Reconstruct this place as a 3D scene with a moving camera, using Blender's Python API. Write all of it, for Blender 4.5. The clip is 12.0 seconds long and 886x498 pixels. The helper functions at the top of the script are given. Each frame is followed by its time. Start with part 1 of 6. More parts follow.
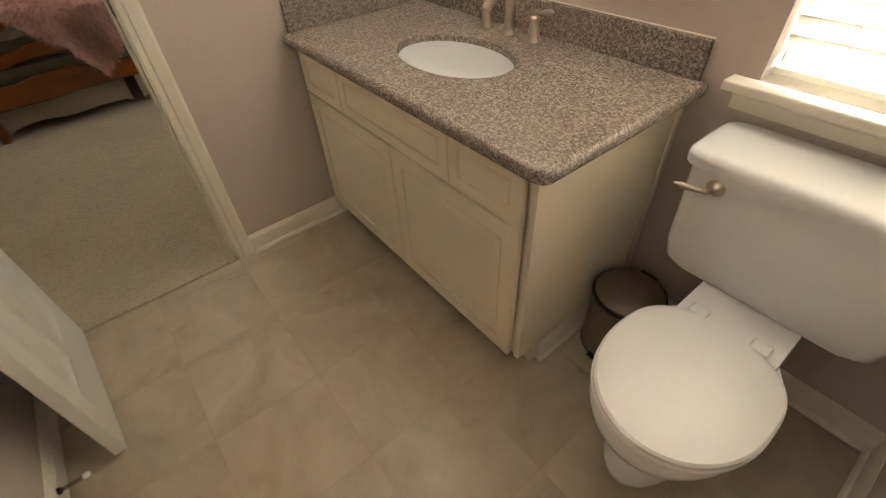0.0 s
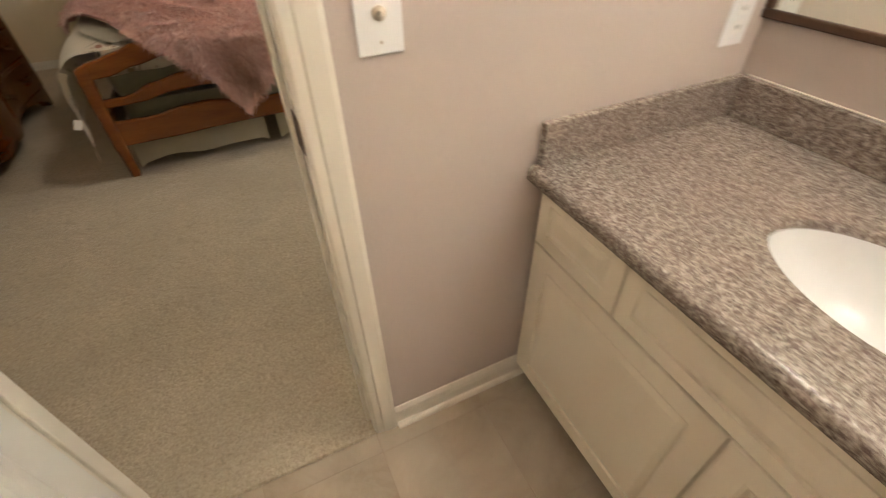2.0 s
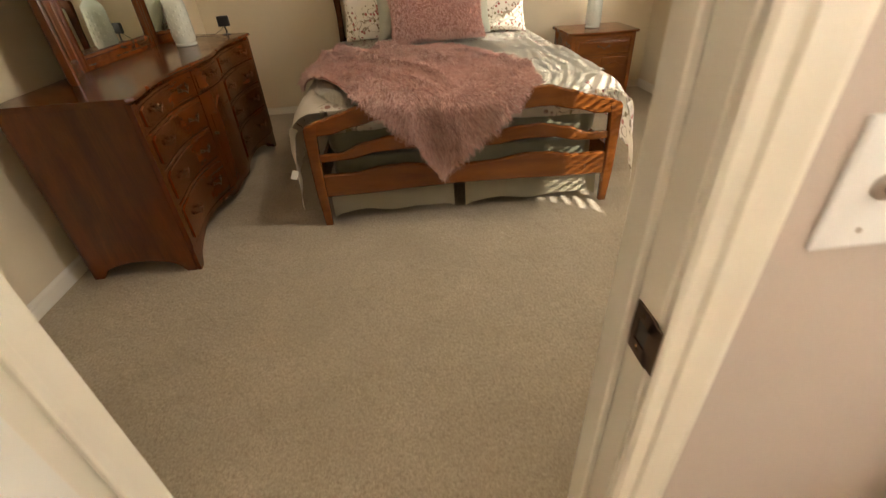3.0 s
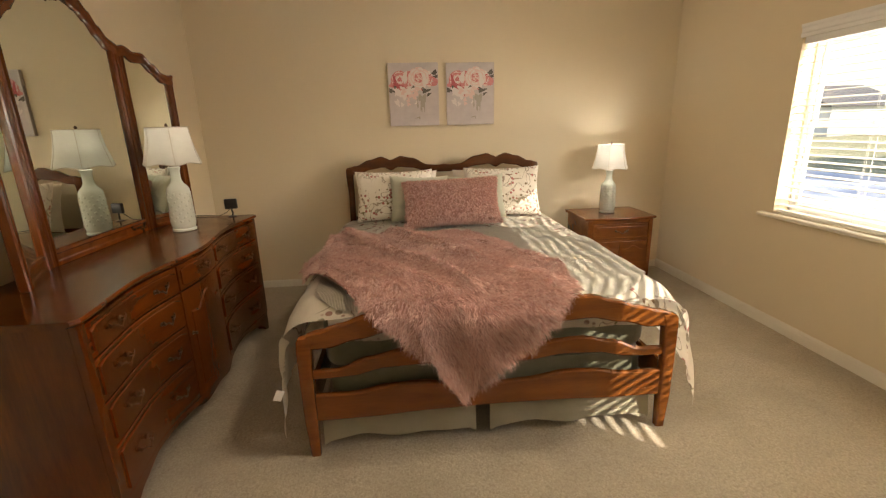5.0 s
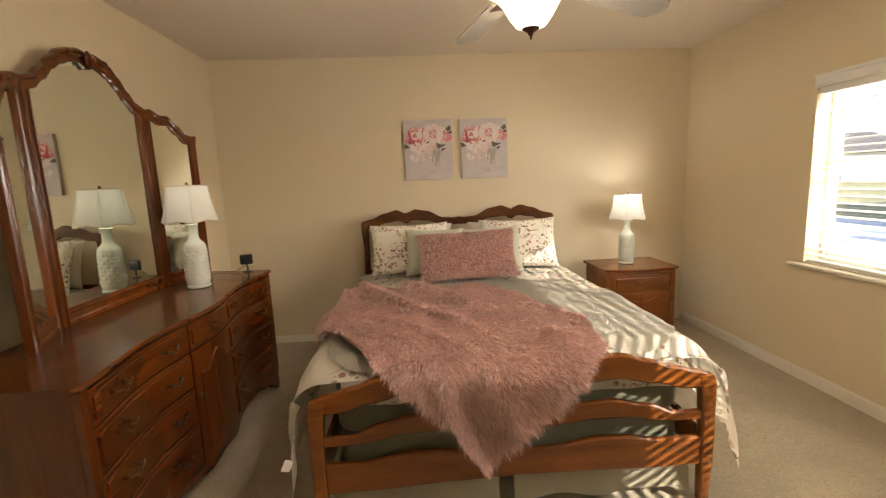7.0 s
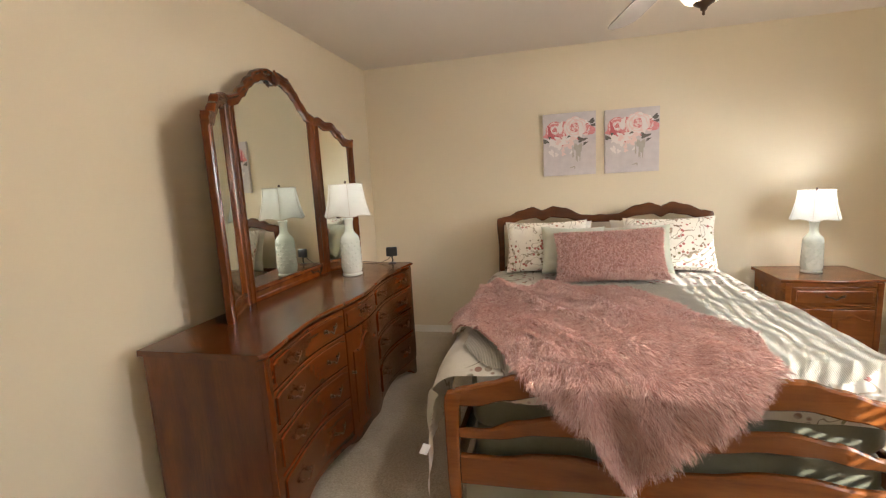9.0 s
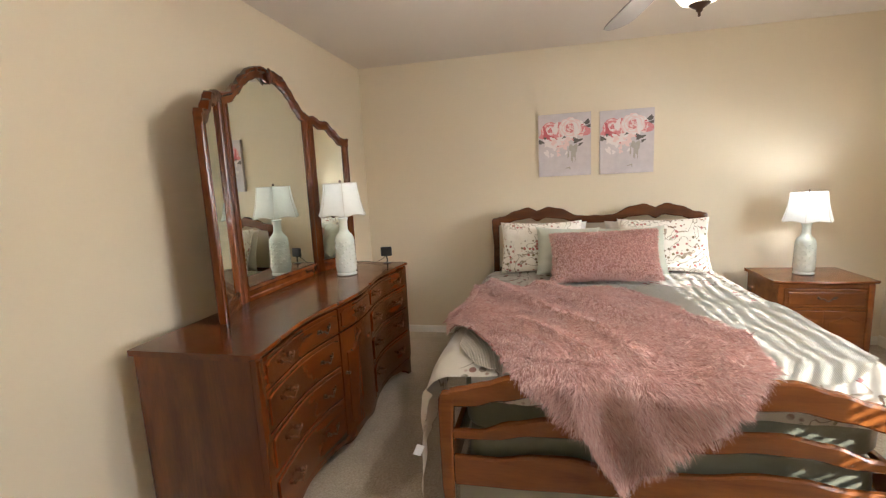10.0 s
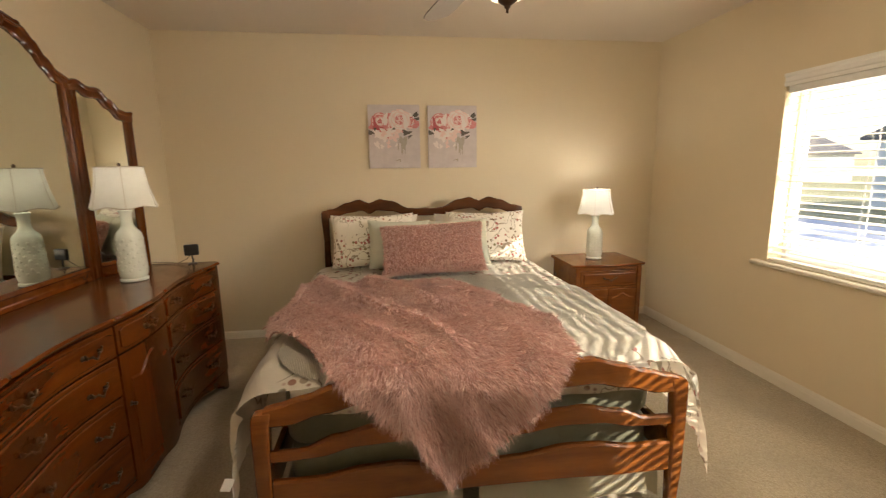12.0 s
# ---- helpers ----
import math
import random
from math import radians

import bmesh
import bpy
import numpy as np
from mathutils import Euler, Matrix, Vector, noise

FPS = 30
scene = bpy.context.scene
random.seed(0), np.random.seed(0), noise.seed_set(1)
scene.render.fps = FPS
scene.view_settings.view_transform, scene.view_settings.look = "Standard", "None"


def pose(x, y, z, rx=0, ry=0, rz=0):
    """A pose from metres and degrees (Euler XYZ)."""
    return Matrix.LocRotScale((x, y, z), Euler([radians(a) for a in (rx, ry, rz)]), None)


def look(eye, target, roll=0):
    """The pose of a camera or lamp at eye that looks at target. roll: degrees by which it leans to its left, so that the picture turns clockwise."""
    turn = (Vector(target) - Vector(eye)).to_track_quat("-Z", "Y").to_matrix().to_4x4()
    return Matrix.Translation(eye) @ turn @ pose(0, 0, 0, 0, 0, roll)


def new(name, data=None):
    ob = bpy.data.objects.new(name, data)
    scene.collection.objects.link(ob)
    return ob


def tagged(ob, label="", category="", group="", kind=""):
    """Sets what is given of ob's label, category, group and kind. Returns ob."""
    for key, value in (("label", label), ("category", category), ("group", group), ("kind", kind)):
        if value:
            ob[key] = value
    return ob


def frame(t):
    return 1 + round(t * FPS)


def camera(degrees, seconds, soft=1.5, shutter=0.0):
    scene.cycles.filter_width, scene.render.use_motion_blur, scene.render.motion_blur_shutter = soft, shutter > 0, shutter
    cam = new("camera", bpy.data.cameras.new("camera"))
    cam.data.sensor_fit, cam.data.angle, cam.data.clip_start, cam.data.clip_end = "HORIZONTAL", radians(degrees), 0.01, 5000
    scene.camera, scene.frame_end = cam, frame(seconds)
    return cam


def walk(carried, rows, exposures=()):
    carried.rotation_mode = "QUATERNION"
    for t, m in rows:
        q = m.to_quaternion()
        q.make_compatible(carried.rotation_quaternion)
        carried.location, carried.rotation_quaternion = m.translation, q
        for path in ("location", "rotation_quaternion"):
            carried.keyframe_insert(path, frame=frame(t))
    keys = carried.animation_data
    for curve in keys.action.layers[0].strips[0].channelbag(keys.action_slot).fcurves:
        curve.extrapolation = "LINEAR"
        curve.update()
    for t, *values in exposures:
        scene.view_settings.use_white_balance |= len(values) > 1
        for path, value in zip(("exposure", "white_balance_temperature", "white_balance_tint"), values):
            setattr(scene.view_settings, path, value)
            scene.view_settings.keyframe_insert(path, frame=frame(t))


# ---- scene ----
cam = camera(90.4, 12.0, 1.2, 0.25)
PATH = [
    (0, (0.554, 2.058, 1.332), (1.428, 3.23, -0.033), -3.4),
    (0.5, (0.64, 2.291, 1.334), (1.594, 3.356, -0.065), -3.1),
    (1, (0.612, 2.557, 1.353), (1.602, 3.599, -0.038), -4.5),
    (1.5, (0.614, 2.813, 1.354), (1.573, 3.924, -0.005), -2.9),
    (2, (0.614, 3.055, 1.355), (1.238, 4.424, 0.038), -1.4),
    (2.5, (0.536, 3.261, 1.35), (0.802, 4.78, 0.076), -1.3),
    (3, (0.459, 3.471, 1.364), (0.564, 5.124, 0.243), -3.5),
    (3.5, (0.438, 3.635, 1.422), (0.519, 5.402, 0.49), -1.1),
    (5.5, (0.4, 4.111, 1.508), (0.599, 6.05, 1.058), -1.7),
    (6, (0.4, 4.126, 1.517), (0.63, 6.075, 1.131), -1.5),
    (6.5, (0.404, 4.122, 1.511), (0.637, 6.08, 1.179), -1.8),
    (7, (0.391, 4.115, 1.512), (0.505, 6.088, 1.204), -2.5),
    (7.5, (0.359, 4.117, 1.518), (0.246, 6.091, 1.216), -3.4),
    (7.7, (0.35, 4.117, 1.519), (0.15, 6.085, 1.22), -3.7),
    (9.3, (0.347, 4.124, 1.516), (-0.131, 6.043, 1.222), -3.0),
    (9.5, (0.338, 4.124, 1.513), (-0.138, 6.044, 1.223), -2.9),
    (10, (0.347, 4.131, 1.516), (-0.1, 6.057, 1.219), -2.8),
    (10.5, (0.351, 4.137, 1.509), (0.063, 6.093, 1.205), -2.4),
    (11, (0.349, 4.17, 1.499), (0.185, 6.137, 1.178), -2.7),
    (11.5, (0.399, 4.24, 1.503), (0.419, 6.21, 1.161), -2.0),
    (12, (0.414, 4.278, 1.507), (0.677, 6.228, 1.151), -0.9),
]
EXPOSURES = [
    (0.0, 0.5, 6500, 10), (1.0, 0.5, 6400, 10), (1.5, 1.05, 6300, 9), (2.0, 1.15, 6300, 10), (2.5, 1.1, 6500, 10), (3.0, 1.25, 6750, 11), (3.5, 1.78, 6450, 11),
    (5.5, 1.2, 7100, 12), (6.5, 1.3, 6900, 12), (7.5, 1.56, 6650, 11), (9.5, 1.84, 5550, 11), (10.0, 1.86, 5500, 11), (10.5, 1.82, 5700, 11), (11.0, 1.72, 5900, 11), (11.5, 1.68, 6200, 11), (12.0, 1.36, 6950, 12),
]
walk(cam, [(t, look(eye, target, roll)) for t, eye, target, roll in PATH], EXPOSURES)

# ---- light, sky and exposure ----
SUN_FROM = Vector((1.0, -0.68, 0.60)).normalized()
world = bpy.data.worlds.new("sky")
scene.world = world
world.use_nodes = True
_n, _l = world.node_tree.nodes, world.node_tree.links
_sky = _n.new("ShaderNodeTexSky")
_sky.sky_type, _sky.sun_disc = "NISHITA", False
_sky.sun_elevation = math.asin(SUN_FROM.z)
_sky.sun_rotation = math.atan2(SUN_FROM.x, SUN_FROM.y)
_l.new(_sky.outputs[0], _n["Background"].inputs[0])
_n["Background"].inputs[1].default_value = 0.15


def lamp(name, kind, at, energy, color, size=0.1, **more):
    data = bpy.data.lights.new(name, kind)
    data.energy, data.color = energy, color
    if kind == "AREA":
        data.shape, data.size, data.size_y = "RECTANGLE", size[0], size[1]
    elif kind == "SUN":
        data.angle = size
    else:
        data.shadow_soft_size = size
    ob = new(name, data)
    ob.matrix_world = at
    return ob


lamp("sun", "SUN", look(SUN_FROM * 20, (0, 0, 0)), 5.0, (1.0, 0.93, 0.82), radians(0.4))
lamp("bathroom_window_sky", "AREA", look((2.02, 2.1, 1.5), (0.4, 2.5, 1.1)), 200, (0.98, 0.97, 0.95), (0.58, 1.1))
lamp("fan_bulb", "POINT", pose(0.82, 5.71, 2.11), 19, (1.0, 0.88, 0.72), 0.11)
# Fill lamps added outside, out of view, standing in for sky and ground bounce.
lamp("bedroom_daylight_fill", "AREA", look((4.3, 4.5, 2.1), (1.8, 6.4, 1.2)), 50, (0.98, 0.97, 0.95), (1.7, 0.9))
lamp("bedroom_ground_fill", "AREA", look((4.5, 4.6, 0.0), (2.2, 6.9, 2.3)), 235, (1.0, 0.97, 0.90), (1.9, 0.7))
lamp("dresser_lamp_bulb", "POINT", pose(-1.0, 6.93, 1.47), 0.7, (1.0, 0.96, 0.88), 0.05)
lamp("nightstand_lamp_bulb", "POINT", pose(2.33, 8.05, 1.23), 2.2, (1.0, 0.97, 0.92), 0.05)
lamp("vanity_bulb", "POINT", pose(1.62, 3.35, 2.15), 7, (1.0, 0.93, 0.83), 0.09)
lamp("vanity_bulb", "POINT", pose(1.62, 2.95, 2.15), 7, (1.0, 0.93, 0.83), 0.09)

# ---- materials ----


def mat(name, base=(0.5, 0.5, 0.5), rough=0.5, metal=0.0, build=None, spec=0.5):
    m = bpy.data.materials.new(name)
    m.use_nodes = True
    b = m.node_tree.nodes["Principled BSDF"]
    b.inputs["Base Color"].default_value = (*base, 1)
    b.inputs["Roughness"].default_value = rough
    b.inputs["Metallic"].default_value = metal
    b.inputs["Specular IOR Level"].default_value = spec
    if build:
        build(Nodes(m.node_tree), b)
    return m


class Nodes:
    """Short calls to lay nodes."""

    def __init__(self, tree):
        self.t = tree

    def add(self, kind, **inputs):
        node = self.t.nodes.new(kind)
        for k, v in inputs.items():
            self.put(node, k.replace("_", " "), v)
        return node

    def put(self, node, key, v):
        socket = node.inputs[int(key)] if key.isdigit() else node.inputs[key]
        if hasattr(v, "is_output"):
            self.t.links.new(v, socket)
        else:
            socket.default_value = v

    def coords(self, scale=(1, 1, 1), kind="Object"):
        c = self.add("ShaderNodeTexCoord")
        m = self.add("ShaderNodeMapping", Scale=scale)
        self.t.links.new(c.outputs[kind], m.inputs["Vector"])
        return m.outputs[0]

    def noise(self, scale, detail=3.0, rough=0.5, vec=None, distort=0.0):
        n = self.add("ShaderNodeTexNoise", Scale=scale, Detail=detail, Roughness=rough, Distortion=distort)
        self.t.links.new(vec if vec is not None else self.coords(), n.inputs["Vector"])
        return n.outputs[0]

    def voronoi(self, scale, vec=None, feature="F1", out="Distance"):
        n = self.add("ShaderNodeTexVoronoi", Scale=scale)
        n.feature = feature
        self.t.links.new(vec if vec is not None else self.coords(), n.inputs["Vector"])
        return n.outputs[out]

    def ramp(self, value, stops):
        n = self.add("ShaderNodeValToRGB")
        e = n.color_ramp.elements
        while len(e) < len(stops):
            e.new(0.5)
        for i, (p, c) in enumerate(stops):
            e[i].position, e[i].color = p, (*c, 1) if len(c) == 3 else c
        self.t.links.new(value, n.inputs[0])
        return n.outputs[0]

    def mix(self, f, a, b, how="MIX"):
        n = self.add("ShaderNodeMix")
        n.data_type, n.blend_type = "RGBA", how
        for i, v in ((0, f), (6, a), (7, b)):
            if hasattr(v, "is_output"):
                self.t.links.new(v, n.inputs[i])
            else:
                n.inputs[i].default_value = v if i == 0 else (*v, 1)
        return n.outputs[2]

    def mathn(self, how, a, b=0.0):
        n = self.add("ShaderNodeMath")
        n.operation = how
        self.put(n, "0", a)
        self.put(n, "1", b)
        return n.outputs[0]

    def bump(self, b, height, strength=0.3, distance=0.002, under=None):
        n = self.add("ShaderNodeBump", Strength=strength, Distance=distance, Height=height)
        if under is not None:
            self.t.links.new(under, n.inputs["Normal"])
        self.t.links.new(n.outputs[0], b.inputs["Normal"])
        return n.outputs[0]

    def set(self, b, key, v):
        self.t.links.new(v, b.inputs[key])


def wall_paint(a, b_):
    def go(n, b):
        n.set(b, "Base Color", n.mix(n.noise(0.9, 2), a, b_))
        n.bump(b, n.noise(130, 3, 0.6), 0.25, 0.002)
    return go


def wood(dark, light, along="y"):
    """Stained wood with its grain along one axis, under a rubbed lacquer."""
    def stretched(k):
        return tuple(k * (0.12 if a == along else 1.0) for a in "xyz")

    def go(n, b):
        grain = n.noise(9, 5, 0.6, n.coords(stretched(1.0)), 1.2)
        fine = n.noise(150, 4, 0.65, n.coords(stretched(1.0)), 0.4)
        blotch = n.noise(1.7, 3, 0.55, None, 0.5)
        mid = tuple((p + q) / 2 for p, q in zip(dark, light))
        c = n.ramp(grain, [(0.2, dark), (0.5, mid), (0.85, light)])
        c = n.mix(n.ramp(blotch, [(0.35, (0, 0, 0)), (0.75, (0.45, 0.45, 0.45))]), c, tuple(x * 0.7 for x in dark))
        c = n.mix(0.07, c, n.ramp(fine, [(0.36, tuple(x * 0.4 for x in dark)), (0.6, light)]))
        n.set(b, "Base Color", c)
        n.set(b, "Roughness", n.ramp(n.noise(7, 3), [(0.3, (0.17,) * 3), (0.7, (0.27,) * 3)]))
        n.bump(b, fine, 0.05, 0.001)
        b.inputs["Coat Weight"].default_value = 0.15
        b.inputs["Coat Roughness"].default_value = 0.12
    return go


def granite(n, b):
    def flakes(scale):
        sp = n.add("ShaderNodeSeparateColor")
        n.t.links.new(n.voronoi(scale, n.coords((1.0, 0.75, 1.0)), out="Color"), sp.inputs[0])
        return sp.outputs[0]
    c = n.ramp(flakes(250), [(0.0, (0.05, 0.036, 0.03)), (0.2, (0.11, 0.082, 0.065)), (0.38, (0.23, 0.185, 0.15)), (0.56, (0.33, 0.285, 0.23)), (0.78, (0.56, 0.52, 0.44)), (1.0, (0.19, 0.14, 0.11))])
    small = n.ramp(flakes(520), [(0.0, (0.035, 0.025, 0.022)), (0.3, (0.15, 0.11, 0.09)), (0.7, (0.36, 0.32, 0.27)), (1.0, (0.66, 0.63, 0.56))])
    c = n.mix(0.42, c, small)
    c = n.mix(n.ramp(n.noise(85, 4, 0.7), [(0.45, (0, 0, 0)), (0.62, (0.75, 0.75, 0.75))]), c, (0.125, 0.085, 0.07))
    c = n.mix(n.ramp(n.noise(140, 2), [(0.57, (0, 0, 0)), (0.65, (0.9, 0.9, 0.9))]), c, (0.44, 0.39, 0.33))
    c = n.mix(n.ramp(n.noise(3.2, 3), [(0.3, (0, 0, 0)), (0.7, (0.3, 0.3, 0.3))]), c, (0.24, 0.17, 0.14))
    n.set(b, "Base Color", c)


def tile_look(n, b):
    info = n.add("ShaderNodeObjectInfo")
    rnd = info.outputs["Random"]
    shift = n.add("ShaderNodeVectorMath")
    shift.operation = "ADD"
    geo = n.add("ShaderNodeNewGeometry")
    n.t.links.new(geo.outputs["Position"], shift.inputs[0])
    comb = n.add("ShaderNodeCombineXYZ", X=n.mathn("MULTIPLY", rnd, 17.0), Y=n.mathn("MULTIPLY", rnd, 41.0))
    n.t.links.new(comb.outputs[0], shift.inputs[1])
    v = shift.outputs[0]
    cloud = n.noise(3.2, 6, 0.6, v, 1.0)
    c = n.ramp(cloud, [(0.3, (0.325, 0.262, 0.187)), (0.5, (0.405, 0.339, 0.25)), (0.72, (0.50, 0.432, 0.33))])
    veins = n.ramp(n.noise(5.0, 8, 0.7, v, 2.5), [(0.44, (0, 0, 0)), (0.5, (0.4, 0.4, 0.4)), (0.56, (0, 0, 0))])
    c = n.mix(veins, c, (0.44, 0.37, 0.28))
    c = n.mix(n.mathn("MULTIPLY", rnd, 0.25), c, (0.34, 0.265, 0.195))
    n.set(b, "Base Color", c)
    n.set(b, "Roughness", n.ramp(n.noise(9, 3, 0.5, v), [(0.3, (0.34,) * 3), (0.7, (0.48,) * 3)]))
    n.bump(b, n.noise(28, 5, 0.6, v), 0.12, 0.002)


def carpet_look(n, b):
    blotch = n.noise(2.1, 5, 0.62, None, 0.4)
    tuft = n.noise(95, 5, 0.7, None, 0.5)
    worm = n.noise(34, 4, 0.65, n.coords((1.0, 0.8, 1)), 1.6)
    tread = n.noise(7, 3, 0.55, None, 0.8)
    c = n.ramp(tuft, [(0.3, (0.30, 0.25, 0.18)), (0.5, (0.46, 0.392, 0.285)), (0.7, (0.58, 0.505, 0.375))])
    c = n.mix(n.ramp(blotch, [(0.38, (0, 0, 0)), (0.68, (0.42, 0.42, 0.42))]), c, (0.31, 0.262, 0.185))
    c = n.mix(n.ramp(worm, [(0.52, (0, 0, 0)), (0.68, (0.3, 0.3, 0.3))]), c, (0.24, 0.195, 0.135))
    n.set(b, "Base Color", c)
    b.inputs["Sheen Weight"].default_value = 0.25
    a = n.bump(b, tread, 0.35, 0.03)
    a = n.bump(b, worm, 0.45, 0.012, a)
    n.bump(b, tuft, 0.45, 0.006, a)


def cloth(base, base2, weave=700, amount=0.25):
    def go(n, b):
        n.set(b, "Base Color", n.mix(n.noise(14, 3), base, base2))
        b.inputs["Sheen Weight"].default_value = 0.15
        a = n.bump(b, n.noise(9, 4, 0.6), 0.35, 0.02)
        n.bump(b, n.noise(weave, 2), amount, 0.001, a)
    return go


def knit(n, b):
    w = n.add("ShaderNodeTexWave", Scale=42.0, Distortion=1.2, Detail=2.0)
    n.t.links.new(n.coords((1, 0.25, 1)), w.inputs["Vector"])
    w.wave_profile = "SIN"
    n.set(b, "Base Color", n.mix(w.outputs["Fac"], (0.53, 0.485, 0.38), (0.77, 0.72, 0.60)))
    b.inputs["Sheen Weight"].default_value = 0.2
    a = n.bump(b, n.noise(7, 5, 0.65, None, 1.0), 0.7, 0.03)
    n.bump(b, w.outputs["Fac"], 0.8, 0.004, a)


def floral(scale=5.0, amount=1.0):
    def go(n, b):
        v = n.coords()
        warp = n.noise(6, 3, 0.5, v)
        cloth_c = n.mix(n.noise(5, 2), (0.80, 0.74, 0.635), (0.85, 0.80, 0.70))
        zone = n.ramp(n.noise(scale * 1.1, 1, 0.4, v), [(0.36, (0, 0, 0)), (0.43, (1, 1, 1))])
        d = n.voronoi(scale * 9, v)
        blossom = n.ramp(d, [(0.30, (1, 1, 1)), (0.38, (0, 0, 0))])
        pick = n.voronoi(scale * 9, v, out="Color")
        sp = n.add("ShaderNodeSeparateColor")
        n.t.links.new(pick, sp.inputs[0])
        cc = n.ramp(sp.outputs[1], [(0.0, (0.36, 0.09, 0.08)), (0.3, (0.46, 0.16, 0.13)), (0.45, (0.22, 0.20, 0.08)), (0.7, (0.18, 0.10, 0.05)), (0.9, (0.50, 0.27, 0.20))])
        keep = n.ramp(sp.outputs[0], [(0.42, (0, 0, 0)), (0.46, (1, 1, 1))])
        stem = n.ramp(n.noise(scale * 2.6, 2, 0.4, v, 1.2), [(0.475, (0, 0, 0)), (0.49, (1, 1, 1)), (0.51, (1, 1, 1)), (0.525, (0, 0, 0))])
        f1 = n.mix(1.0, zone, n.mix(1.0, blossom, keep, "MULTIPLY"), "MULTIPLY")
        f2 = n.mix(1.0, zone, stem, "MULTIPLY")
        c = n.mix(n.mix(1.0, f2, (0.8 * amount,) * 3, "MULTIPLY"), cloth_c, (0.24, 0.17, 0.085))
        c = n.mix(n.mix(1.0, f1, (amount,) * 3, "MULTIPLY"), c, cc)
        n.set(b, "Base Color", c)
        b.inputs["Sheen Weight"].default_value = 0.1
        a = n.bump(b, n.noise(8, 4, 0.6), 0.4, 0.02)
        n.bump(b, n.noise(600, 2), 0.15, 0.0005, a)
    return go


def per_island(cols, rough_spec=0.3):
    def go(n, b):
        g = n.add("ShaderNodeNewGeometry")
        n.set(b, "Base Color", n.ramp(g.outputs["Random Per Island"], cols))
        b.inputs["Sheen Weight"].default_value = 0.3
    return go


def glow(name, color, strength, base=(0.8, 0.78, 0.7)):
    def go(n, b):
        b.inputs["Emission Color"].default_value = (*color, 1)
        b.inputs["Emission Strength"].default_value = strength
    return mat(name, base, 0.6, build=go)


def shade_look(n, b):
    n.set(b, "Base Color", n.mix(n.noise(40, 3), (0.62, 0.61, 0.545), (0.56, 0.55, 0.49)))
    tr = n.add("ShaderNodeBsdfTranslucent")
    tr.inputs[0].default_value = (0.86, 0.83, 0.74, 1)
    mx = n.add("ShaderNodeMixShader")
    mx.inputs[0].default_value = 0.14
    out = n.t.nodes["Material Output"]
    n.t.links.new(b.outputs[0], mx.inputs[1])
    n.t.links.new(tr.outputs[0], mx.inputs[2])
    n.t.links.new(mx.outputs[0], out.inputs[0])


def slat_look(n, b):
    n.set(b, "Base Color", n.mix(n.noise(3, 2), (0.84, 0.81, 0.75), (0.80, 0.77, 0.70)))
    tr = n.add("ShaderNodeBsdfTranslucent")
    tr.inputs[0].default_value = (0.9, 0.86, 0.76, 1)
    mx = n.add("ShaderNodeMixShader")
    mx.inputs[0].default_value = 0.25
    n.t.links.new(b.outputs[0], mx.inputs[1])
    n.t.links.new(tr.outputs[0], mx.inputs[2])
    n.t.links.new(mx.outputs[0], n.t.nodes["Material Output"].inputs[0])


def glass_look(n, b):
    g = n.add("ShaderNodeBsdfGlossy", Roughness=0.02)
    t = n.add("ShaderNodeBsdfTransparent")
    mx = n.add("ShaderNodeMixShader", Fac=0.05)
    n.t.links.new(t.outputs[0], mx.inputs[1])
    n.t.links.new(g.outputs[0], mx.inputs[2])
    n.t.links.new(mx.outputs[0], n.t.nodes["Material Output"].inputs[0])


def smudge(base, base2, scale=8, bump=0.1, bscale=120):
    def go(n, b):
        n.set(b, "Base Color", n.mix(n.noise(scale, 3), base, base2))
        n.bump(b, n.noise(bscale, 2), bump, 0.001)
    return go


M_WALL_BED = mat("cream_wall_paint", rough=0.75, build=wall_paint((0.68, 0.575, 0.40), (0.70, 0.60, 0.425)))
M_WALL_BATH = mat("beige_wall_paint", rough=0.65, build=wall_paint((0.51, 0.435, 0.38), (0.54, 0.465, 0.41)))
M_CEIL = mat("ceiling_paint", rough=0.9, build=wall_paint((0.68, 0.60, 0.50), (0.71, 0.63, 0.53)))
M_TRIM = mat("trim_paint", rough=0.35, build=smudge((0.72, 0.67, 0.565), (0.76, 0.71, 0.61), 4, 0.05, 40))
M_DOOR = mat("door_paint", rough=0.32, build=smudge((0.70, 0.69, 0.635), (0.73, 0.72, 0.67), 3, 0.04, 60))
M_CABINET = mat("cabinet_paint", rough=0.33, build=smudge((0.77, 0.69, 0.54), (0.80, 0.72, 0.58), 5, 0.05, 60))
M_GAP = mat("shadow_gap_wood", (0.10, 0.07, 0.045), 0.8)
M_GRANITE = mat("speckled_granite", rough=0.24, build=granite, spec=0.45)
M_TILE = mat("stone_tile", rough=0.4, build=tile_look)
M_GROUT = mat("grout", rough=0.9, build=smudge((0.36, 0.29, 0.215), (0.42, 0.345, 0.262), 20, 0.3, 200))
M_CARPET = mat("cut_pile_carpet", rough=0.95, build=carpet_look, spec=0.1)
M_CERAMIC = mat("white_ceramic", rough=0.09, build=smudge((0.82, 0.82, 0.81), (0.80, 0.80, 0.79), 2, 0.0, 10))
M_SEAT = mat("white_seat_plastic", (0.82, 0.82, 0.81), 0.13)
M_NICKEL = mat("brushed_nickel", (0.52, 0.46, 0.39), 0.28, 1.0)
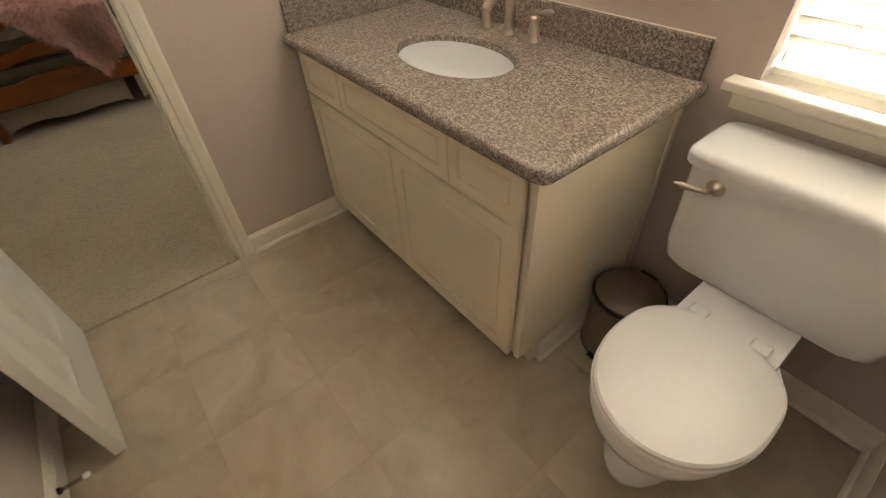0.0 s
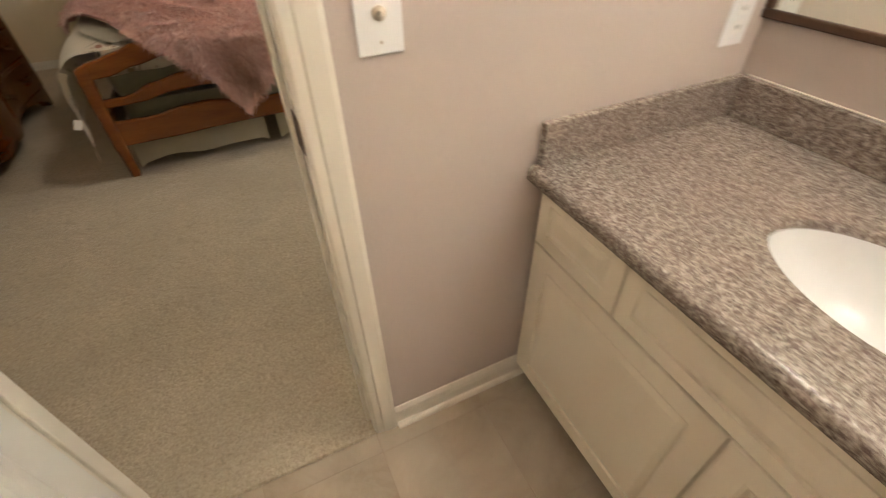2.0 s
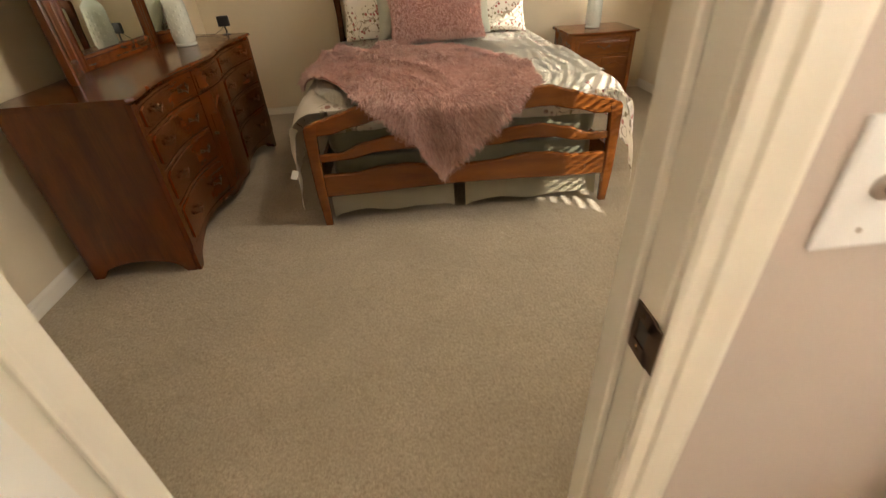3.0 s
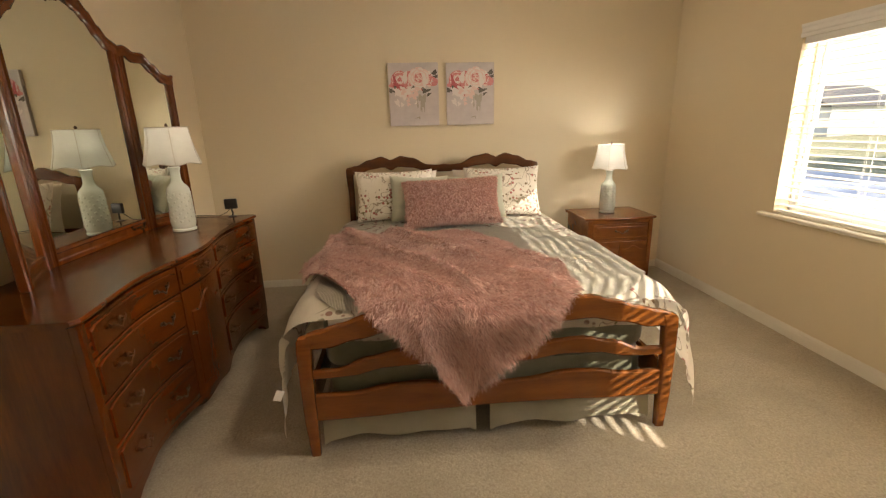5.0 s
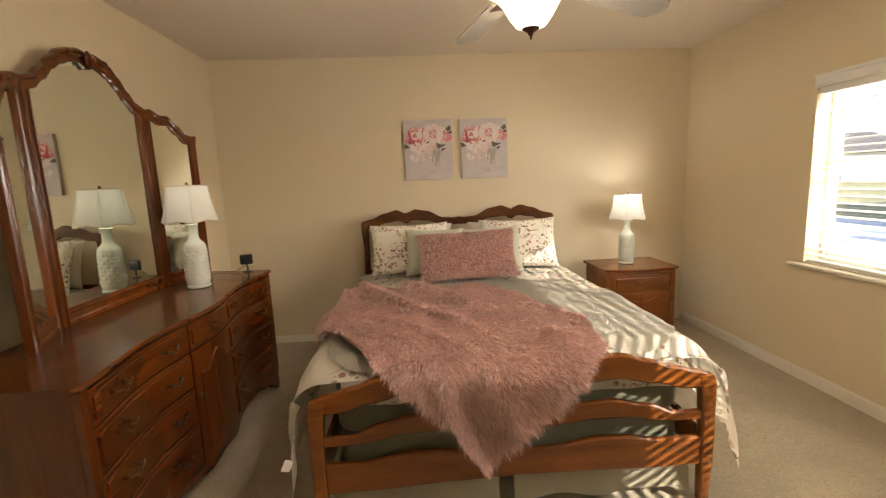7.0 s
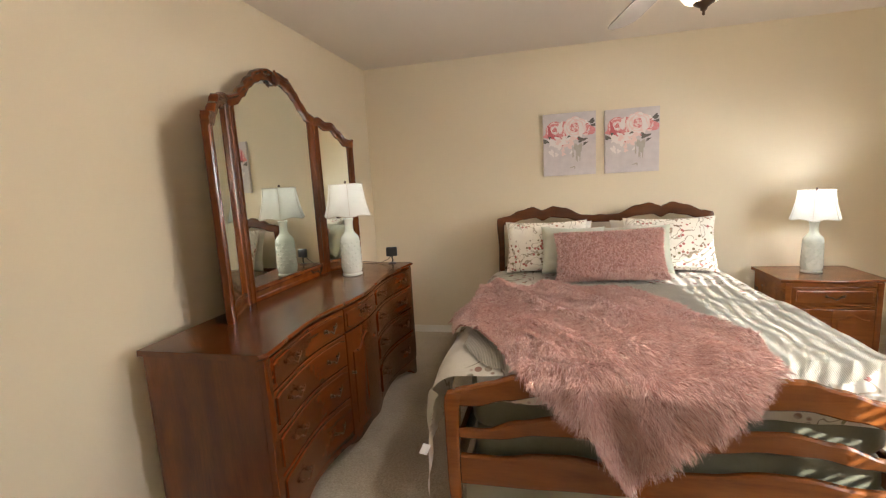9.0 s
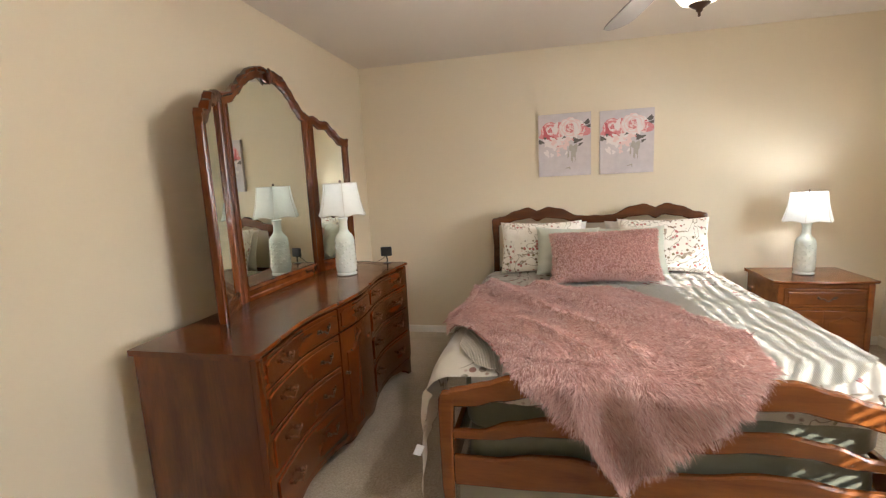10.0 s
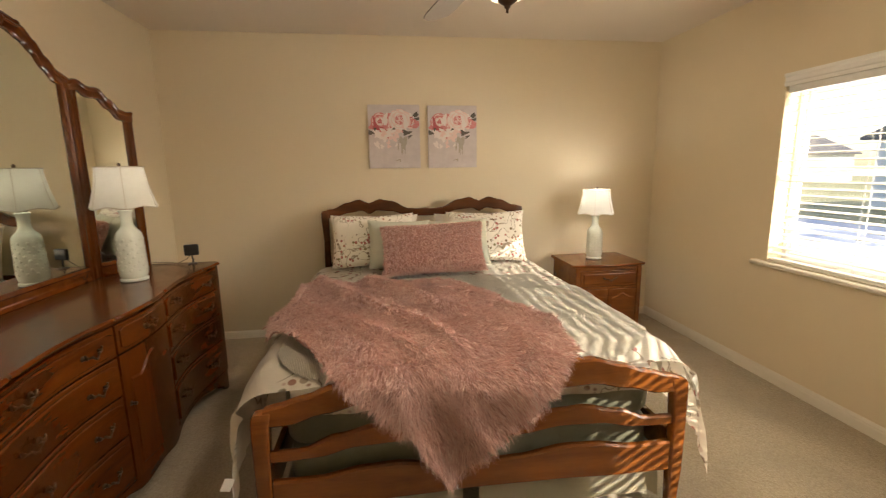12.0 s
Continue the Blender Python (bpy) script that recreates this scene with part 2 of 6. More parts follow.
M_BRONZE = mat("dark_bronze", rough=0.4, metal=0.9, build=smudge((0.09, 0.055, 0.04), (0.14, 0.09, 0.06), 30))
M_BRASS = mat("aged_brass", rough=0.35, metal=1.0, build=smudge((0.055, 0.035, 0.02), (0.12, 0.075, 0.038), 60))
M_STEEL = mat("smoked_steel", rough=0.4, metal=1.0, build=smudge((0.24, 0.205, 0.165), (0.31, 0.27, 0.22), 10))
M_WOOD = mat("cherry_wood", build=wood((0.048, 0.0092, 0.001), (0.19, 0.046, 0.0045)))
M_WOOD_UP = mat("cherry_wood_upright", build=wood((0.048, 0.0092, 0.001), (0.19, 0.046, 0.0045), "z"))
M_WOOD_BED = mat("bed_wood", build=wood((0.105, 0.028, 0.005), (0.31, 0.10, 0.018), "x"))
M_WOOD_BED_UP = mat("bed_wood_upright", build=wood((0.105, 0.028, 0.005), (0.31, 0.10, 0.018), "z"))
M_WOOD_HEAD = mat("headboard_wood", build=wood((0.035, 0.010, 0.003), (0.16, 0.047, 0.011), "x"))
M_MIRROR = mat("mirror_glass", (0.80, 0.84, 0.78), 0.01, 1.0)
M_GLASS = mat("window_glass", build=glass_look)
M_SLAT = mat("blind_slat", rough=0.45, build=slat_look)
M_CORD = mat("blind_cord", (0.75, 0.72, 0.66), 0.8)
M_VINYL = mat("white_vinyl", (0.78, 0.77, 0.74), 0.4)
M_SHADE = mat("lamp_shade_fabric", rough=0.85, build=shade_look)
M_SEAM = mat("shade_piping", (0.50, 0.45, 0.36), 0.8)
M_CELADON = mat("celadon_glaze", rough=0.14, build=smudge((0.60, 0.63, 0.55), (0.66, 0.68, 0.60), 30, 0.1, 30))
M_DUVET = mat("floral_duvet_cotton", rough=0.85, build=floral(2.2, 0.9))
M_SHAM = mat("floral_sham_cotton", rough=0.85, build=floral(3.6, 1.0))
M_WHITE = mat("white_cotton", rough=0.85, build=cloth((0.74, 0.68, 0.58), (0.78, 0.73, 0.64)))
M_SAGE = mat("sage_cotton", rough=0.85, build=cloth((0.47, 0.48, 0.37), (0.52, 0.52, 0.41), 260, 0.4))
M_KNIT = mat("sage_woven_coverlet", rough=0.9, build=knit)
M_MATTRESS = mat("grey_green_satin", rough=0.45, build=cloth((0.115, 0.115, 0.072), (0.17, 0.165, 0.105), 300, 0.1))
M_SKIRT = mat("pale_skirt_cloth", rough=0.9, build=cloth((0.50, 0.46, 0.33), (0.55, 0.51, 0.38)))
M_FURBASE = mat("dusty_pink_backing", rough=0.95, build=cloth((0.42, 0.22, 0.18), (0.48, 0.26, 0.22)))
M_FUR = mat("dusty_pink_fur", rough=0.65, build=per_island([(0.0, (0.55, 0.285, 0.23)), (0.5, (0.77, 0.49, 0.415)), (0.85, (0.84, 0.61, 0.54)), (1.0, (0.92, 0.78, 0.72))]))
M_TINSEL = mat("rose_tinsel", (0.95, 0.86, 0.78), 0.38, 1.0)
M_BLACK = mat("black_plastic", (0.012, 0.012, 0.012), 0.3)
M_BOWL = glow("alabaster_bowl_glass", (1.0, 0.83, 0.55), 1.0)
M_FROST = glow("frosted_vanity_glass", (1.0, 0.88, 0.70), 1.2)
M_CANVAS = mat("painted_canvas", rough=0.85, build=smudge((0.48, 0.42, 0.415), (0.66, 0.595, 0.575), 14, 0.4, 500))
M_BLADE = mat("fan_blade_paint", (0.31, 0.275, 0.235), 0.6)


def paint(name, a, b_):
    return mat(name, rough=0.8, build=smudge(a, b_, 45, 0.3, 400))


M_P = {
    "rose": paint("rose_pink_paint", (0.56, 0.15, 0.16), (0.70, 0.33, 0.31)),
    "pale": paint("pale_pink_paint", (0.72, 0.50, 0.45), (0.76, 0.60, 0.55)),
    "white": paint("cream_white_paint", (0.72, 0.64, 0.60), (0.76, 0.70, 0.66)),
    "deep": paint("coral_paint", (0.44, 0.065, 0.08), (0.58, 0.16, 0.16)),
    "leaf": paint("dark_leaf_paint", (0.07, 0.06, 0.055), (0.16, 0.14, 0.11)),
    "drip": paint("olive_wash_paint", (0.34, 0.30, 0.24), (0.46, 0.41, 0.35)),
    "pot": paint("pale_vase_paint", (0.60, 0.57, 0.58), (0.68, 0.64, 0.63)),
}

# ---- mesh helpers ----


def link(name, me, material, parent=None, label="", smooth=False):
    ob = new(name, me)
    for m in material if isinstance(material, (list, tuple)) else (material,):
        me.materials.append(m)
    if smooth:
        me.polygons.foreach_set("use_smooth", [True] * len(me.polygons))
    if parent is not None:
        ob.parent = parent
    if label:
        ob["label"] = label
    return ob


def part(name, bm, material, parent=None, label="", smooth=False):
    me = bpy.data.meshes.new(name)
    bmesh.ops.recalc_face_normals(bm, faces=bm.faces)
    bm.to_mesh(me)
    bm.free()
    ob = link(name, me, material, parent, label, smooth)
    if smooth:
        me.set_sharp_from_angle(angle=radians(40))
    return ob


def thing(name, at, label, category, group=""):
    ob = new(name)
    ob.location = at
    ob.empty_display_size = 0.05
    return tagged(ob, label, category, group)


def box(bm, x0, x1, y0, y1, z0, z1, bevel=0.0, seg=2, m=None):
    r = bmesh.ops.create_cube(bm, size=1)
    vs = r["verts"]
    for v in vs:
        v.co = Vector((x0 + (v.co.x + 0.5) * (x1 - x0), y0 + (v.co.y + 0.5) * (y1 - y0), z0 + (v.co.z + 0.5) * (z1 - z0)))
    if bevel:
        es = list({e for v in vs for e in v.link_edges})
        out = bmesh.ops.bevel(bm, geom=es, offset=bevel, segments=seg, affect="EDGES", profile=0.5)
        vs = list(set(out["verts"]) | {v for v in vs if v.is_valid})
    if m is not None:
        for v in vs:
            v.co = m @ v.co
    return bm


def boxm(*a, **k):
    return box(bmesh.new(), *a, **k)


def ring_loft(bm, rings, close=True, caps=True):
    """Rings of equal length joined into one skin."""
    vv = [[bm.verts.new(p) for p in r] for r in rings]
    n = len(vv[0])
    for a, b in zip(vv, vv[1:]):
        for i in range(n if close else n - 1):
            j = (i + 1) % n
            bm.faces.new((a[i], a[j], b[j], b[i]))
    if caps and close:
        bm.faces.new(vv[0][::-1])
        bm.faces.new(vv[-1])
    return bm


def lathe(bm, prof, c=(0, 0, 0), seg=24, caps=True, squash=(1, 1)):
    rings = [[(c[0] + r * squash[0] * math.cos(2 * math.pi * k / seg), c[1] + r * squash[1] * math.sin(2 * math.pi * k / seg), c[2] + z) for k in range(seg)] for r, z in prof]
    return ring_loft(bm, rings, True, caps)


def tube(bm, pts, radii, seg=8):
    pts = [Vector(p) for p in pts]
    if not isinstance(radii, (list, tuple)):
        radii = [radii] * len(pts)
    rings = []
    side = None
    for i, p in enumerate(pts):
        d = (pts[min(i + 1, len(pts) - 1)] - pts[max(i - 1, 0)]).normalized()
        if side is None:
            side = d.orthogonal().normalized()
        side = (side - d * side.dot(d)).normalized()
        up = d.cross(side)
        rings.append([p + (side * math.cos(a) + up * math.sin(a)) * radii[i] for a in (2 * math.pi * k / seg for k in range(seg))])
    return ring_loft(bm, rings)


def prism(bm, poly, axis, a, b):
    """Polygon of (p, q) pushed out along an axis from a to b."""
    def at(p, q, w):
        return {"x": (w, p, q), "y": (p, w, q), "z": (p, q, w)}[axis]
    return ring_loft(bm, [[at(p, q, a) for p, q in poly], [at(p, q, b) for p, q in poly]])


def smoothstep(a, b, x):
    t = min(1.0, max(0.0, (x - a) / (b - a)))
    return t * t * (3 - 2 * t)


def interp(x, pts):
    """Smooth value through (x, y) pairs."""
    if x <= pts[0][0]:
        return pts[0][1]
    for (xa, ya), (xb, yb) in zip(pts, pts[1:]):
        if x <= xb:
            t = (x - xa) / (xb - xa)
            return ya + (yb - ya) * (t * t * (3 - 2 * t))
    return pts[-1][1]


# ---- shell of the rooms ----
WX0, WX1, WY0, WY1, CZ = -1.395, 3.07, 3.862, 8.36, 2.65
BX0, BX1, BY0, BY1 = -0.06, 1.79, 1.72, 3.765
DX0, DX1, DH = 0.038, 0.684, 2.03
WIN = (4.55, 6.97, 0.84, 2.01)
BWIN = (1.80, 2.405, 0.875, 2.01)


def wall(name, label, material, *boxes):
    bm = bmesh.new()
    for b in boxes:
        box(bm, *b)
    return tagged(part(name, bm, material), label, "wall", kind="structure")


wall("wall_west", "cream painted bedroom wall behind the dresser", M_WALL_BED, (WX0 - 0.12, WX0, WY0 - 0.02, WY1 + 0.12, -0.03, CZ + 0.1))
wall("wall_north", "cream painted bedroom wall behind the bed", M_WALL_BED, (WX0, WX1 + 0.16, WY1, WY1 + 0.12, -0.03, CZ + 0.1))
wall("wall_east", "cream painted bedroom wall with a wide window", M_WALL_BED,
     (WX1, WX1 + 0.16, WY0 - 0.02, WIN[0], -0.03, CZ + 0.1), (WX1, WX1 + 0.16, WIN[1], WY1, -0.03, CZ + 0.1),
     (WX1, WX1 + 0.16, WIN[0], WIN[1], -0.03, WIN[2]), (WX1, WX1 + 0.16, WIN[0], WIN[1], WIN[3], CZ + 0.1))
wall("wall_south", "cream painted bedroom side of the partition", M_WALL_BED,
     (WX0 - 0.12, DX0 - 0.02, 3.82, WY0, -0.03, CZ + 0.1), (DX1 + 0.02, WX1 + 0.16, 3.82, WY0, -0.03, CZ + 0.1), (DX0 - 0.02, DX1 + 0.02, 3.82, WY0, DH + 0.02, CZ + 0.1))
wall("wall_bath_north", "beige painted bathroom side of the partition", M_WALL_BATH,
     (BX0 - 0.12, DX0 - 0.02, BY1, 3.82, -0.03, CZ + 0.1), (DX1 + 0.02, BX1 + 0.14, BY1, 3.82, -0.03, CZ + 0.1), (DX0 - 0.02, DX1 + 0.02, BY1, 3.82, DH + 0.02, CZ + 0.1))
wall("wall_bath_east", "beige painted bathroom wall with a small window", M_WALL_BATH,
     (BX1, BX1 + 0.14, BWIN[1], BY1, -0.03, CZ + 0.1), (BX1, BX1 + 0.14, BY0 - 0.12, BWIN[0], -0.03, CZ + 0.1),
     (BX1, BX1 + 0.14, BWIN[0], BWIN[1], -0.03, BWIN[2] - 0.025), (BX1, BX1 + 0.14, BWIN[0], BWIN[1], BWIN[3], CZ + 0.1))
wall("wall_bath_south", "beige painted bathroom wall beside the toilet", M_WALL_BATH, (BX0, BX1, BY0 - 0.12, BY0, -0.03, CZ + 0.1))
wall("wall_bath_west", "beige painted bathroom wall behind the door", M_WALL_BATH, (BX0 - 0.12, BX0, BY0 - 0.12, BY1, -0.03, CZ + 0.1))

tagged(part("ceiling", boxm(WX0, WX1, WY0, WY1, CZ, CZ + 0.08), M_CEIL), "off-white painted bedroom ceiling", "ceiling", kind="structure")
tagged(part("ceiling", boxm(BX0, BX1, BY0, BY1, CZ, CZ + 0.08), M_CEIL), "off-white painted bathroom ceiling", "ceiling", kind="structure")


def carpet_mesh():
    bm = bmesh.new()
    nx, ny = 90, 90
    vs = [[bm.verts.new((WX0 + (WX1 - WX0) * i / nx, WY0 + (WY1 - WY0) * j / ny, 0.004 * noise.noise((i * 0.31, j * 0.31, 0)))) for j in range(ny + 1)] for i in range(nx + 1)]
    for i in range(nx):
        for j in range(ny):
            bm.faces.new((vs[i][j], vs[i + 1][j], vs[i + 1][j + 1], vs[i][j + 1]))
    a = [bm.verts.new(p) for p in ((DX0, 3.7585, -0.02), (DX1, 3.7585, -0.02), (DX1, 3.752, 0.006), (DX0, 3.752, 0.006), (DX1, 3.758, 0.011), (DX0, 3.758, 0.011), (DX1, 3.78, 0.009), (DX0, 3.78, 0.009), (DX1, WY0, 0.002), (DX0, WY0, 0.002))]
    for i in (0, 2, 4, 6):
        p, q = a[i:i + 2], a[i + 2:i + 4]
        bm.faces.new((p[0], p[1], q[0], q[1]) if i == 0 else (p[1], p[0], q[0], q[1]))
    return bm


tagged(part("floor", carpet_mesh(), M_CARPET, smooth=True), "beige cut-pile carpet with walked-in texture", "carpet", kind="structure")
tagged(part("subfloor", boxm(WX0 - 0.1, WX1 + 0.1, BY0 - 0.1, WY1 + 0.1, -0.12, -0.03), M_GROUT), "grey slab under the floors", "floor", kind="structure")
bath_floor = tagged(part("floor", boxm(BX0, BX1, BY0, 3.758, -0.03, -0.0014), M_GROUT), "tan stone-look tile floor with thin grout joints", "floor", kind="structure")

# baseboards


def base_profile(h):
    return [(0, 0), (0.013, 0), (0.013, h * 0.62), (0.010, h * 0.72), (0.011, h * 0.80), (0.006, h * 0.93), (0.003, h), (0, h)]


def baseboard(a, b, into, h=0.085, shoe=False):
    """From a to b at the wall's foot, standing out along into."""
    a, b, into = Vector((*a, 0)), Vector((*b, 0)), Vector((*into, 0))
    bm = bmesh.new()
    pr = base_profile(h)
    ring_loft(bm, [[p + into * u + Vector((0, 0, v)) for u, v in pr] for p in (a, b)])
    if shoe:
        d = (b - a).normalized() * 0.002
        q = [(0.0132, 0.0), (0.027, 0.0), (0.026, 0.008), (0.021, 0.015), (0.0132, 0.018)]
        ring_loft(bm, [[p + into * u + Vector((0, 0, v)) for u, v in q] for p in (a + d, b - d)])
    return tagged(part("baseboard", bm, M_TRIM), "off-white moulded baseboard along the wall", "baseboard", kind="structure")


baseboard((WX0, WY0), (WX0, WY1), (1, 0), 0.09)
baseboard((WX0 + 0.014, WY1), (WX1 - 0.014, WY1), (0, -1), 0.07)
baseboard((WX1, WY0), (WX1, WY1), (-1, 0), 0.085)
baseboard((WX0 + 0.014, WY0), (DX0 - 0.075, WY0), (0, 1))
baseboard((DX1 + 0.075, WY0), (WX1 - 0.014, WY0), (0, 1))
baseboard((DX1 + 0.072, BY1), (1.255, BY1), (0, -1), 0.09, True)
baseboard((BX0, BY0 + 0.014), (BX0, BY1), (1, 0), 0.09, False)
baseboard((BX1, BY0 + 0.014), (BX1, 2.545), (-1, 0), 0.09, True)
baseboard((BX0, BY0), (BX1, BY0), (0, 1), 0.09, True)

# door frame


def casing(y, out, name="trim"):
    """Casing round the opening, on the wall face at y, standing out by out (signed)."""
    bm = bmesh.new()
    prof = [(0.0, 0), (0.0, 0.008), (0.006, 0.011), (0.022, 0.011), (0.027, 0.015), (0.058, 0.017), (0.068, 0.013), (0.068, 0)]
    e = 0.004

    def leg(path):
        rings = []
        for (x, z, sx, sz) in path:
            rings.append([(x + sx * u, y + out * v, z + sz * u) for u, v in prof])
        ring_loft(bm, rings)
    leg([(DX0 - e, 0.0, -1, 0), (DX0 - e, DH + e, -1, 1), (DX1 + e, DH + e, 1, 1), (DX1 + e, 0.0, 1, 0)])
    return tagged(part(name, bm, M_TRIM), "off-white moulded door casing", "door casing", kind="structure")


casing(BY1, -1)
casing(WY0, 1)
bm = bmesh.new()
box(bm, DX0 - 0.02, DX0, 3.765, WY0, 0, DH, 0.001, 1)
box(bm, DX1, DX1 + 0.02, 3.765, WY0, 0, DH, 0.001, 1)
box(bm, DX0 - 0.02, DX1 + 0.02, 3.765, WY0, DH, DH + 0.02)
box(bm, DX0, DX0 + 0.011, 3.805, 3.82, 0, DH, 0.002, 1)
box(bm, DX1 - 0.011, DX1, 3.805, 3.82, 0, DH, 0.002, 1)
box(bm, DX0 + 0.011, DX1 - 0.011, 3.805, 3.82, DH - 0.011, DH, 0.002, 1)
tagged(part("door_frame", bm, M_TRIM), "off-white painted door jamb with stop strip", "door frame", kind="structure")

strike = thing("strike_plate", (DX1, 3.786, 1.02), "dark bronze strike plate let into the door jamb", "strike plate")
bm = bmesh.new()
box(bm, -0.0025, 0.0, -0.022, 0.016, -0.032, -0.014)
box(bm, -0.0025, 0.0, -0.022, 0.016, 0.014, 0.032)
box(bm, -0.0025, 0.0, -0.034, -0.012, -0.030, 0.030, 0.001, 1)
box(bm, -0.0025, 0.0, 0.008, 0.017, -0.014, 0.014)
part("plate", bm, M_BRONZE, strike)
for s in (-1, 1):
    part("screw", lathe(bmesh.new(), [(0.004, 0), (0.003, 0.001)], (0, 0, 0), 10), M_BRASS, strike).matrix_local = Matrix.Translation((-0.0026, 0.001, s * 0.023)) @ Matrix.Rotation(radians(-90), 4, "Y")
part("bolt_hole", boxm(-0.0012, -0.0002, -0.012, 0.008, -0.014, 0.014), M_BLACK, strike)

# door leaf, opened into the bathroom
DOOR = Matrix.Translation((0.078, 3.748, 0.0)) @ Matrix.Rotation(math.atan2(-0.655, 0.043), 4, "Z")
door = thing("door_1", (0, 0, 0), "open off-white six-panel interior door", "door")
door.matrix_world = DOOR
tagged(door, kind="structure")
DW, DT = 0.607, 0.035


def door_leaf():
    bm = bmesh.new()
    stile, mid, mul = 0.085, 0.10, 0.075
    zr = [0.012, 0.22, 0.82, 0.93, 1.55, 1.64, 1.88, 2.02]
    xs = [0, stile, DW / 2 - mul / 2, DW / 2 + mul / 2, DW - stile, DW]
    for a, b in ((0, 1), (4, 5)):
        box(bm, xs[a], xs[b], -DT, 0, zr[0], zr[7], 0.0015, 1)
    for a, b in ((0, 1), (2, 3), (4, 5), (6, 7)):
        box(bm, xs[1], xs[4], -DT, 0, zr[a], zr[b], 0.0005, 1)
    for a, b in ((1, 2), (3, 4), (5, 6)):
        box(bm, xs[2], xs[3], -DT, 0, zr[a], zr[b], 0.0005, 1)
    return bm, xs, zr


bm, dxs, dzr = door_leaf()
part("stiles_and_rails", bm, M_DOOR, door)
for a, b in ((1, 2), (3, 4), (5, 6)):
    for p, q in ((1, 2), (3, 4)):
        bm = bmesh.new()
        x0, x1, z0, z1 = dxs[p], dxs[q], dzr[a], dzr[b]
        cy = -DT / 2
        for s in (1, -1):
            rings = []
            for ins, dep in ((0.0, 0.0155), (0.008, 0.010), (0.020, 0.008), (0.045, 0.0145), (0.047, 0.015)):
                rings.append([(x0 + ins, cy + s * dep, z0 + ins), (x1 - ins, cy + s * dep, z0 + ins), (x1 - ins, cy + s * dep, z1 - ins), (x0 + ins, cy + s * dep, z1 - ins)])
            vv = [[bm.verts.new(c) for c in r] for r in rings]
            for r0, r1 in zip(vv, vv[1:]):
                for i in range(4):
                    bm.faces.new((r0[i], r0[(i + 1) % 4], r1[(i + 1) % 4], r1[i]))
            bm.faces.new(vv[-1])
        part("panel", bm, M_DOOR, door)
knob = part("door_knob", lathe(lathe(bmesh.new(), [(0.03, 0), (0.031, 0.003), (0.028, 0.006), (0.012, 0.009), (0.011, 0.03), (0.022, 0.036), (0.028, 0.048), (0.026, 0.06), (0.014, 0.067), (0.001, 0.068)]), [(0.03, -DT), (0.031, -DT - 0.003), (0.028, -DT - 0.006), (0.012, -DT - 0.009), (0.011, -DT - 0.03), (0.022, -DT - 0.036), (0.028, -DT - 0.048), (0.026, -DT - 0.06), (0.001, -DT - 0.068)]), M_BRONZE, door, smooth=True)
knob.matrix_local = Matrix.Translation((DW - 0.06, 0, 0.95)) @ Matrix.Rotation(radians(-90), 4, "X")
for z in (0.25, 1.02, 1.8):
    part("hinge", lathe(bmesh.new(), [(0.001, -0.047), (0.006, -0.046), (0.006, 0.046), (0.001, 0.047)], (-0.004, -DT - 0.004, z), 12), M_BRONZE, door, smooth=True)

stop = thing("door_stop", (BX0 + 0.013, 3.10, 0.055), "dark spring door stop with a pale rubber tip on the baseboard", "door stop")
bm = bmesh.new()
lathe(bm, [(0.011, 0), (0.011, 0.006), (0.005, 0.009)], seg=12)
coil = [(0.0055 * math.cos(k * 0.9), 0.0055 * math.sin(k * 0.9), 0.006 + k * 0.0007) for k in range(80)]
tube(bm, coil, 0.0012, 5)
o = part("spring", bm, M_BRONZE, stop, smooth=True)
o.matrix_local = Matrix.Rotation(radians(90), 4, "Y")
o = part("rubber_tip", lathe(bmesh.new(), [(0.006, 0.06), (0.0085, 0.062), (0.0085, 0.073), (0.006, 0.077)], seg=12), M_SEAT, stop, "pale rubber tip", True)
o.matrix_local = Matrix.Rotation(radians(90), 4, "Y")

# ---- windows ----


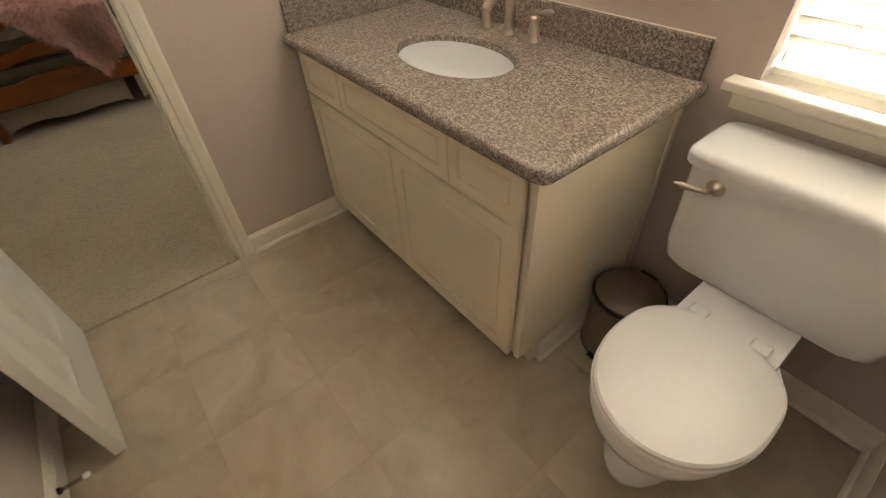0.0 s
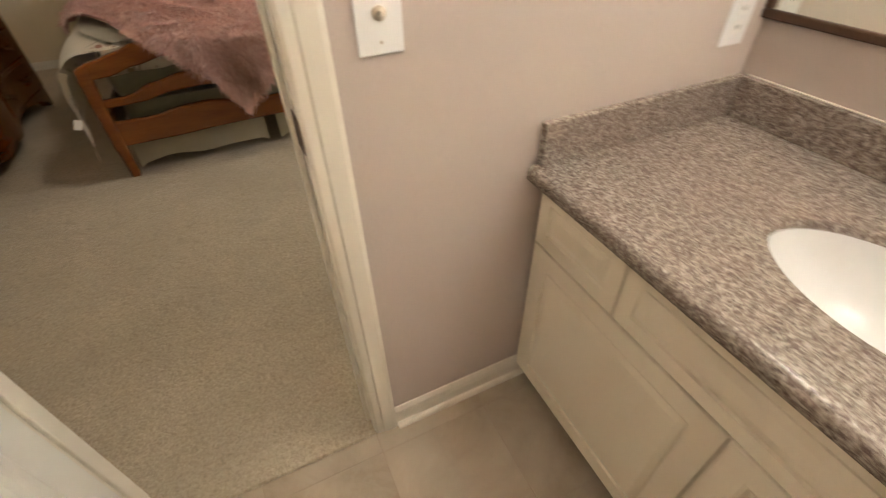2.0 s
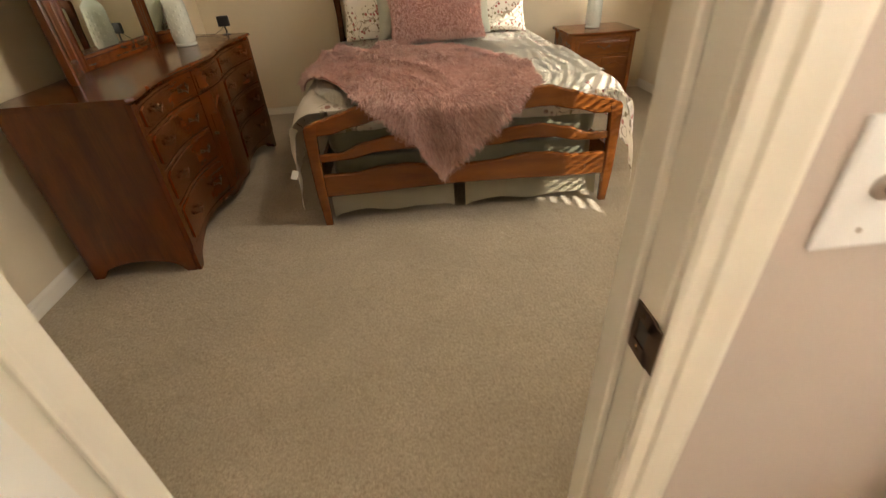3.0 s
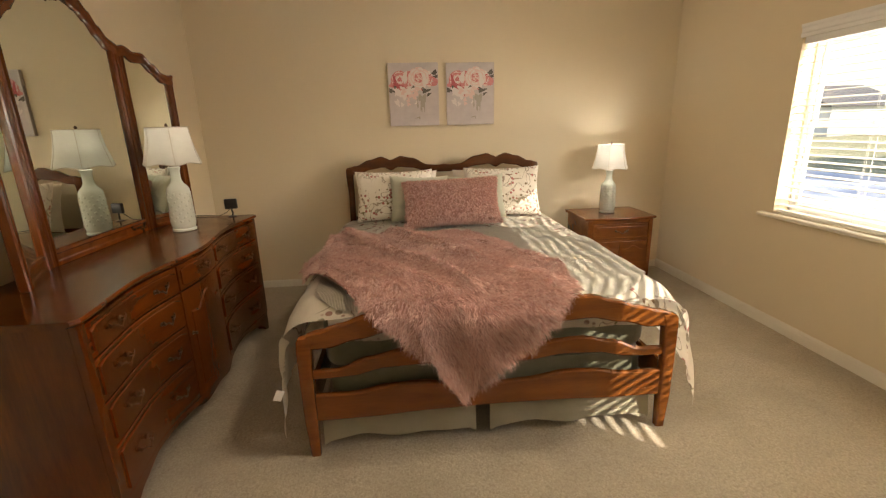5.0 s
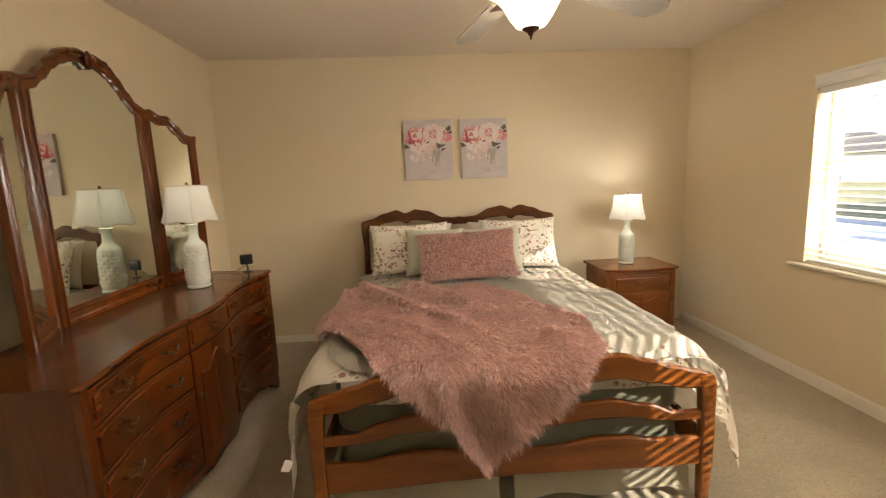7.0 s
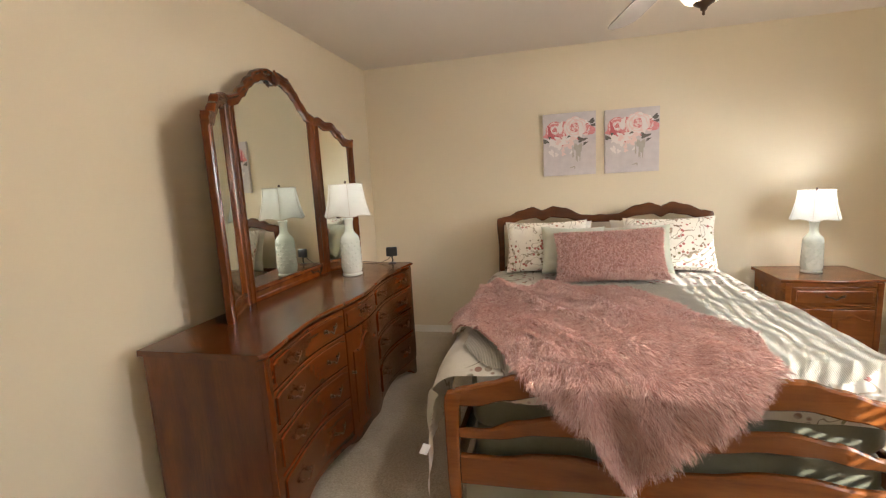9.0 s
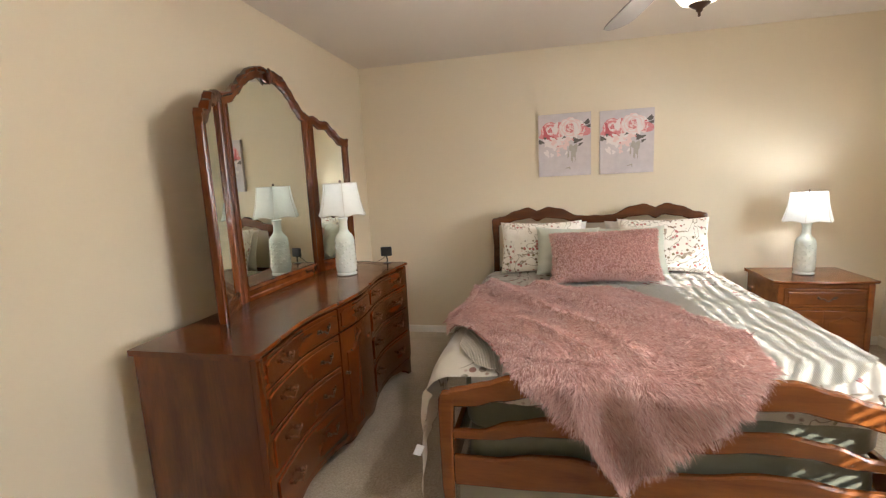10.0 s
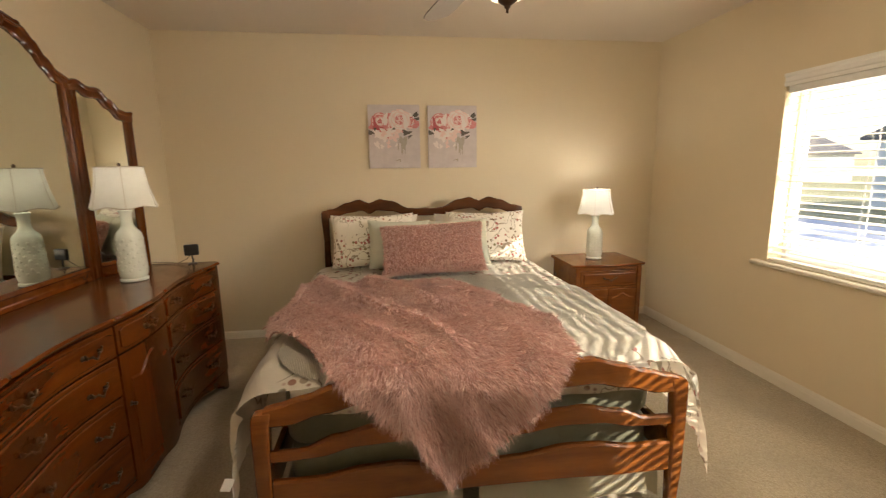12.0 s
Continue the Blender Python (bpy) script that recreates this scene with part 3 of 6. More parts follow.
def window(name, x, depth, y0, y1, z0, z1, units, label):
    """A vinyl window in the wall at x, behind the blind: frame, sashes and panes."""
    w = thing(name, (x + depth, (y0 + y1) / 2, z0), label, "window")
    tagged(w, kind="structure")
    ox, oy, oz = w.location

    def piece(nm, m, *b, bev=0.003):
        bm = bmesh.new()
        for q in b:
            box(bm, q[0] - ox, q[1] - ox, q[2] - oy, q[3] - oy, q[4] - oz, q[5] - oz, bev, 1)
        return part(nm, bm, m, w)
    X = x + depth
    piece("window_frame", M_VINYL, (X - 0.05, X - 0.002, y0 + 0.002, y0 + 0.032, z0 + 0.002, z1 - 0.002), (X - 0.05, X - 0.002, y1 - 0.032, y1 - 0.002, z0 + 0.002, z1 - 0.002),
          (X - 0.05, X - 0.002, y0 + 0.032, y1 - 0.032, z0 + 0.002, z0 + 0.032), (X - 0.05, X - 0.002, y0 + 0.032, y1 - 0.032, z1 - 0.032, z1 - 0.002))
    span = (y1 - y0 - 0.064) / units
    zm = z0 + (z1 - z0) * 0.525
    for k in range(units):
        a, b = y0 + 0.032 + k * span + 0.002, y0 + 0.032 + (k + 1) * span - 0.002
        for zz0, zz1, dx in ((z0 + 0.034, zm + 0.018, -0.028), (zm - 0.018, z1 - 0.034, -0.012)):
            piece("sash", M_VINYL, (X + dx - 0.01, X + dx + 0.006, a, a + 0.03, zz0, zz1), (X + dx - 0.01, X + dx + 0.006, b - 0.03, b, zz0, zz1),
                  (X + dx - 0.01, X + dx + 0.006, a + 0.03, b - 0.03, zz0, zz0 + 0.034), (X + dx - 0.01, X + dx + 0.006, a + 0.03, b - 0.03, zz1 - 0.034, zz1))
            g = piece("pane", M_GLASS, (X + dx - 0.003, X + dx + 0.001, a + 0.03, b - 0.03, zz0 + 0.034, zz1 - 0.034), bev=0)
            g.visible_shadow = False
    return w


def blind(name, x, y0, y1, z0, z1, pitch, width, tilt, label, valance=True, seed=1, lift=0.0, out=0.0):
    """Horizontal blind: slats across y, tilted about y."""
    w = thing(name, (x, (y0 + y1) / 2, z1), label, "window blind")
    ox, oy, oz = w.location
    rng = random.Random(seed)
    z = z1 - 0.075
    bm = bmesh.new()
    sec = [(-0.5, 0.0), (-0.25, 0.05), (0, 0.066), (0.25, 0.05), (0.5, 0.0), (0.5, -0.055), (0, 0.008), (-0.5, -0.055)]
    ca, sa = math.cos(radians(tilt)), math.sin(radians(tilt))
    rings = [[((u * ca - v * sa) * width, yy, (u * sa + v * ca) * width) for u, v in sec] for yy in (y0 - oy, y1 - oy)]
    ring_loft(bm, rings)
    first = part("slat", bm, M_SLAT, w)
    first.location = (0, 0, z - oz)
    while z - pitch > z0 + 0.035:
        z -= pitch
        c = first.copy()
        scene.collection.objects.link(c)
        c.parent = w
        c.location = (rng.uniform(-0.0015, 0.0015), 0, z - oz)
        c.rotation_euler = (rng.uniform(-0.002, 0.002), rng.uniform(-0.03, 0.03), 0)
    part("bottom_rail", boxm(-width / 2, width / 2, y0 - oy, y1 - oy, z0 + 0.006 - oz, z0 + 0.022 - oz, 0.004), M_SLAT, w)
    if valance:
        part("headrail", boxm(-0.025, 0.03, y0 - oy, y1 - oy, -0.045, -0.002, 0.003), M_VINYL, w)
        prof = [(u - out, v + lift) for u, v in ((-0.028, -0.082), (-0.040, -0.082), (-0.044, -0.062), (-0.040, -0.053), (-0.040, -0.028), (-0.048, -0.018), (-0.050, -0.002), (-0.028, -0.002))]
        bm = bmesh.new()
        ring_loft(bm, [[(u, yy, v) for u, v in prof] for yy in (y0 - oy - 0.012, y1 - oy + 0.012)])
        part("valance", bm, M_VINYL, w)
    n = max(2, int((y1 - y0) / 0.45) + 1)
    for k in range(n):
        yy = y0 + 0.12 + (y1 - y0 - 0.24) * k / (n - 1) - oy
        bm = bmesh.new()
        for dx in (-width / 2 * ca, width / 2 * ca):
            tube(bm, [(dx, yy, z0 + 0.02 - oz), (dx, yy, -0.05)], 0.0012, 4)
        tube(bm, [(0, yy + 0.012, z0 + 0.02 - oz), (0, yy + 0.012, -0.05)], 0.0009, 4)
        part("ladder_cord", bm, M_CORD, w)
    return w


window("window_1", WX1, 0.16, *WIN, 2, "white vinyl sash window, glaring with daylight")
blind("window_blind", WX1 + 0.035, WIN[0] + 0.008, WIN[1] - 0.008, WIN[2] + 0.004, WIN[3], 0.045, 0.05, 7, "open white two-inch slat blind in the bedroom window", lift=0.078, out=0.008)
part("wand", tube(bmesh.new(), [(WX1 - 0.012, 6.83, 1.93), (WX1 - 0.010, 6.835, 1.2)], 0.004, 6), M_GLASS, None)
tagged(bpy.data.objects["wand"], "clear plastic tilt wand hanging at the blind", "blind wand")
bm = bmesh.new()
ring_loft(bm, [[(WX1 + u, y, WIN[2] - 0.028 + v) for u, v in ((0.09, 0), (-0.045, 0), (-0.052, 0.006), (-0.052, 0.019), (-0.045, 0.026), (0.09, 0.026))] for y in (WIN[0] - 0.09, WIN[1] + 0.09)])
for v in bm.verts:
    if v.co.x > WX1 - 0.001 and not WIN[0] < v.co.y < WIN[1]:
        v.co.x = WX1
tagged(part("window_sill", bm, M_TRIM), "white painted stool under the bedroom window", "window sill", kind="structure")
bm = bmesh.new()
box(bm, WX1, WX1 + 0.11, WIN[0] + 0.001, WIN[1] - 0.001, WIN[2] + 0.0005, WIN[2] + 0.003)
tagged(part("window_sill", bm, M_TRIM), "white painted sill inside the bedroom window opening", "window sill", kind="structure")

window("window_2", BX1, 0.14, *BWIN, 1, "white sash window over the toilet, glaring with daylight")
blind("window_blind", BX1 + 0.055, BWIN[0] + 0.006, BWIN[1] - 0.006, BWIN[2] + 0.004, BWIN[3], 0.041, 0.05, -57, "nearly closed white slat blind over the toilet", seed=4)
bm = bmesh.new()
box(bm, BX1 - 0.058, BX1 - 0.001, BWIN[0] - 0.075, BWIN[1] + 0.06, BWIN[2] - 0.024, BWIN[2], 0.004, 2)
box(bm, BX1 - 0.001, BX1 + 0.088, BWIN[0] + 0.001, BWIN[1] - 0.001, BWIN[2] - 0.0245, BWIN[2], 0.0)
ring_loft(bm, [[(BX1 - u, y, BWIN[2] - 0.025 - v) for u, v in ((0, 0), (0.03, 0), (0.024, 0.012), (0.014, 0.02), (0.014, 0.052), (0, 0.052))] for y in (BWIN[0] - 0.055, BWIN[1] + 0.04)])
tagged(part("window_sill", bm, M_TRIM), "white painted stool and apron over the toilet", "window sill", kind="structure")

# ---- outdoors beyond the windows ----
# Unseen slab added above the window to stop sun reaching far across the bed.
tagged(part("roof", boxm(WX1 + 0.16, 4.22, WY0 - 0.02, WY1 + 0.12, CZ + 0.02, CZ + 0.10, 0.004), M_CEIL), "unseen pale eave added to cut the sun at the bedroom window", "roof", kind="structure")
M_SNOW = mat("pale_concrete", rough=0.9, build=smudge((0.42, 0.46, 0.54), (0.56, 0.60, 0.68), 0.6, 0.2, 5))
M_LAWN = mat("dry_lawn", rough=0.95, build=smudge((0.20, 0.20, 0.10), (0.30, 0.28, 0.15), 3, 0.5, 30))
M_SIDING = mat("pale_siding", rough=0.7, build=smudge((0.55, 0.57, 0.60), (0.62, 0.63, 0.66), 1, 0.1, 20))
M_ROOF = mat("dark_shingle", rough=0.9, build=smudge((0.06, 0.06, 0.065), (0.11, 0.11, 0.12), 6, 0.4, 20))
M_BARK = mat("bark", rough=0.95, build=smudge((0.09, 0.065, 0.045), (0.15, 0.11, 0.08), 12, 0.6, 40))
M_LEAF = mat("leaf_green", rough=0.6, build=per_island([(0.0, (0.04, 0.06, 0.025)), (1.0, (0.10, 0.12, 0.05))]))
M_DARKGLASS = mat("dark_window_glass", (0.03, 0.035, 0.04), 0.08)

tagged(part("ground", boxm(-400, 400, -400, 400, -0.6, -0.45), M_LAWN), "dry lawn around the house", "ground", kind="structure")
tagged(part("pavement", boxm(4.5, 16.0, -60, 60, -0.45, -0.42), M_SNOW), "pale concrete drive in daylight", "pavement", kind="structure")


def far_house(at, w, d, h, label):
    t = thing("house", at, label, "house")
    part("wall", boxm(0, d, -w / 2, w / 2, 0, h, 0.02, 1), M_SIDING, t)
    bm = bmesh.new()
    prism(bm, [(-w / 2 - 0.4, h), (w / 2 + 0.4, h), (w / 2 + 0.4, h + 0.12), (0, h + w * 0.24), (-w / 2 - 0.4, h + 0.12)], "x", -0.4, d + 0.4)
    part("roof", bm, M_ROOF, t)
    for yy in (-w * 0.32, 0.0, w * 0.3):
        for zz in (0.9, 3.5) if h > 4 else (0.9,):
            win = part("window", boxm(-0.03, 0.0, yy - 0.5, yy + 0.5, zz, zz + 1.3, 0.01, 1), M_DARKGLASS, t)
            bm = bmesh.new()
            for q in ((-0.06, -0.0305, yy - 0.56, yy - 0.5, zz - 0.06, zz + 1.36), (-0.06, -0.0305, yy + 0.5, yy + 0.56, zz - 0.06, zz + 1.36), (-0.06, -0.0305, yy - 0.5, yy + 0.5, zz + 1.3, zz + 1.36), (-0.06, -0.0305, yy - 0.5, yy + 0.5, zz - 0.06, zz), (-0.05, -0.0305, yy - 0.5, yy + 0.5, zz + 0.62, zz + 0.67)):
                box(bm, *q)
            part("frame", bm, M_VINYL, win)
    return t


far_house((21.0, 15.0, -0.45), 11, 8, 2.9, "pale single-storey house across the drive with a dark roof")
far_house((44.0, 52.0, -0.45), 10, 8, 2.9, "pale neighbouring house with a dark shingle roof")


def tree(at, h, r, seed):
    rng = random.Random(seed)
    t = thing("tree", at, "bare-limbed garden tree with sparse green leaves", "tree", "trees beyond the window")
    bm = bmesh.new()
    tube(bm, [(0, 0, 0), (0.05, 0.02, h * 0.3), (0.0, 0.08, h * 0.55), (0.05, 0.05, h * 0.8)], [0.16, 0.12, 0.08, 0.03], 8)
    tips = []
    for k in range(11):
        a, z = rng.uniform(0, 6.28), h * rng.uniform(0.3, 0.75)
        l = r * rng.uniform(0.6, 1.0)
        e = (math.cos(a) * l, math.sin(a) * l, z + l * rng.uniform(0.3, 0.8))
        tube(bm, [(0, 0, z), (e[0] * 0.5, e[1] * 0.5, z + (e[2] - z) * 0.35), e], [0.05, 0.03, 0.008], 6)
        tips += [e, (e[0] * 0.6, e[1] * 0.6, e[2] * 0.95)]
    part("trunk", bm, M_BARK, t, smooth=True)
    vs, fs = [], []
    for k in range(2600):
        c = Vector(rng.choice(tips)) + Vector((rng.gauss(0, 0.35), rng.gauss(0, 0.35), rng.gauss(0, 0.3)))
        u = Vector((rng.gauss(0, 1), rng.gauss(0, 1), rng.gauss(0, 1))).normalized()
        v = u.orthogonal().normalized()
        s = rng.uniform(0.04, 0.08)
        i = len(vs)
        vs += [c - u * s, c + v * s * 0.5, c + u * s, c - v * s * 0.5]
        fs.append((i, i + 1, i + 2, i + 3))
    me = bpy.data.meshes.new("crown")
    me.from_pydata(vs, [], fs)
    link("crown", me, M_LEAF, t)
    return t


tree((15.5, 24.0, -0.45), 5.0, 2.0, 3)
tree((17.5, 11.0, -0.45), 4.6, 1.8, 7)

# ---- bathroom things ----


def vanity():
    t = thing("vanity_cabinet", (1.48, 3.15, 0), "off-white painted vanity cabinet with raised-panel fronts under the granite", "vanity cabinet")
    ox, oy = 1.48, 3.15
    X = 1.187

    def b(name, m, x0, x1, y0, y1, z0, z1, bev=0.002, par=t, label=""):
        return part(name, boxm(x0 - ox, x1 - ox, y0 - oy, y1 - oy, z0, z1, bev, 2), m, par, label)
    bm = bmesh.new()
    prism(bm, [(X + 0.017 - ox, 0.085), (1.272 - ox, 0.085), (1.272 - ox, 0.0), (1.788 - ox, 0.0), (1.788 - ox, 0.80), (X + 0.017 - ox, 0.80)], "y", 2.562 - oy, 2.58 - oy)
    part("side_panel", bm, M_CABINET, t)
    b("side_panel", M_CABINET, X + 0.017, 1.788, 3.745, 3.763, 0.085, 0.80)
    b("face_frame", M_CABINET, X + 0.024, X + 0.040, 2.581, 3.744, 0.085, 0.80)
    b("toe_kick", M_CABINET, 1.275, 1.29, 2.581, 3.76, 0.0, 0.10)
    b("bottom_panel", M_CABINET, X + 0.042, 1.78, 2.581, 3.744, 0.09, 0.105)
    b("back_batten", M_CABINET, 1.768, 1.788, 2.553, 2.5615, 0.09, 0.80)

    def front(name, y0, y1, z0, z1):
        bm = bmesh.new()
        rings = []
        m = 0.038 if z1 - z0 < 0.3 else 0.055
        if y1 - y0 < 0.22:
            m = 0.034
        for ins, dx in ((0, 0.016), (0, 0.002), (0.002, 0.0), (m, 0.0), (m + 0.0025, 0.006), (m + 0.007, 0.0065), (m + 0.009, 0.0035), (m + 0.026, -0.001), (m + 0.028, -0.0012)):
            rings.append([(X + dx - ox, y0 + ins - oy, z0 + ins), (X + dx - ox, y1 - ins - oy, z0 + ins), (X + dx - ox, y1 - ins - oy, z1 - ins), (X + dx - ox, y0 + ins - oy, z1 - ins)])
        ring_loft(bm, rings)
        return part(name, bm, M_CABINET, t)
    for y0, y1 in ((3.462, 3.742), (2.868, 3.456), (2.592, 2.862)):
        front("drawer_front", y0, y1, 0.624, 0.792)
    for y0, y1 in ((3.168, 3.742), (2.592, 3.164)):
        front("door", y0, y1, 0.088, 0.616)
    bm = bmesh.new()
    ring_loft(bm, [[(x, 2.5615 - u - oy, v) for u, v in base_profile(0.088)] for x in (1.30 - ox, 1.7675 - ox)])
    ring_loft(bm, [[(x, 2.548 - u - oy, v) for u, v in ((0, 0), (0.013, 0), (0.012, 0.008), (0.007, 0.015), (0, 0.018))] for x in (1.298 - ox, 1.767 - ox)])
    part("base_trim", bm, M_TRIM, t)


def rounded_rect(x0, x1, y0, y1, r, n=6):
    pts = []
    for cx, cy, a in ((x1 - r, y1 - r, 0), (x0 + r, y1 - r, 90), (x0 + r, y0 + r, 180), (x1 - r, y0 + r, 270)):
        for k in range(n + 1):
            t = radians(a + 90 * k / n)
            pts.append((cx + r * math.cos(t), cy + r * math.sin(t)))
    return pts


SINK = (1.457, 3.153, 0.150, 0.222)


def countertop():
    bm = bmesh.new()
    x0, x1, y0, y1 = 1.152, 1.788, 2.512, 3.763
    n = 288
    outer = []
    for k in range(n):
        a = 2 * math.pi * (k + 0.5) / n
        dx, dy = math.cos(a), math.sin(a)
        cx, cy = SINK[0], SINK[1]
        s = min(((x1 - cx) / dx) if dx > 0 else ((x0 - cx) / dx), ((y1 - cy) / dy) if dy > 0 else ((y0 - cy) / dy))
        outer.append([cx + dx * s, cy + dy * s])
    for c in ((x0, y0), (x1, y0), (x0, y1), (x1, y1)):
        i = min(range(n), key=lambda i: (outer[i][0] - c[0]) ** 2 + (outer[i][1] - c[1]) ** 2)
        outer[i] = [c[0], c[1]]
    cx, cy = (x0 + x1) / 2, (y0 + y1) / 2

    def inset(p, d):
        x, y = p
        r = 0.032
        x = max(x, x0 + d)
        y = max(y, y0 + d)
        if x < x0 + r + d and y < y0 + r + d:
            ax, ay = x0 + r + d, y0 + r + d
            v = Vector((x - ax, y - ay))
            if v.length > 1e-6:
                v = v.normalized() * r
                x, y = ax + v.x, ay + v.y
        return x, y
    T = 0.838
    rings = []
    for d, z in ((0.006, T - 0.038), (0.0015, T - 0.034), (0.0, T - 0.026), (0.0, T - 0.018), (0.002, T - 0.010), (0.007, T - 0.0035), (0.013, T - 0.0008), (0.019, T)):
        rings.append([(*inset(p, d), z) for p in outer])
    for f, z in ((1.012, T), (1.0, T - 0.004), (1.0, T - 0.022)):
        rings.append([(SINK[0] + SINK[2] * f * math.cos(2 * math.pi * (k + 0.5) / n), SINK[1] + SINK[3] * f * math.sin(2 * math.pi * (k + 0.5) / n), z) for k in range(n)])
    rings.append([(p[0], p[1], T - 0.038) for p in rings[0]])
    vv = [[bm.verts.new(p) for p in r] for r in rings[:-1]]
    for a, b in zip(vv, vv[1:] + vv[:1]):
        for i in range(n):
            j = (i + 1) % n
            bm.faces.new((a[i], a[j], b[j], b[i]))
    ob = tagged(part("granite_countertop", bm, M_GRANITE, smooth=True), "brown speckled granite countertop with an oval basin cut-out", "countertop")
    for nm, q in (("backsplash", (1.768, 1.788, 2.535, 3.742)), ("side_splash", (1.175, 1.788, 3.743, 3.763))):
        part(nm, boxm(*q, T + 0.0005, T + 0.102, 0.002, 2), M_GRANITE, ob)
    part("caulk_line", boxm(1.782, 1.789, 2.535, 3.742, T + 0.1025, T + 0.1045, 0), M_TRIM, ob, "pale caulk line")


def basin():
    t = thing("sink_basin", (SINK[0], SINK[1], 0.8155), "white ceramic oval undermount basin", "sink")
    bm = bmesh.new()
    prof = [(1.03, 0.0), (0.985, 0.0), (0.98, -0.010), (0.95, -0.045), (0.86, -0.085), (0.68, -0.118), (0.42, -0.135), (0.13, -0.14)]
    n = 48
    inner = [[(0.03 * (z / -0.14) ** 2 + SINK[2] * 1.03 * f * math.cos(2 * math.pi * k / n), SINK[3] * 1.03 * f * math.sin(2 * math.pi * k / n), z) for k in range(n)] for f, z in prof]
    outer = [[(SINK[2] * 1.1 * f * math.cos(2 * math.pi * k / n), SINK[3] * 1.1 * f * math.sin(2 * math.pi * k / n), z - 0.012) for k in range(n)] for f, z in prof[::-1]]
    ring_loft(bm, inner + outer + inner[:1], caps=False)
    part("bowl", bm, M_CERAMIC, t, smooth=True)
    part("drain", lathe(bmesh.new(), [(0.030, -0.137), (0.031, -0.134), (0.026, -0.132), (0.024, -0.136), (0.018, -0.133), (0.001, -0.131)], (0.03, 0, 0), 20), M_NICKEL, t, "brushed metal drain", True)
    part("overflow_hole", boxm(-SINK[2] * 0.985, -SINK[2] * 0.96, -0.013, 0.013, -0.045, -0.035, 0.002), M_BLACK, t)


def faucet():
    t = thing("faucet", (1.71, 3.163, 0.8385), "brushed nickel widespread faucet with two lever handles", "faucet")
    flare = [(0.027, 0), (0.027, 0.004), (0.024, 0.008), (0.019, 0.02), (0.0155, 0.045), (0.0145, 0.06)]
    bm = bmesh.new()
    lathe(bm, flare + [(0.015, 0.085), (0.0165, 0.10), (0.012, 0.11), (0.001, 0.113)], (0, 0, 0), 20)
    tube(bm, [(0.004, 0, 0.085), (-0.012, 0, 0.118), (-0.038, 0, 0.135), (-0.068, 0, 0.130), (-0.092, 0, 0.112), (-0.104, 0, 0.092)], [0.012, 0.0135, 0.014, 0.0155, 0.0165, 0.0155], 12)
    part("spout", bm, M_NICKEL, t, smooth=True)
    part("lift_rod", lathe(bmesh.new(), [(0.003, 0.05), (0.003, 0.125), (0.006, 0.13), (0.006, 0.138), (0.001, 0.141)], (0.03, 0, 0), 10), M_NICKEL, t, smooth=True)
    for s in (1, -1):
        bm = bmesh.new()
        y = s * 0.108
        lathe(bm, flare + [(0.016, 0.064), (0.0165, 0.07), (0.011, 0.075), (0.012, 0.084), (0.009, 0.092), (0.001, 0.095)], (0, y, 0), 18)
        tube(bm, [(0, y, 0.083), (-0.004, y + s * 0.022, 0.088), (-0.006, y + s * 0.045, 0.094), (-0.006, y + s * 0.068, 0.097), (-0.006, y + s * 0.078, 0.097)], [0.006, 0.0055, 0.0075, 0.0085, 0.003], 10)
        part("lever_handle", bm, M_NICKEL, t, smooth=True)


def wall_plate(name, at, label, kind):
    t = thing(name, at, label, kind)
    part("plate", boxm(-0.0385, 0.0385, -0.0055, 0, -0.061, 0.061, 0.003, 2), M_SEAT, t)
    return t


def bath_mirror():
    t = thing("vanity_mirror", (1.79, 3.20, 1.07), "wide framed vanity mirror with a thin dark bronze frame", "mirror")
    part("glass", boxm(-0.012, -0.006, -0.545, 0.545, 0.02, 0.90), M_MIRROR, t)
    for q in ((-0.02, -0.0005, -0.565, 0.565, 0.0, 0.02), (-0.02, -0.0005, -0.565, 0.565, 0.90, 0.92), (-0.02, -0.0005, -0.565, -0.545, 0.02, 0.90), (-0.02, -0.0005, 0.545, 0.565, 0.02, 0.90)):
        part("frame", boxm(*q, 0.004, 2), M_BRONZE, t)


def vanity_light():
    t = thing("vanity_light", (1.79, 3.15, 2.2), "bronze two-lamp wall light with frosted glass shades over the mirror", "wall light")
    part("back_plate", boxm(-0.02, -0.0005, -0.28, 0.28, -0.04, 0.04, 0.006), M_BRONZE, t)
    for y in (0.2, -0.2):
        part("arm", tube(bmesh.new(), [(-0.02, y, 0), (-0.1, y, 0.02), (-0.17, y, 0.03)], 0.008, 8), M_BRONZE, t, smooth=True)
        s = part("shade", lathe(bmesh.new(), [(0.03, 0.0), (0.045, -0.03), (0.06, -0.08), (0.065, -0.10), (0.062, -0.10), (0.057, -0.08), (0.042, -0.03), (0.027, -0.003)], (-0.17, y, 0.02), 24, False), M_FROST, t, smooth=True)
        s.visible_shadow = False


def loft_sections(bm, secs, n=40, p=2.4):
    """Sections (x0, x1, half_y, z, y) as superellipses in plan."""
    rings = []
    for x0, x1, hy, z, cy in secs:
        r = []
        for k in range(n):
            a = 2 * math.pi * k / n
            c, s = math.cos(a), math.sin(a)
            r.append(((x0 + x1) / 2 + (x1 - x0) / 2 * math.copysign(abs(c) ** (2 / p), c), cy + hy * math.copysign(abs(s) ** (2 / p), s), z))
        rings.append(r)
    return ring_loft(bm, rings)


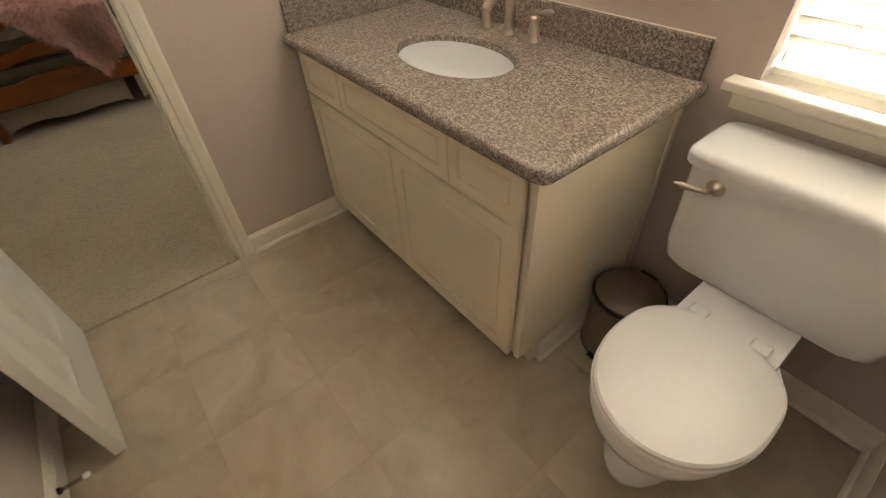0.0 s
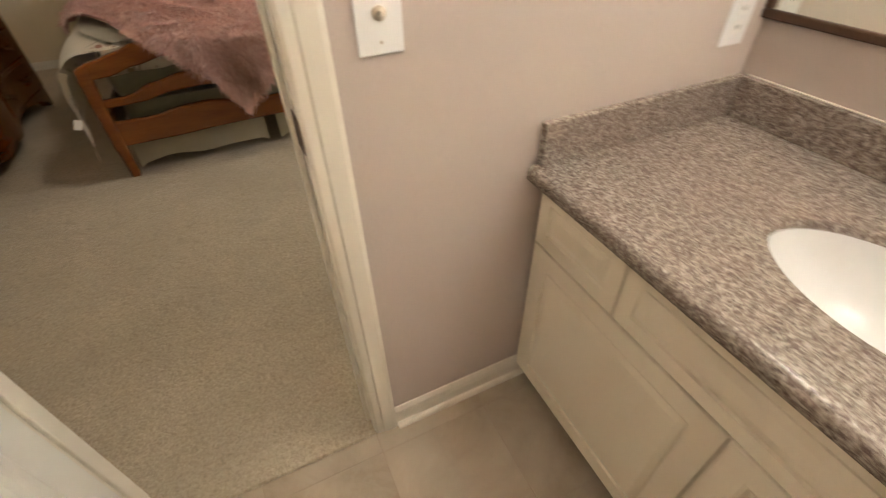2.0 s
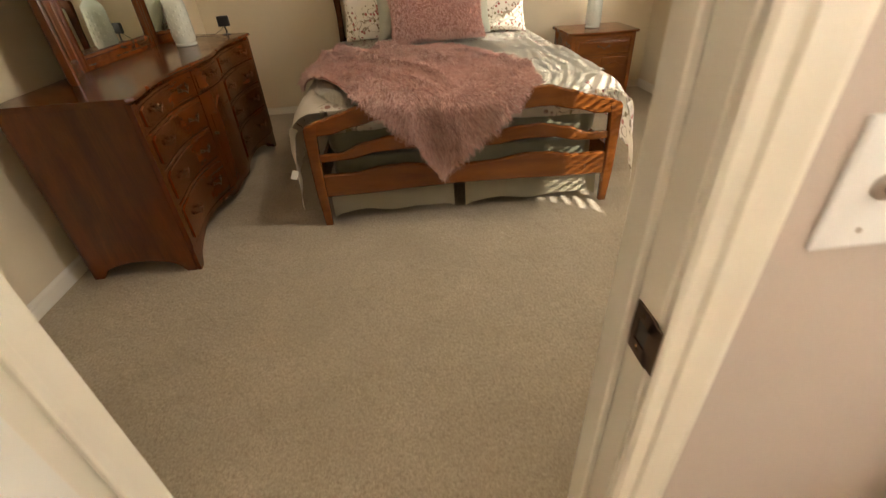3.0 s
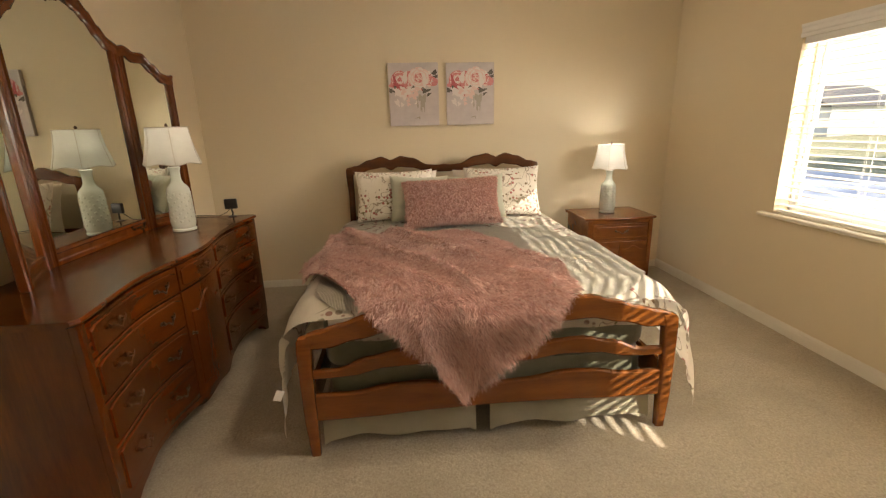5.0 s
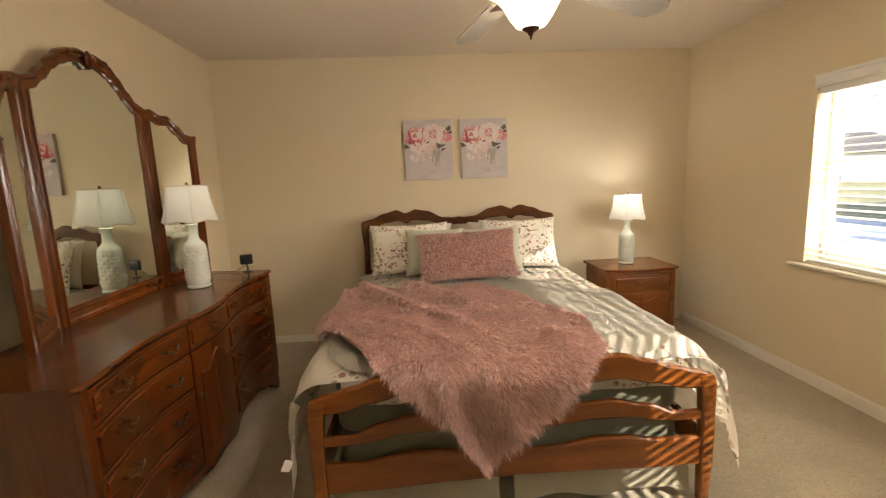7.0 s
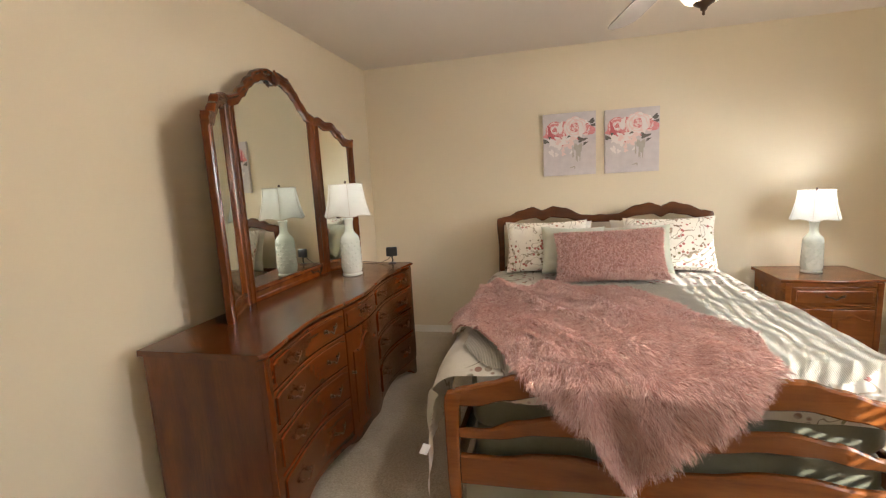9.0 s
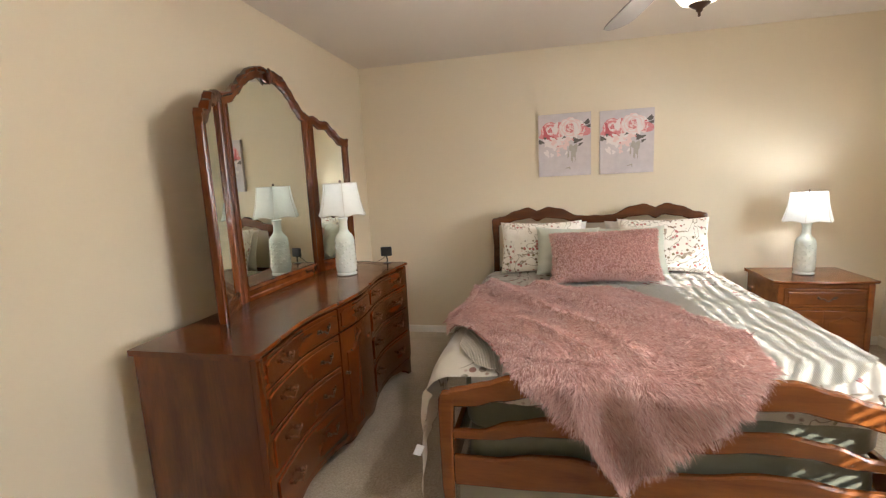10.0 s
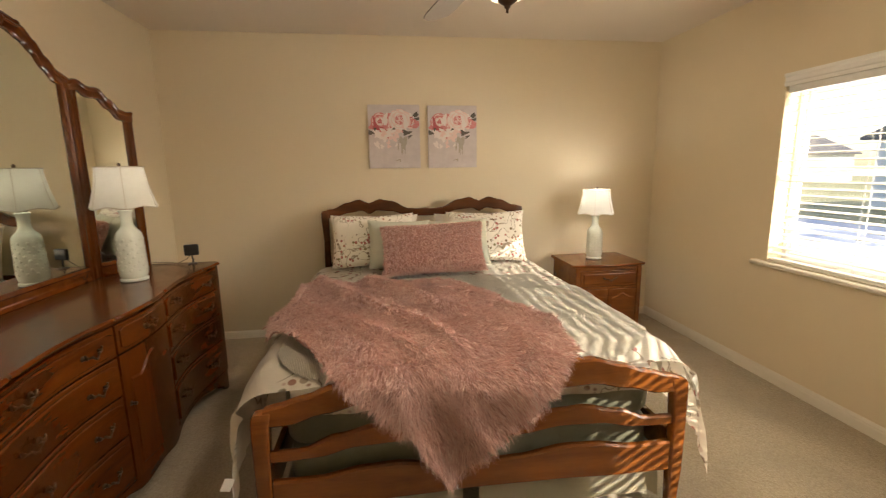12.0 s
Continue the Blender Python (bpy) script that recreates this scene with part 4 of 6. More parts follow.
def toilet():
    t = thing("toilet", (1.45, 2.15, 0), "white two-piece ceramic toilet with the lid closed", "toilet")
    ox = 1.45
    bm = bmesh.new()
    loft_sections(bm, [(1.172 - ox, 1.70 - ox, 0.112, 0.0, 0), (1.168 - ox, 1.70 - ox, 0.115, 0.02, 0), (1.20 - ox, 1.68 - ox, 0.10, 0.06, 0), (1.20 - ox, 1.66 - ox, 0.095, 0.14, 0), (1.15 - ox, 1.60 - ox, 0.115, 0.21, 0),
                       (1.09 - ox, 1.57 - ox, 0.155, 0.28, 0), (1.066 - ox, 1.56 - ox, 0.177, 0.335, 0), (1.060 - ox, 1.555 - ox, 0.183, 0.37, 0), (1.064 - ox, 1.553 - ox, 0.181, 0.388, 0), (1.075 - ox, 1.545 - ox, 0.172, 0.392, 0)], 48, 2.15)
    part("bowl", bm, M_CERAMIC, t, smooth=True)
    bm = bmesh.new()
    ring_loft(bm, [[(x, y * f, z) for x, y in rounded_rect(1.44 - ox, 1.69 - ox, -0.125, 0.125, 0.03)] for f, z in ((0.86, 0.26), (1.0, 0.34), (1.0, 0.40), (0.98, 0.405))])
    part("tank_shelf", bm, M_CERAMIC, t, smooth=True)
    for nm, z0, z1, g in (("seat", 0.394, 0.410, 0.0), ("lid", 0.4115, 0.430, -0.002)):
        bm = bmesh.new()
        rings = []
        for d, z in ((0.006, z0), (0.0, z0 + 0.004), (0.0, z1 - 0.007), (0.006, z1 - 0.001), (0.02, z1), (0.06, z1 + (0.003 if nm == "lid" else 0)), (0.16, z1 + (0.004 if nm == "lid" else 0))):
            r = []
            for k in range(56):
                a = 2 * math.pi * k / 56
                cx = 1.283 - ox
                x = math.cos(a)
                hx = 0.222 if x < 0 else 0.19
                q = 2.05 if x < 0 else 2.7
                px = cx + (hx + g - d) * math.copysign(abs(x) ** (2 / q), x)
                py = (0.187 + g - d) * math.copysign(abs(math.sin(a)) ** (2 / q), math.sin(a))
                r.append((px, py, z))
            rings.append(r)
        ring_loft(bm, rings)
        part(nm, bm, M_SEAT, t, smooth=True)
    for s in (-1, 1):
        part("hinge_cap", boxm(0.015, 0.055, s * 0.075 - 0.022, s * 0.075 + 0.022, 0.402, 0.424, 0.006, 3), M_SEAT, t, smooth=True)
    bm = bmesh.new()
    secs = []
    for z, in_x, in_y in ((0.400, 0.035, 0.060), (0.406, 0.018, 0.036), (0.428, 0.008, 0.014), (0.48, 0.002, 0.006), (0.60, 0.0, 0.004), (0.732, -0.004, -0.002)):
        secs.append([(x, y, z) for x, y in rounded_rect(1.588 - ox + in_x, 1.783 - ox - 0.002, -0.270 + in_y, 0.270 - in_y, 0.045, 7)])
    ring_loft(bm, secs)
    part("tank", bm, M_CERAMIC, t, smooth=True)
    bm = bmesh.new()
    secs = []
    for z, d in ((0.733, 0.006), (0.735, 0.001), (0.755, 0.0), (0.766, 0.003), (0.773, 0.011), (0.775, 0.025)):
        secs.append([(x, y, z) for x, y in rounded_rect(1.566 - ox + d, 1.787 - ox - d * 0.4, -0.282 + d, 0.282 - d, 0.04, 7)])
    ring_loft(bm, secs)
    part("tank_lid", bm, M_CERAMIC, t, smooth=True)
    lever = part("flush_lever", lathe(bmesh.new(), [(0.023, 0), (0.024, 0.003), (0.021, 0.007), (0.016, 0.010), (0.012, 0.016), (0.008, 0.02), (0.001, 0.022)], (0, 0, 0), 24), M_NICKEL, t, "brushed nickel flush lever", True)
    lever.matrix_local = Matrix.Translation((1.590 - ox, 0.188, 0.692)) @ Matrix.Rotation(radians(-90), 4, "Y")
    part("lever_arm", tube(bmesh.new(), [(0.128, 0.188, 0.692), (0.105, 0.196, 0.691), (0.098, 0.22, 0.690), (0.094, 0.25, 0.689), (0.092, 0.268, 0.688)], [0.006, 0.0065, 0.006, 0.008, 0.003], 10), M_NICKEL, t, "brushed nickel flush lever", True)
    for s in (-1, 1):
        part("bolt_cap", lathe(bmesh.new(), [(0.014, 0.0), (0.014, 0.008), (0.008, 0.016), (0.001, 0.018)], (-0.06, s * 0.125, 0.0), 14), M_SEAT, t, smooth=True)


def trash_can():
    t = thing("trash_can", (1.560, 2.432, 0), "small round smoked metal step trash can beside the vanity", "trash can")
    n = 28
    bm = bmesh.new()
    lathe(bm, [(0.094, 0.004), (0.098, 0.006), (0.0985, 0.02), (0.097, 0.022), (0.1, 0.24), (0.0985, 0.242)], seg=n, squash=(1.1, 1.1))
    part("body", bm, M_STEEL, t, smooth=True)
    part("rim", lathe(bmesh.new(), [(0.101, 0.2425), (0.1035, 0.245), (0.1035, 0.252), (0.100, 0.256), (0.097, 0.256)], seg=n, squash=(1.1, 1.1)), M_BLACK, t, "black plastic rim", True)
    part("lid", lathe(bmesh.new(), [(0.0965, 0.2565), (0.094, 0.261), (0.07, 0.268), (0.03, 0.272), (0.001, 0.273)], seg=n, squash=(1.1, 1.1)), M_STEEL, t, smooth=True)
    part("base_ring", lathe(bmesh.new(), [(0.1, 0.0), (0.1, 0.0035)], seg=n, squash=(1.1, 1.1)), M_BLACK, t)
    part("hinge", boxm(0.088, 0.112, -0.03, 0.03, 0.21, 0.262, 0.004), M_BLACK, t)
    part("pedal", boxm(-0.125, -0.1, -0.02, 0.02, 0.006, 0.014, 0.003), M_BLACK, t)


vanity()
countertop()
basin()
faucet()
sw = wall_plate("light_switch", (0.838, BY1, 1.188), "white wall plate with a rotary dimmer stub by the door", "light switch")
part("dimmer_post", lathe(bmesh.new(), [(0.011, 0), (0.011, 0.004), (0.004, 0.005), (0.004, 0.012), (0.001, 0.0125)], seg=14), M_NICKEL, sw, "bare metal dimmer post", True).matrix_local = Matrix.Translation((0, -0.0055, 0)) @ Matrix.Rotation(radians(90), 4, "X")
part("screw", lathe(bmesh.new(), [(0.003, 0), (0.002, 0.001)], seg=8), M_NICKEL, sw).matrix_local = Matrix.Translation((0, -0.0055, -0.042)) @ Matrix.Rotation(radians(90), 4, "X")
part("screw", lathe(bmesh.new(), [(0.003, 0), (0.002, 0.001)], seg=8), M_NICKEL, sw).matrix_local = Matrix.Translation((0, -0.0055, 0.042)) @ Matrix.Rotation(radians(90), 4, "X")
ou = wall_plate("wall_outlet", (1.693, BY1, 1.08), "white duplex wall outlet above the granite side splash", "wall outlet")
for s in (-1, 1):
    part("socket", boxm(-0.017, 0.017, -0.0075, -0.005, s * 0.02 - 0.014, s * 0.02 + 0.014, 0.001), M_VINYL, ou)
    for dx in (-0.006, 0.006):
        part("slot", boxm(dx - 0.001, dx + 0.001, -0.0078, -0.0072, s * 0.02 - 0.005, s * 0.02 + 0.005), M_BLACK, ou)
bath_mirror()
vanity_light()
toilet()
trash_can()

# ---- bedroom furniture ----
DY, DHALF = 6.45, 0.94


def front_x(y, out=0.0):
    s = (y - DY) / DHALF
    return -0.748 + 0.026 * math.cos(2 * math.pi * s / 1.06) + out


def bail_handle(parent, at, w=0.1, spin=0.0):
    """A cast bail pull: two posts and a drooping curled bail; its face looks along +x."""
    bm = bmesh.new()
    for s in (-1, 1):
        lathe(bm, [(0.012, 0), (0.010, 0.003), (0.006, 0.005), (0.005, 0.012), (0.008, 0.016), (0.006, 0.021), (0.001, 0.022)], (0, 0, 0), 10)
        for v in bm.verts[-70:]:
            v.co = Vector((v.co.z, v.co.x + s * w / 2, v.co.y))
    pts, rad = [], []
    for k in range(13):
        u = -1 + k / 6
        pts.append((0.016 + 0.010 * (1 - u * u), u * w * 0.5, -0.020 * (1 - u * u) - 0.006 * math.cos(u * math.pi * 2) + 0.006))
        rad.append(0.0042 + 0.0016 * math.cos(u * math.pi * 4))
    tube(bm, pts, rad, 7)
    for s in (-1, 1):
        tube(bm, [(0.016, s * w * 0.5, 0.0), (0.018, s * w * 0.56, 0.006), (0.017, s * w * 0.60, 0.014), (0.015, s * w * 0.565, 0.017)], [0.005, 0.004, 0.0035, 0.0015], 6)
    o = part("handle", bm, M_BRASS, parent, "aged brass bail handle", True)
    o.matrix_local = Matrix.Translation(at) @ Matrix.Rotation(spin, 4, "Z")
    return o


def dresser():
    t = thing("dresser", (-1.0, DY, 0), "long cherry-stained serpentine dresser with brass bail pulls", "dresser")
    ox, oy = -1.0, DY
    y0, y1, xb = DY - DHALF, DY + DHALF, -1.285
    H = 0.885
    # top
    bm = bmesh.new()
    ys = [y0 - 0.02 + (2 * DHALF + 0.04) * k / 72 for k in range(73)]

    def cusp(y):
        return -0.008 * (math.exp(-((y - 6.235) / 0.012) ** 2) + math.exp(-((y - 6.665) / 0.012) ** 2) + math.exp(-((y - 5.70) / 0.012) ** 2) + math.exp(-((y - 7.20) / 0.012) ** 2))
    rings = []
    for y in ys:
        e = min(1, min(y - ys[0], ys[-1] - y) / 0.03)
        rr = -0.022 * (1 - math.sqrt(max(0, 1 - (1 - e) ** 2)))
        f = front_x(y) + 0.024 + rr + cusp(y) - ox
        d = 0.004 * (1 - e) if e < 0.3 else 0
        rings.append([(xb - 0.005 - ox, y - oy, H + 0.003), (f - 0.018, y - oy, H + 0.003), (f - 0.010, y - oy, H + 0.009), (f - 0.002, y - oy, H + 0.011), (f, y - oy, H + 0.016), (f - 0.002, y - oy, H + 0.023), (f - 0.008, y - oy, H + 0.028), (xb - 0.005 - ox, y - oy, H + 0.028)])
    ring_loft(bm, rings)
    part("top", bm, M_WOOD, t)

    def strip(name, ya, yb, z0f, z1f, x_in, x_out, n=14, bev=0.0, mt=M_WOOD, par=t):
        """Curved board along the front between two heights (functions of y)."""
        bm = bmesh.new()
        rings = []
        for k in range(n + 1):
            y = ya + (yb - ya) * k / n
            a, b = front_x(y, x_in) - ox, front_x(y, x_out) - ox
            z0, z1 = z0f(y), z1f(y)
            rings.append([(a, y - oy, z0), (b - bev, y - oy, z0), (b, y - oy, z0 + bev), (b, y - oy, z1 - bev), (b - bev, y - oy, z1), (a, y - oy, z1)] if bev else [(a, y - oy, z0), (b, y - oy, z0), (b, y - oy, z1), (a, y - oy, z1)])
        ring_loft(bm, rings)
        return part(name, bm, mt, par)

    def apron(y):
        s = abs(y - DY) / DHALF
        return interp(s, [(0.0, 0.10), (0.18, 0.075), (0.30, 0.105), (0.62, 0.11), (0.80, 0.085), (0.90, 0.06), (0.96, 0.0), (1.0, 0.0)])
    # carcass front, apron, side panels
    strip("front_frame", y0 + 0.002, y1 - 0.002, lambda y: 0.105, lambda y: H + 0.001, -0.045, -0.022, 60)
    strip("apron", y0 + 0.001, y1 - 0.001, apron, lambda y: 0.135, -0.021, -0.002, 80)
    for ya, yb in ((y0 + 0.001, y0 + 0.045), (y1 - 0.045, y1 - 0.001)):
        strip("corner_stile", ya, yb, lambda y: 0.1355, lambda y: H, -0.021, 0.004, 5, 0.006, M_WOOD_UP)
    for s, ya in ((-1, y0), (1, y1)):
        bm = bmesh.new()
        xf = front_x(ya) - 0.024 - ox
        x_b = xb - ox
        L = xf - x_b
        poly = [(x_b, H + 0.002), (x_b, 0.0), (x_b + 0.05, 0.0)]
        for k in range(1, 12):
            u = k / 12
            poly.append((x_b + 0.05 + (L - 0.10) * u, 0.012 + 0.075 * math.sin(math.pi * min(1, max(0, (u - 0.02) / 0.96))) ** 0.45))
        poly += [(xf - 0.05, 0.0), (xf, 0.0), (xf, H + 0.002)]
        prism(bm, poly, "y", ya - oy, ya - s * 0.02 - oy)
        part("side_panel", bm, M_WOOD_UP, t)
    part("back_panel", boxm(xb + 0.001 - ox, xb + 0.012 - ox, -DHALF + 0.021, DHALF - 0.021, 0.08, H, 0), M_WOOD, t)
    part("bottom_panel", boxm(xb + 0.013 - ox, front_x(DY) - 0.07 - ox, -DHALF + 0.021, DHALF - 0.021, 0.11, 0.125, 0), M_WOOD, t)

    def drawer(ya, yb, z0, z1, pulls, name="drawer"):
        bm = bmesh.new()
        n = 18
        for lvl, (a, b, m) in enumerate(((-0.0215, 0.004, 0.0), (0.0035, 0.012, 0.016))):
            rings = []
            for k in range(n + 1):
                y = ya + m + (yb - ya - 2 * m) * k / n
                e = min(k, n - k) / n
                notch = 0.012 * math.exp(-(e / 0.035) ** 2) if lvl else 0
                p, q = front_x(y, a) - ox, front_x(y, b) - ox
                zz0, zz1 = z0 + m + notch, z1 - m - notch
                bv = 0.004
                rings.append([(p, y - oy, zz0), (q - bv, y - oy, zz0), (q, y - oy, zz0 + bv), (q, y - oy, zz1 - bv), (q - bv, y - oy, zz1), (p, y - oy, zz1)])
            ring_loft(bm, rings)
        d = part(name, bm, M_WOOD, t)
        for py in pulls:
            h_ = bail_handle(d, (front_x(py, 0.012) - ox, py - oy, (z0 + z1) / 2 + 0.005), 0.085)
        return d
    rows = [(0.738, 0.872), (0.560, 0.731), (0.373, 0.553), (0.142, 0.366)]
    for z0, z1 in rows:
        drawer(5.553, 6.225, z0, z1, (5.72, 6.085))
        drawer(6.675, 7.347, z0, z1, (6.82, 7.20))
    drawer(6.237, 6.663, 0.742, 0.872, (DY,))
    # cathedral door
    bm = bmesh.new()
    n = 18
    rings = []
    for k in range(n + 1):
        y = 6.237 + 0.426 * k / n
        p, q = front_x(y, -0.0215) - ox, front_x(y, 0.004) - ox
        rings.append([(p, y - oy, 0.142), (q, y - oy, 0.142), (q, y - oy, 0.735), (p, y - oy, 0.735)])
    ring_loft(bm, rings)
    rings = []
    for k in range(n + 1):
        y = 6.285 + 0.33 * k / n
        u = (y - DY) / 0.165
        top = 0.615 + 0.07 * math.exp(-(u / 0.42) ** 2) - 0.015 * math.exp(-((abs(u) - 0.62) / 0.12) ** 2)
        p, q = front_x(y, 0.0035) - ox, front_x(y, 0.011) - ox
        rings.append([(p, y - oy, 0.185), (q, y - oy, 0.195), (q, y - oy, top - 0.01), (p, y - oy, top)])
    ring_loft(bm, rings)
    d = part("door", bm, M_WOOD_UP, t)
    part("knob", lathe(bmesh.new(), [(0.011, 0), (0.009, 0.003), (0.004, 0.006), (0.005, 0.013), (0.009, 0.017), (0.008, 0.023), (0.001, 0.026)], seg=12), M_BRASS, d, "aged brass knob", True).matrix_local = Matrix.Translation((front_x(6.265, 0.004) - ox, 6.265 - oy, 0.50)) @ Matrix.Rotation(radians(90), 4, "Y")


def arch_center(u):
    """Height over the base for the middle mirror's crest, u from -1 to 1."""
    a = abs(u)
    return interp(a, [(0.0, 0.205), (0.12, 0.212), (0.26, 0.200), (0.38, 0.180), (0.52, 0.135), (0.68, 0.07), (0.84, 0.018), (1.0, 0.0)])


def arch_wing(u):
    """From the hinge (0) to the outer end (1)."""
    return interp(u, [(0.0, 0.0), (0.14, 0.01), (0.32, -0.02), (0.45, -0.018), (0.62, -0.07), (0.80, -0.125), (0.92, -0.135), (1.0, -0.13)])


def mirror_panel(parent, name, w, z0, zt, crest, m, carve=True):
    """A framed mirror w wide along local x (0..w), face along local -y... the frame's crest follows crest(x/w)."""
    p = new(name)
    p.parent = parent
    p.matrix_local = m
    st, th = 0.048, 0.030
    n = 40

    def top(x):
        return zt + crest(x / w)
    for a, b in ((0, st), (w - st, w)):
        bm = bmesh.new()
        prof = [(a, th), (a, 0.004), (a + 0.005, -0.003), (a + 0.012, -0.003), (a + 0.014, 0.005), (a + 0.018, 0.008), (a + 0.024, 0.002), (b - 0.024, 0.002), (b - 0.018, 0.008), (b - 0.014, 0.005), (b - 0.012, -0.003), (b - 0.005, -0.003), (b, 0.004), (b, th)]
        ring_loft(bm, [[(x, y, z0 if k == 0 else top(x) - 0.055) for x, y in prof] for k in (0, 1)])
        part("stile", bm, M_WOOD_UP, p)
    bm = bmesh.new()
    ring_loft(bm, [[(x, y, z) for y, z in ((th, z0), (0.0, z0), (0.0, z0 + 0.02), (0.006, z0 + 0.026), (0.006, z0 + 0.055), (0.0, z0 + 0.06), (0.004, z0 + 0.075), (0.012, z0 + 0.08), (th, z0 + 0.08))] for x in (st + 0.0005, w - st - 0.0005)])
    part("bottom_rail", bm, M_WOOD, p)
    bm = bmesh.new()
    rings = []
    for k in range(n + 1):
        x = w * k / n
        zt_, h_ = top(x), 0.064 + (0.022 * math.exp(-((x / w - 0.5) / 0.07) ** 2) + 0.008 * math.exp(-((abs(x / w - 0.5) - 0.17) / 0.05) ** 2)) * carve
        rings.append([(x, th, zt_), (x, 0.002, zt_), (x, -0.008, zt_ - 0.006), (x, -0.010, zt_ - 0.016), (x, -0.002, zt_ - 0.026), (x, -0.004, zt_ - h_ + 0.012), (x, 0.0, zt_ - h_ + 0.002), (x, 0.008, zt_ - h_), (x, th, zt_ - h_)])
    ring_loft(bm, rings)
    part("crest_rail", bm, M_WOOD, p, smooth=True)
    bm = bmesh.new()
    vs = []
    cols = []
    for k in range(n + 1):
        x = st - 0.004 + (w - 2 * st + 0.008) * k / n
        cols.append((bm.verts.new((x, 0.014, z0 + 0.076)), bm.verts.new((x, 0.014, top(x) - 0.050))))
    for a, b in zip(cols, cols[1:]):
        bm.faces.new((a[0], b[0], b[1], a[1]))
    r = bmesh.ops.extrude_face_region(bm, geom=bm.faces[:])
    for v in r["geom"]:
        if isinstance(v, bmesh.types.BMVert):
            v.co.y += 0.004
    part("mirror_glass", bm, M_MIRROR, p, "silvered mirror glass")
    bm = bmesh.new()
    cols = []
    for k in range(n + 1):
        x = 0.012 + (w - 0.024) * k / n
        cols.append((bm.verts.new((x, th + 0.001, z0 + 0.01)), bm.verts.new((x, th + 0.001, top(x) - 0.012))))
    for a, b in zip(cols, cols[1:]):
        bm.faces.new((a[0], b[0], b[1], a[1]))
    r = bmesh.ops.extrude_face_region(bm, geom=bm.faces[:])
    for v in r["geom"]:
        if isinstance(v, bmesh.types.BMVert):
            v.co.y += 0.006
    part("backing", bm, M_WOOD_HEAD, p)
    if carve:
        bm = bmesh.new()
        zc = top(w / 2)
        for s in (-1, 1):
            for a, r0 in ((0.0, 0.034), (0.5, 0.030), (1.0, 0.024)):
                tube(bm, [(w / 2 + s * (0.004 + 0.3 * r0 * math.sin(a)), -0.012, zc - 0.008), (w / 2 + s * (0.006 + 1.2 * r0 * math.sin(a)), -0.022, zc - 0.034), (w / 2 + s * (0.004 + 1.3 * r0 * math.sin(a)), -0.018, zc - 0.045 - r0 * math.cos(a))], [0.005, 0.010, 0.004], 8)
            scroll = []
            for k in range(22):
                u = k / 21
                turn = 5.6 * max(0.0, u - 0.45)
                base = w / 2 + s * (0.05 + 0.11 * min(u, 0.6))
                scroll.append((base + s * 0.012 * math.sin(turn), -0.013 - 0.005 * math.sin(u * 3), top(base) - 0.040 - 0.012 * math.cos(turn) + 0.012))
            tube(bm, scroll, [0.0085 - 0.004 * abs(k / 21 - 0.4) for k in range(22)], 8)
        tube(bm, [(w / 2, -0.010, zc + 0.004), (w / 2, -0.020, zc - 0.03), (w / 2, -0.020, zc - 0.062), (w / 2, -0.008, zc - 0.088)], [0.006, 0.013, 0.012, 0.004], 8)
        part("carved_crest", bm, M_WOOD, p, smooth=True)
    return p


def dresser_mirror():
    y0, y1, x = 6.165, 7.015, -1.262
    t = thing("dresser_mirror", (x, (y0 + y1) / 2, 0.9145), "cherry-framed trifold dresser mirror with an arched crest and angled wings", "mirror")
    W = y1 - y0
    # local x runs along world +y, local -y faces world +x
    face = Matrix.Rotation(radians(90), 4, "Z")
    mirror_panel(t, "centre_mirror", W, 0.0, 1.115, lambda u: arch_center(2 * u - 1), Matrix.Translation((0.012, -W / 2, 0)) @ Matrix.Rotation(radians(-0.5), 4, "Z") @ face)
    ang = radians(22)
    mirror_panel(t, "wing_mirror", 0.365, 0.0, 1.105, arch_wing, Matrix.Translation((0.012, W / 2 + 0.003, 0)) @ Matrix.Rotation(-ang, 4, "Z") @ face, False)
    ang2 = radians(25)
    c = Matrix.Translation((0.012, -W / 2 - 0.003, 0)) @ Matrix.Rotation(ang2, 4, "Z") @ face @ Matrix.Translation((-0.365, 0, 0))
    mirror_panel(t, "wing_mirror", 0.365, 0.0, 1.105, lambda u: arch_wing(1 - u), c, False)
    bm = bmesh.new()
    box(bm, -0.035, -0.022, -0.3, -0.24, -0.35, 0.6)
    box(bm, -0.035, -0.022, 0.24, 0.3, -0.35, 0.6)
    part("support_batten", bm, M_WOOD_HEAD, t)


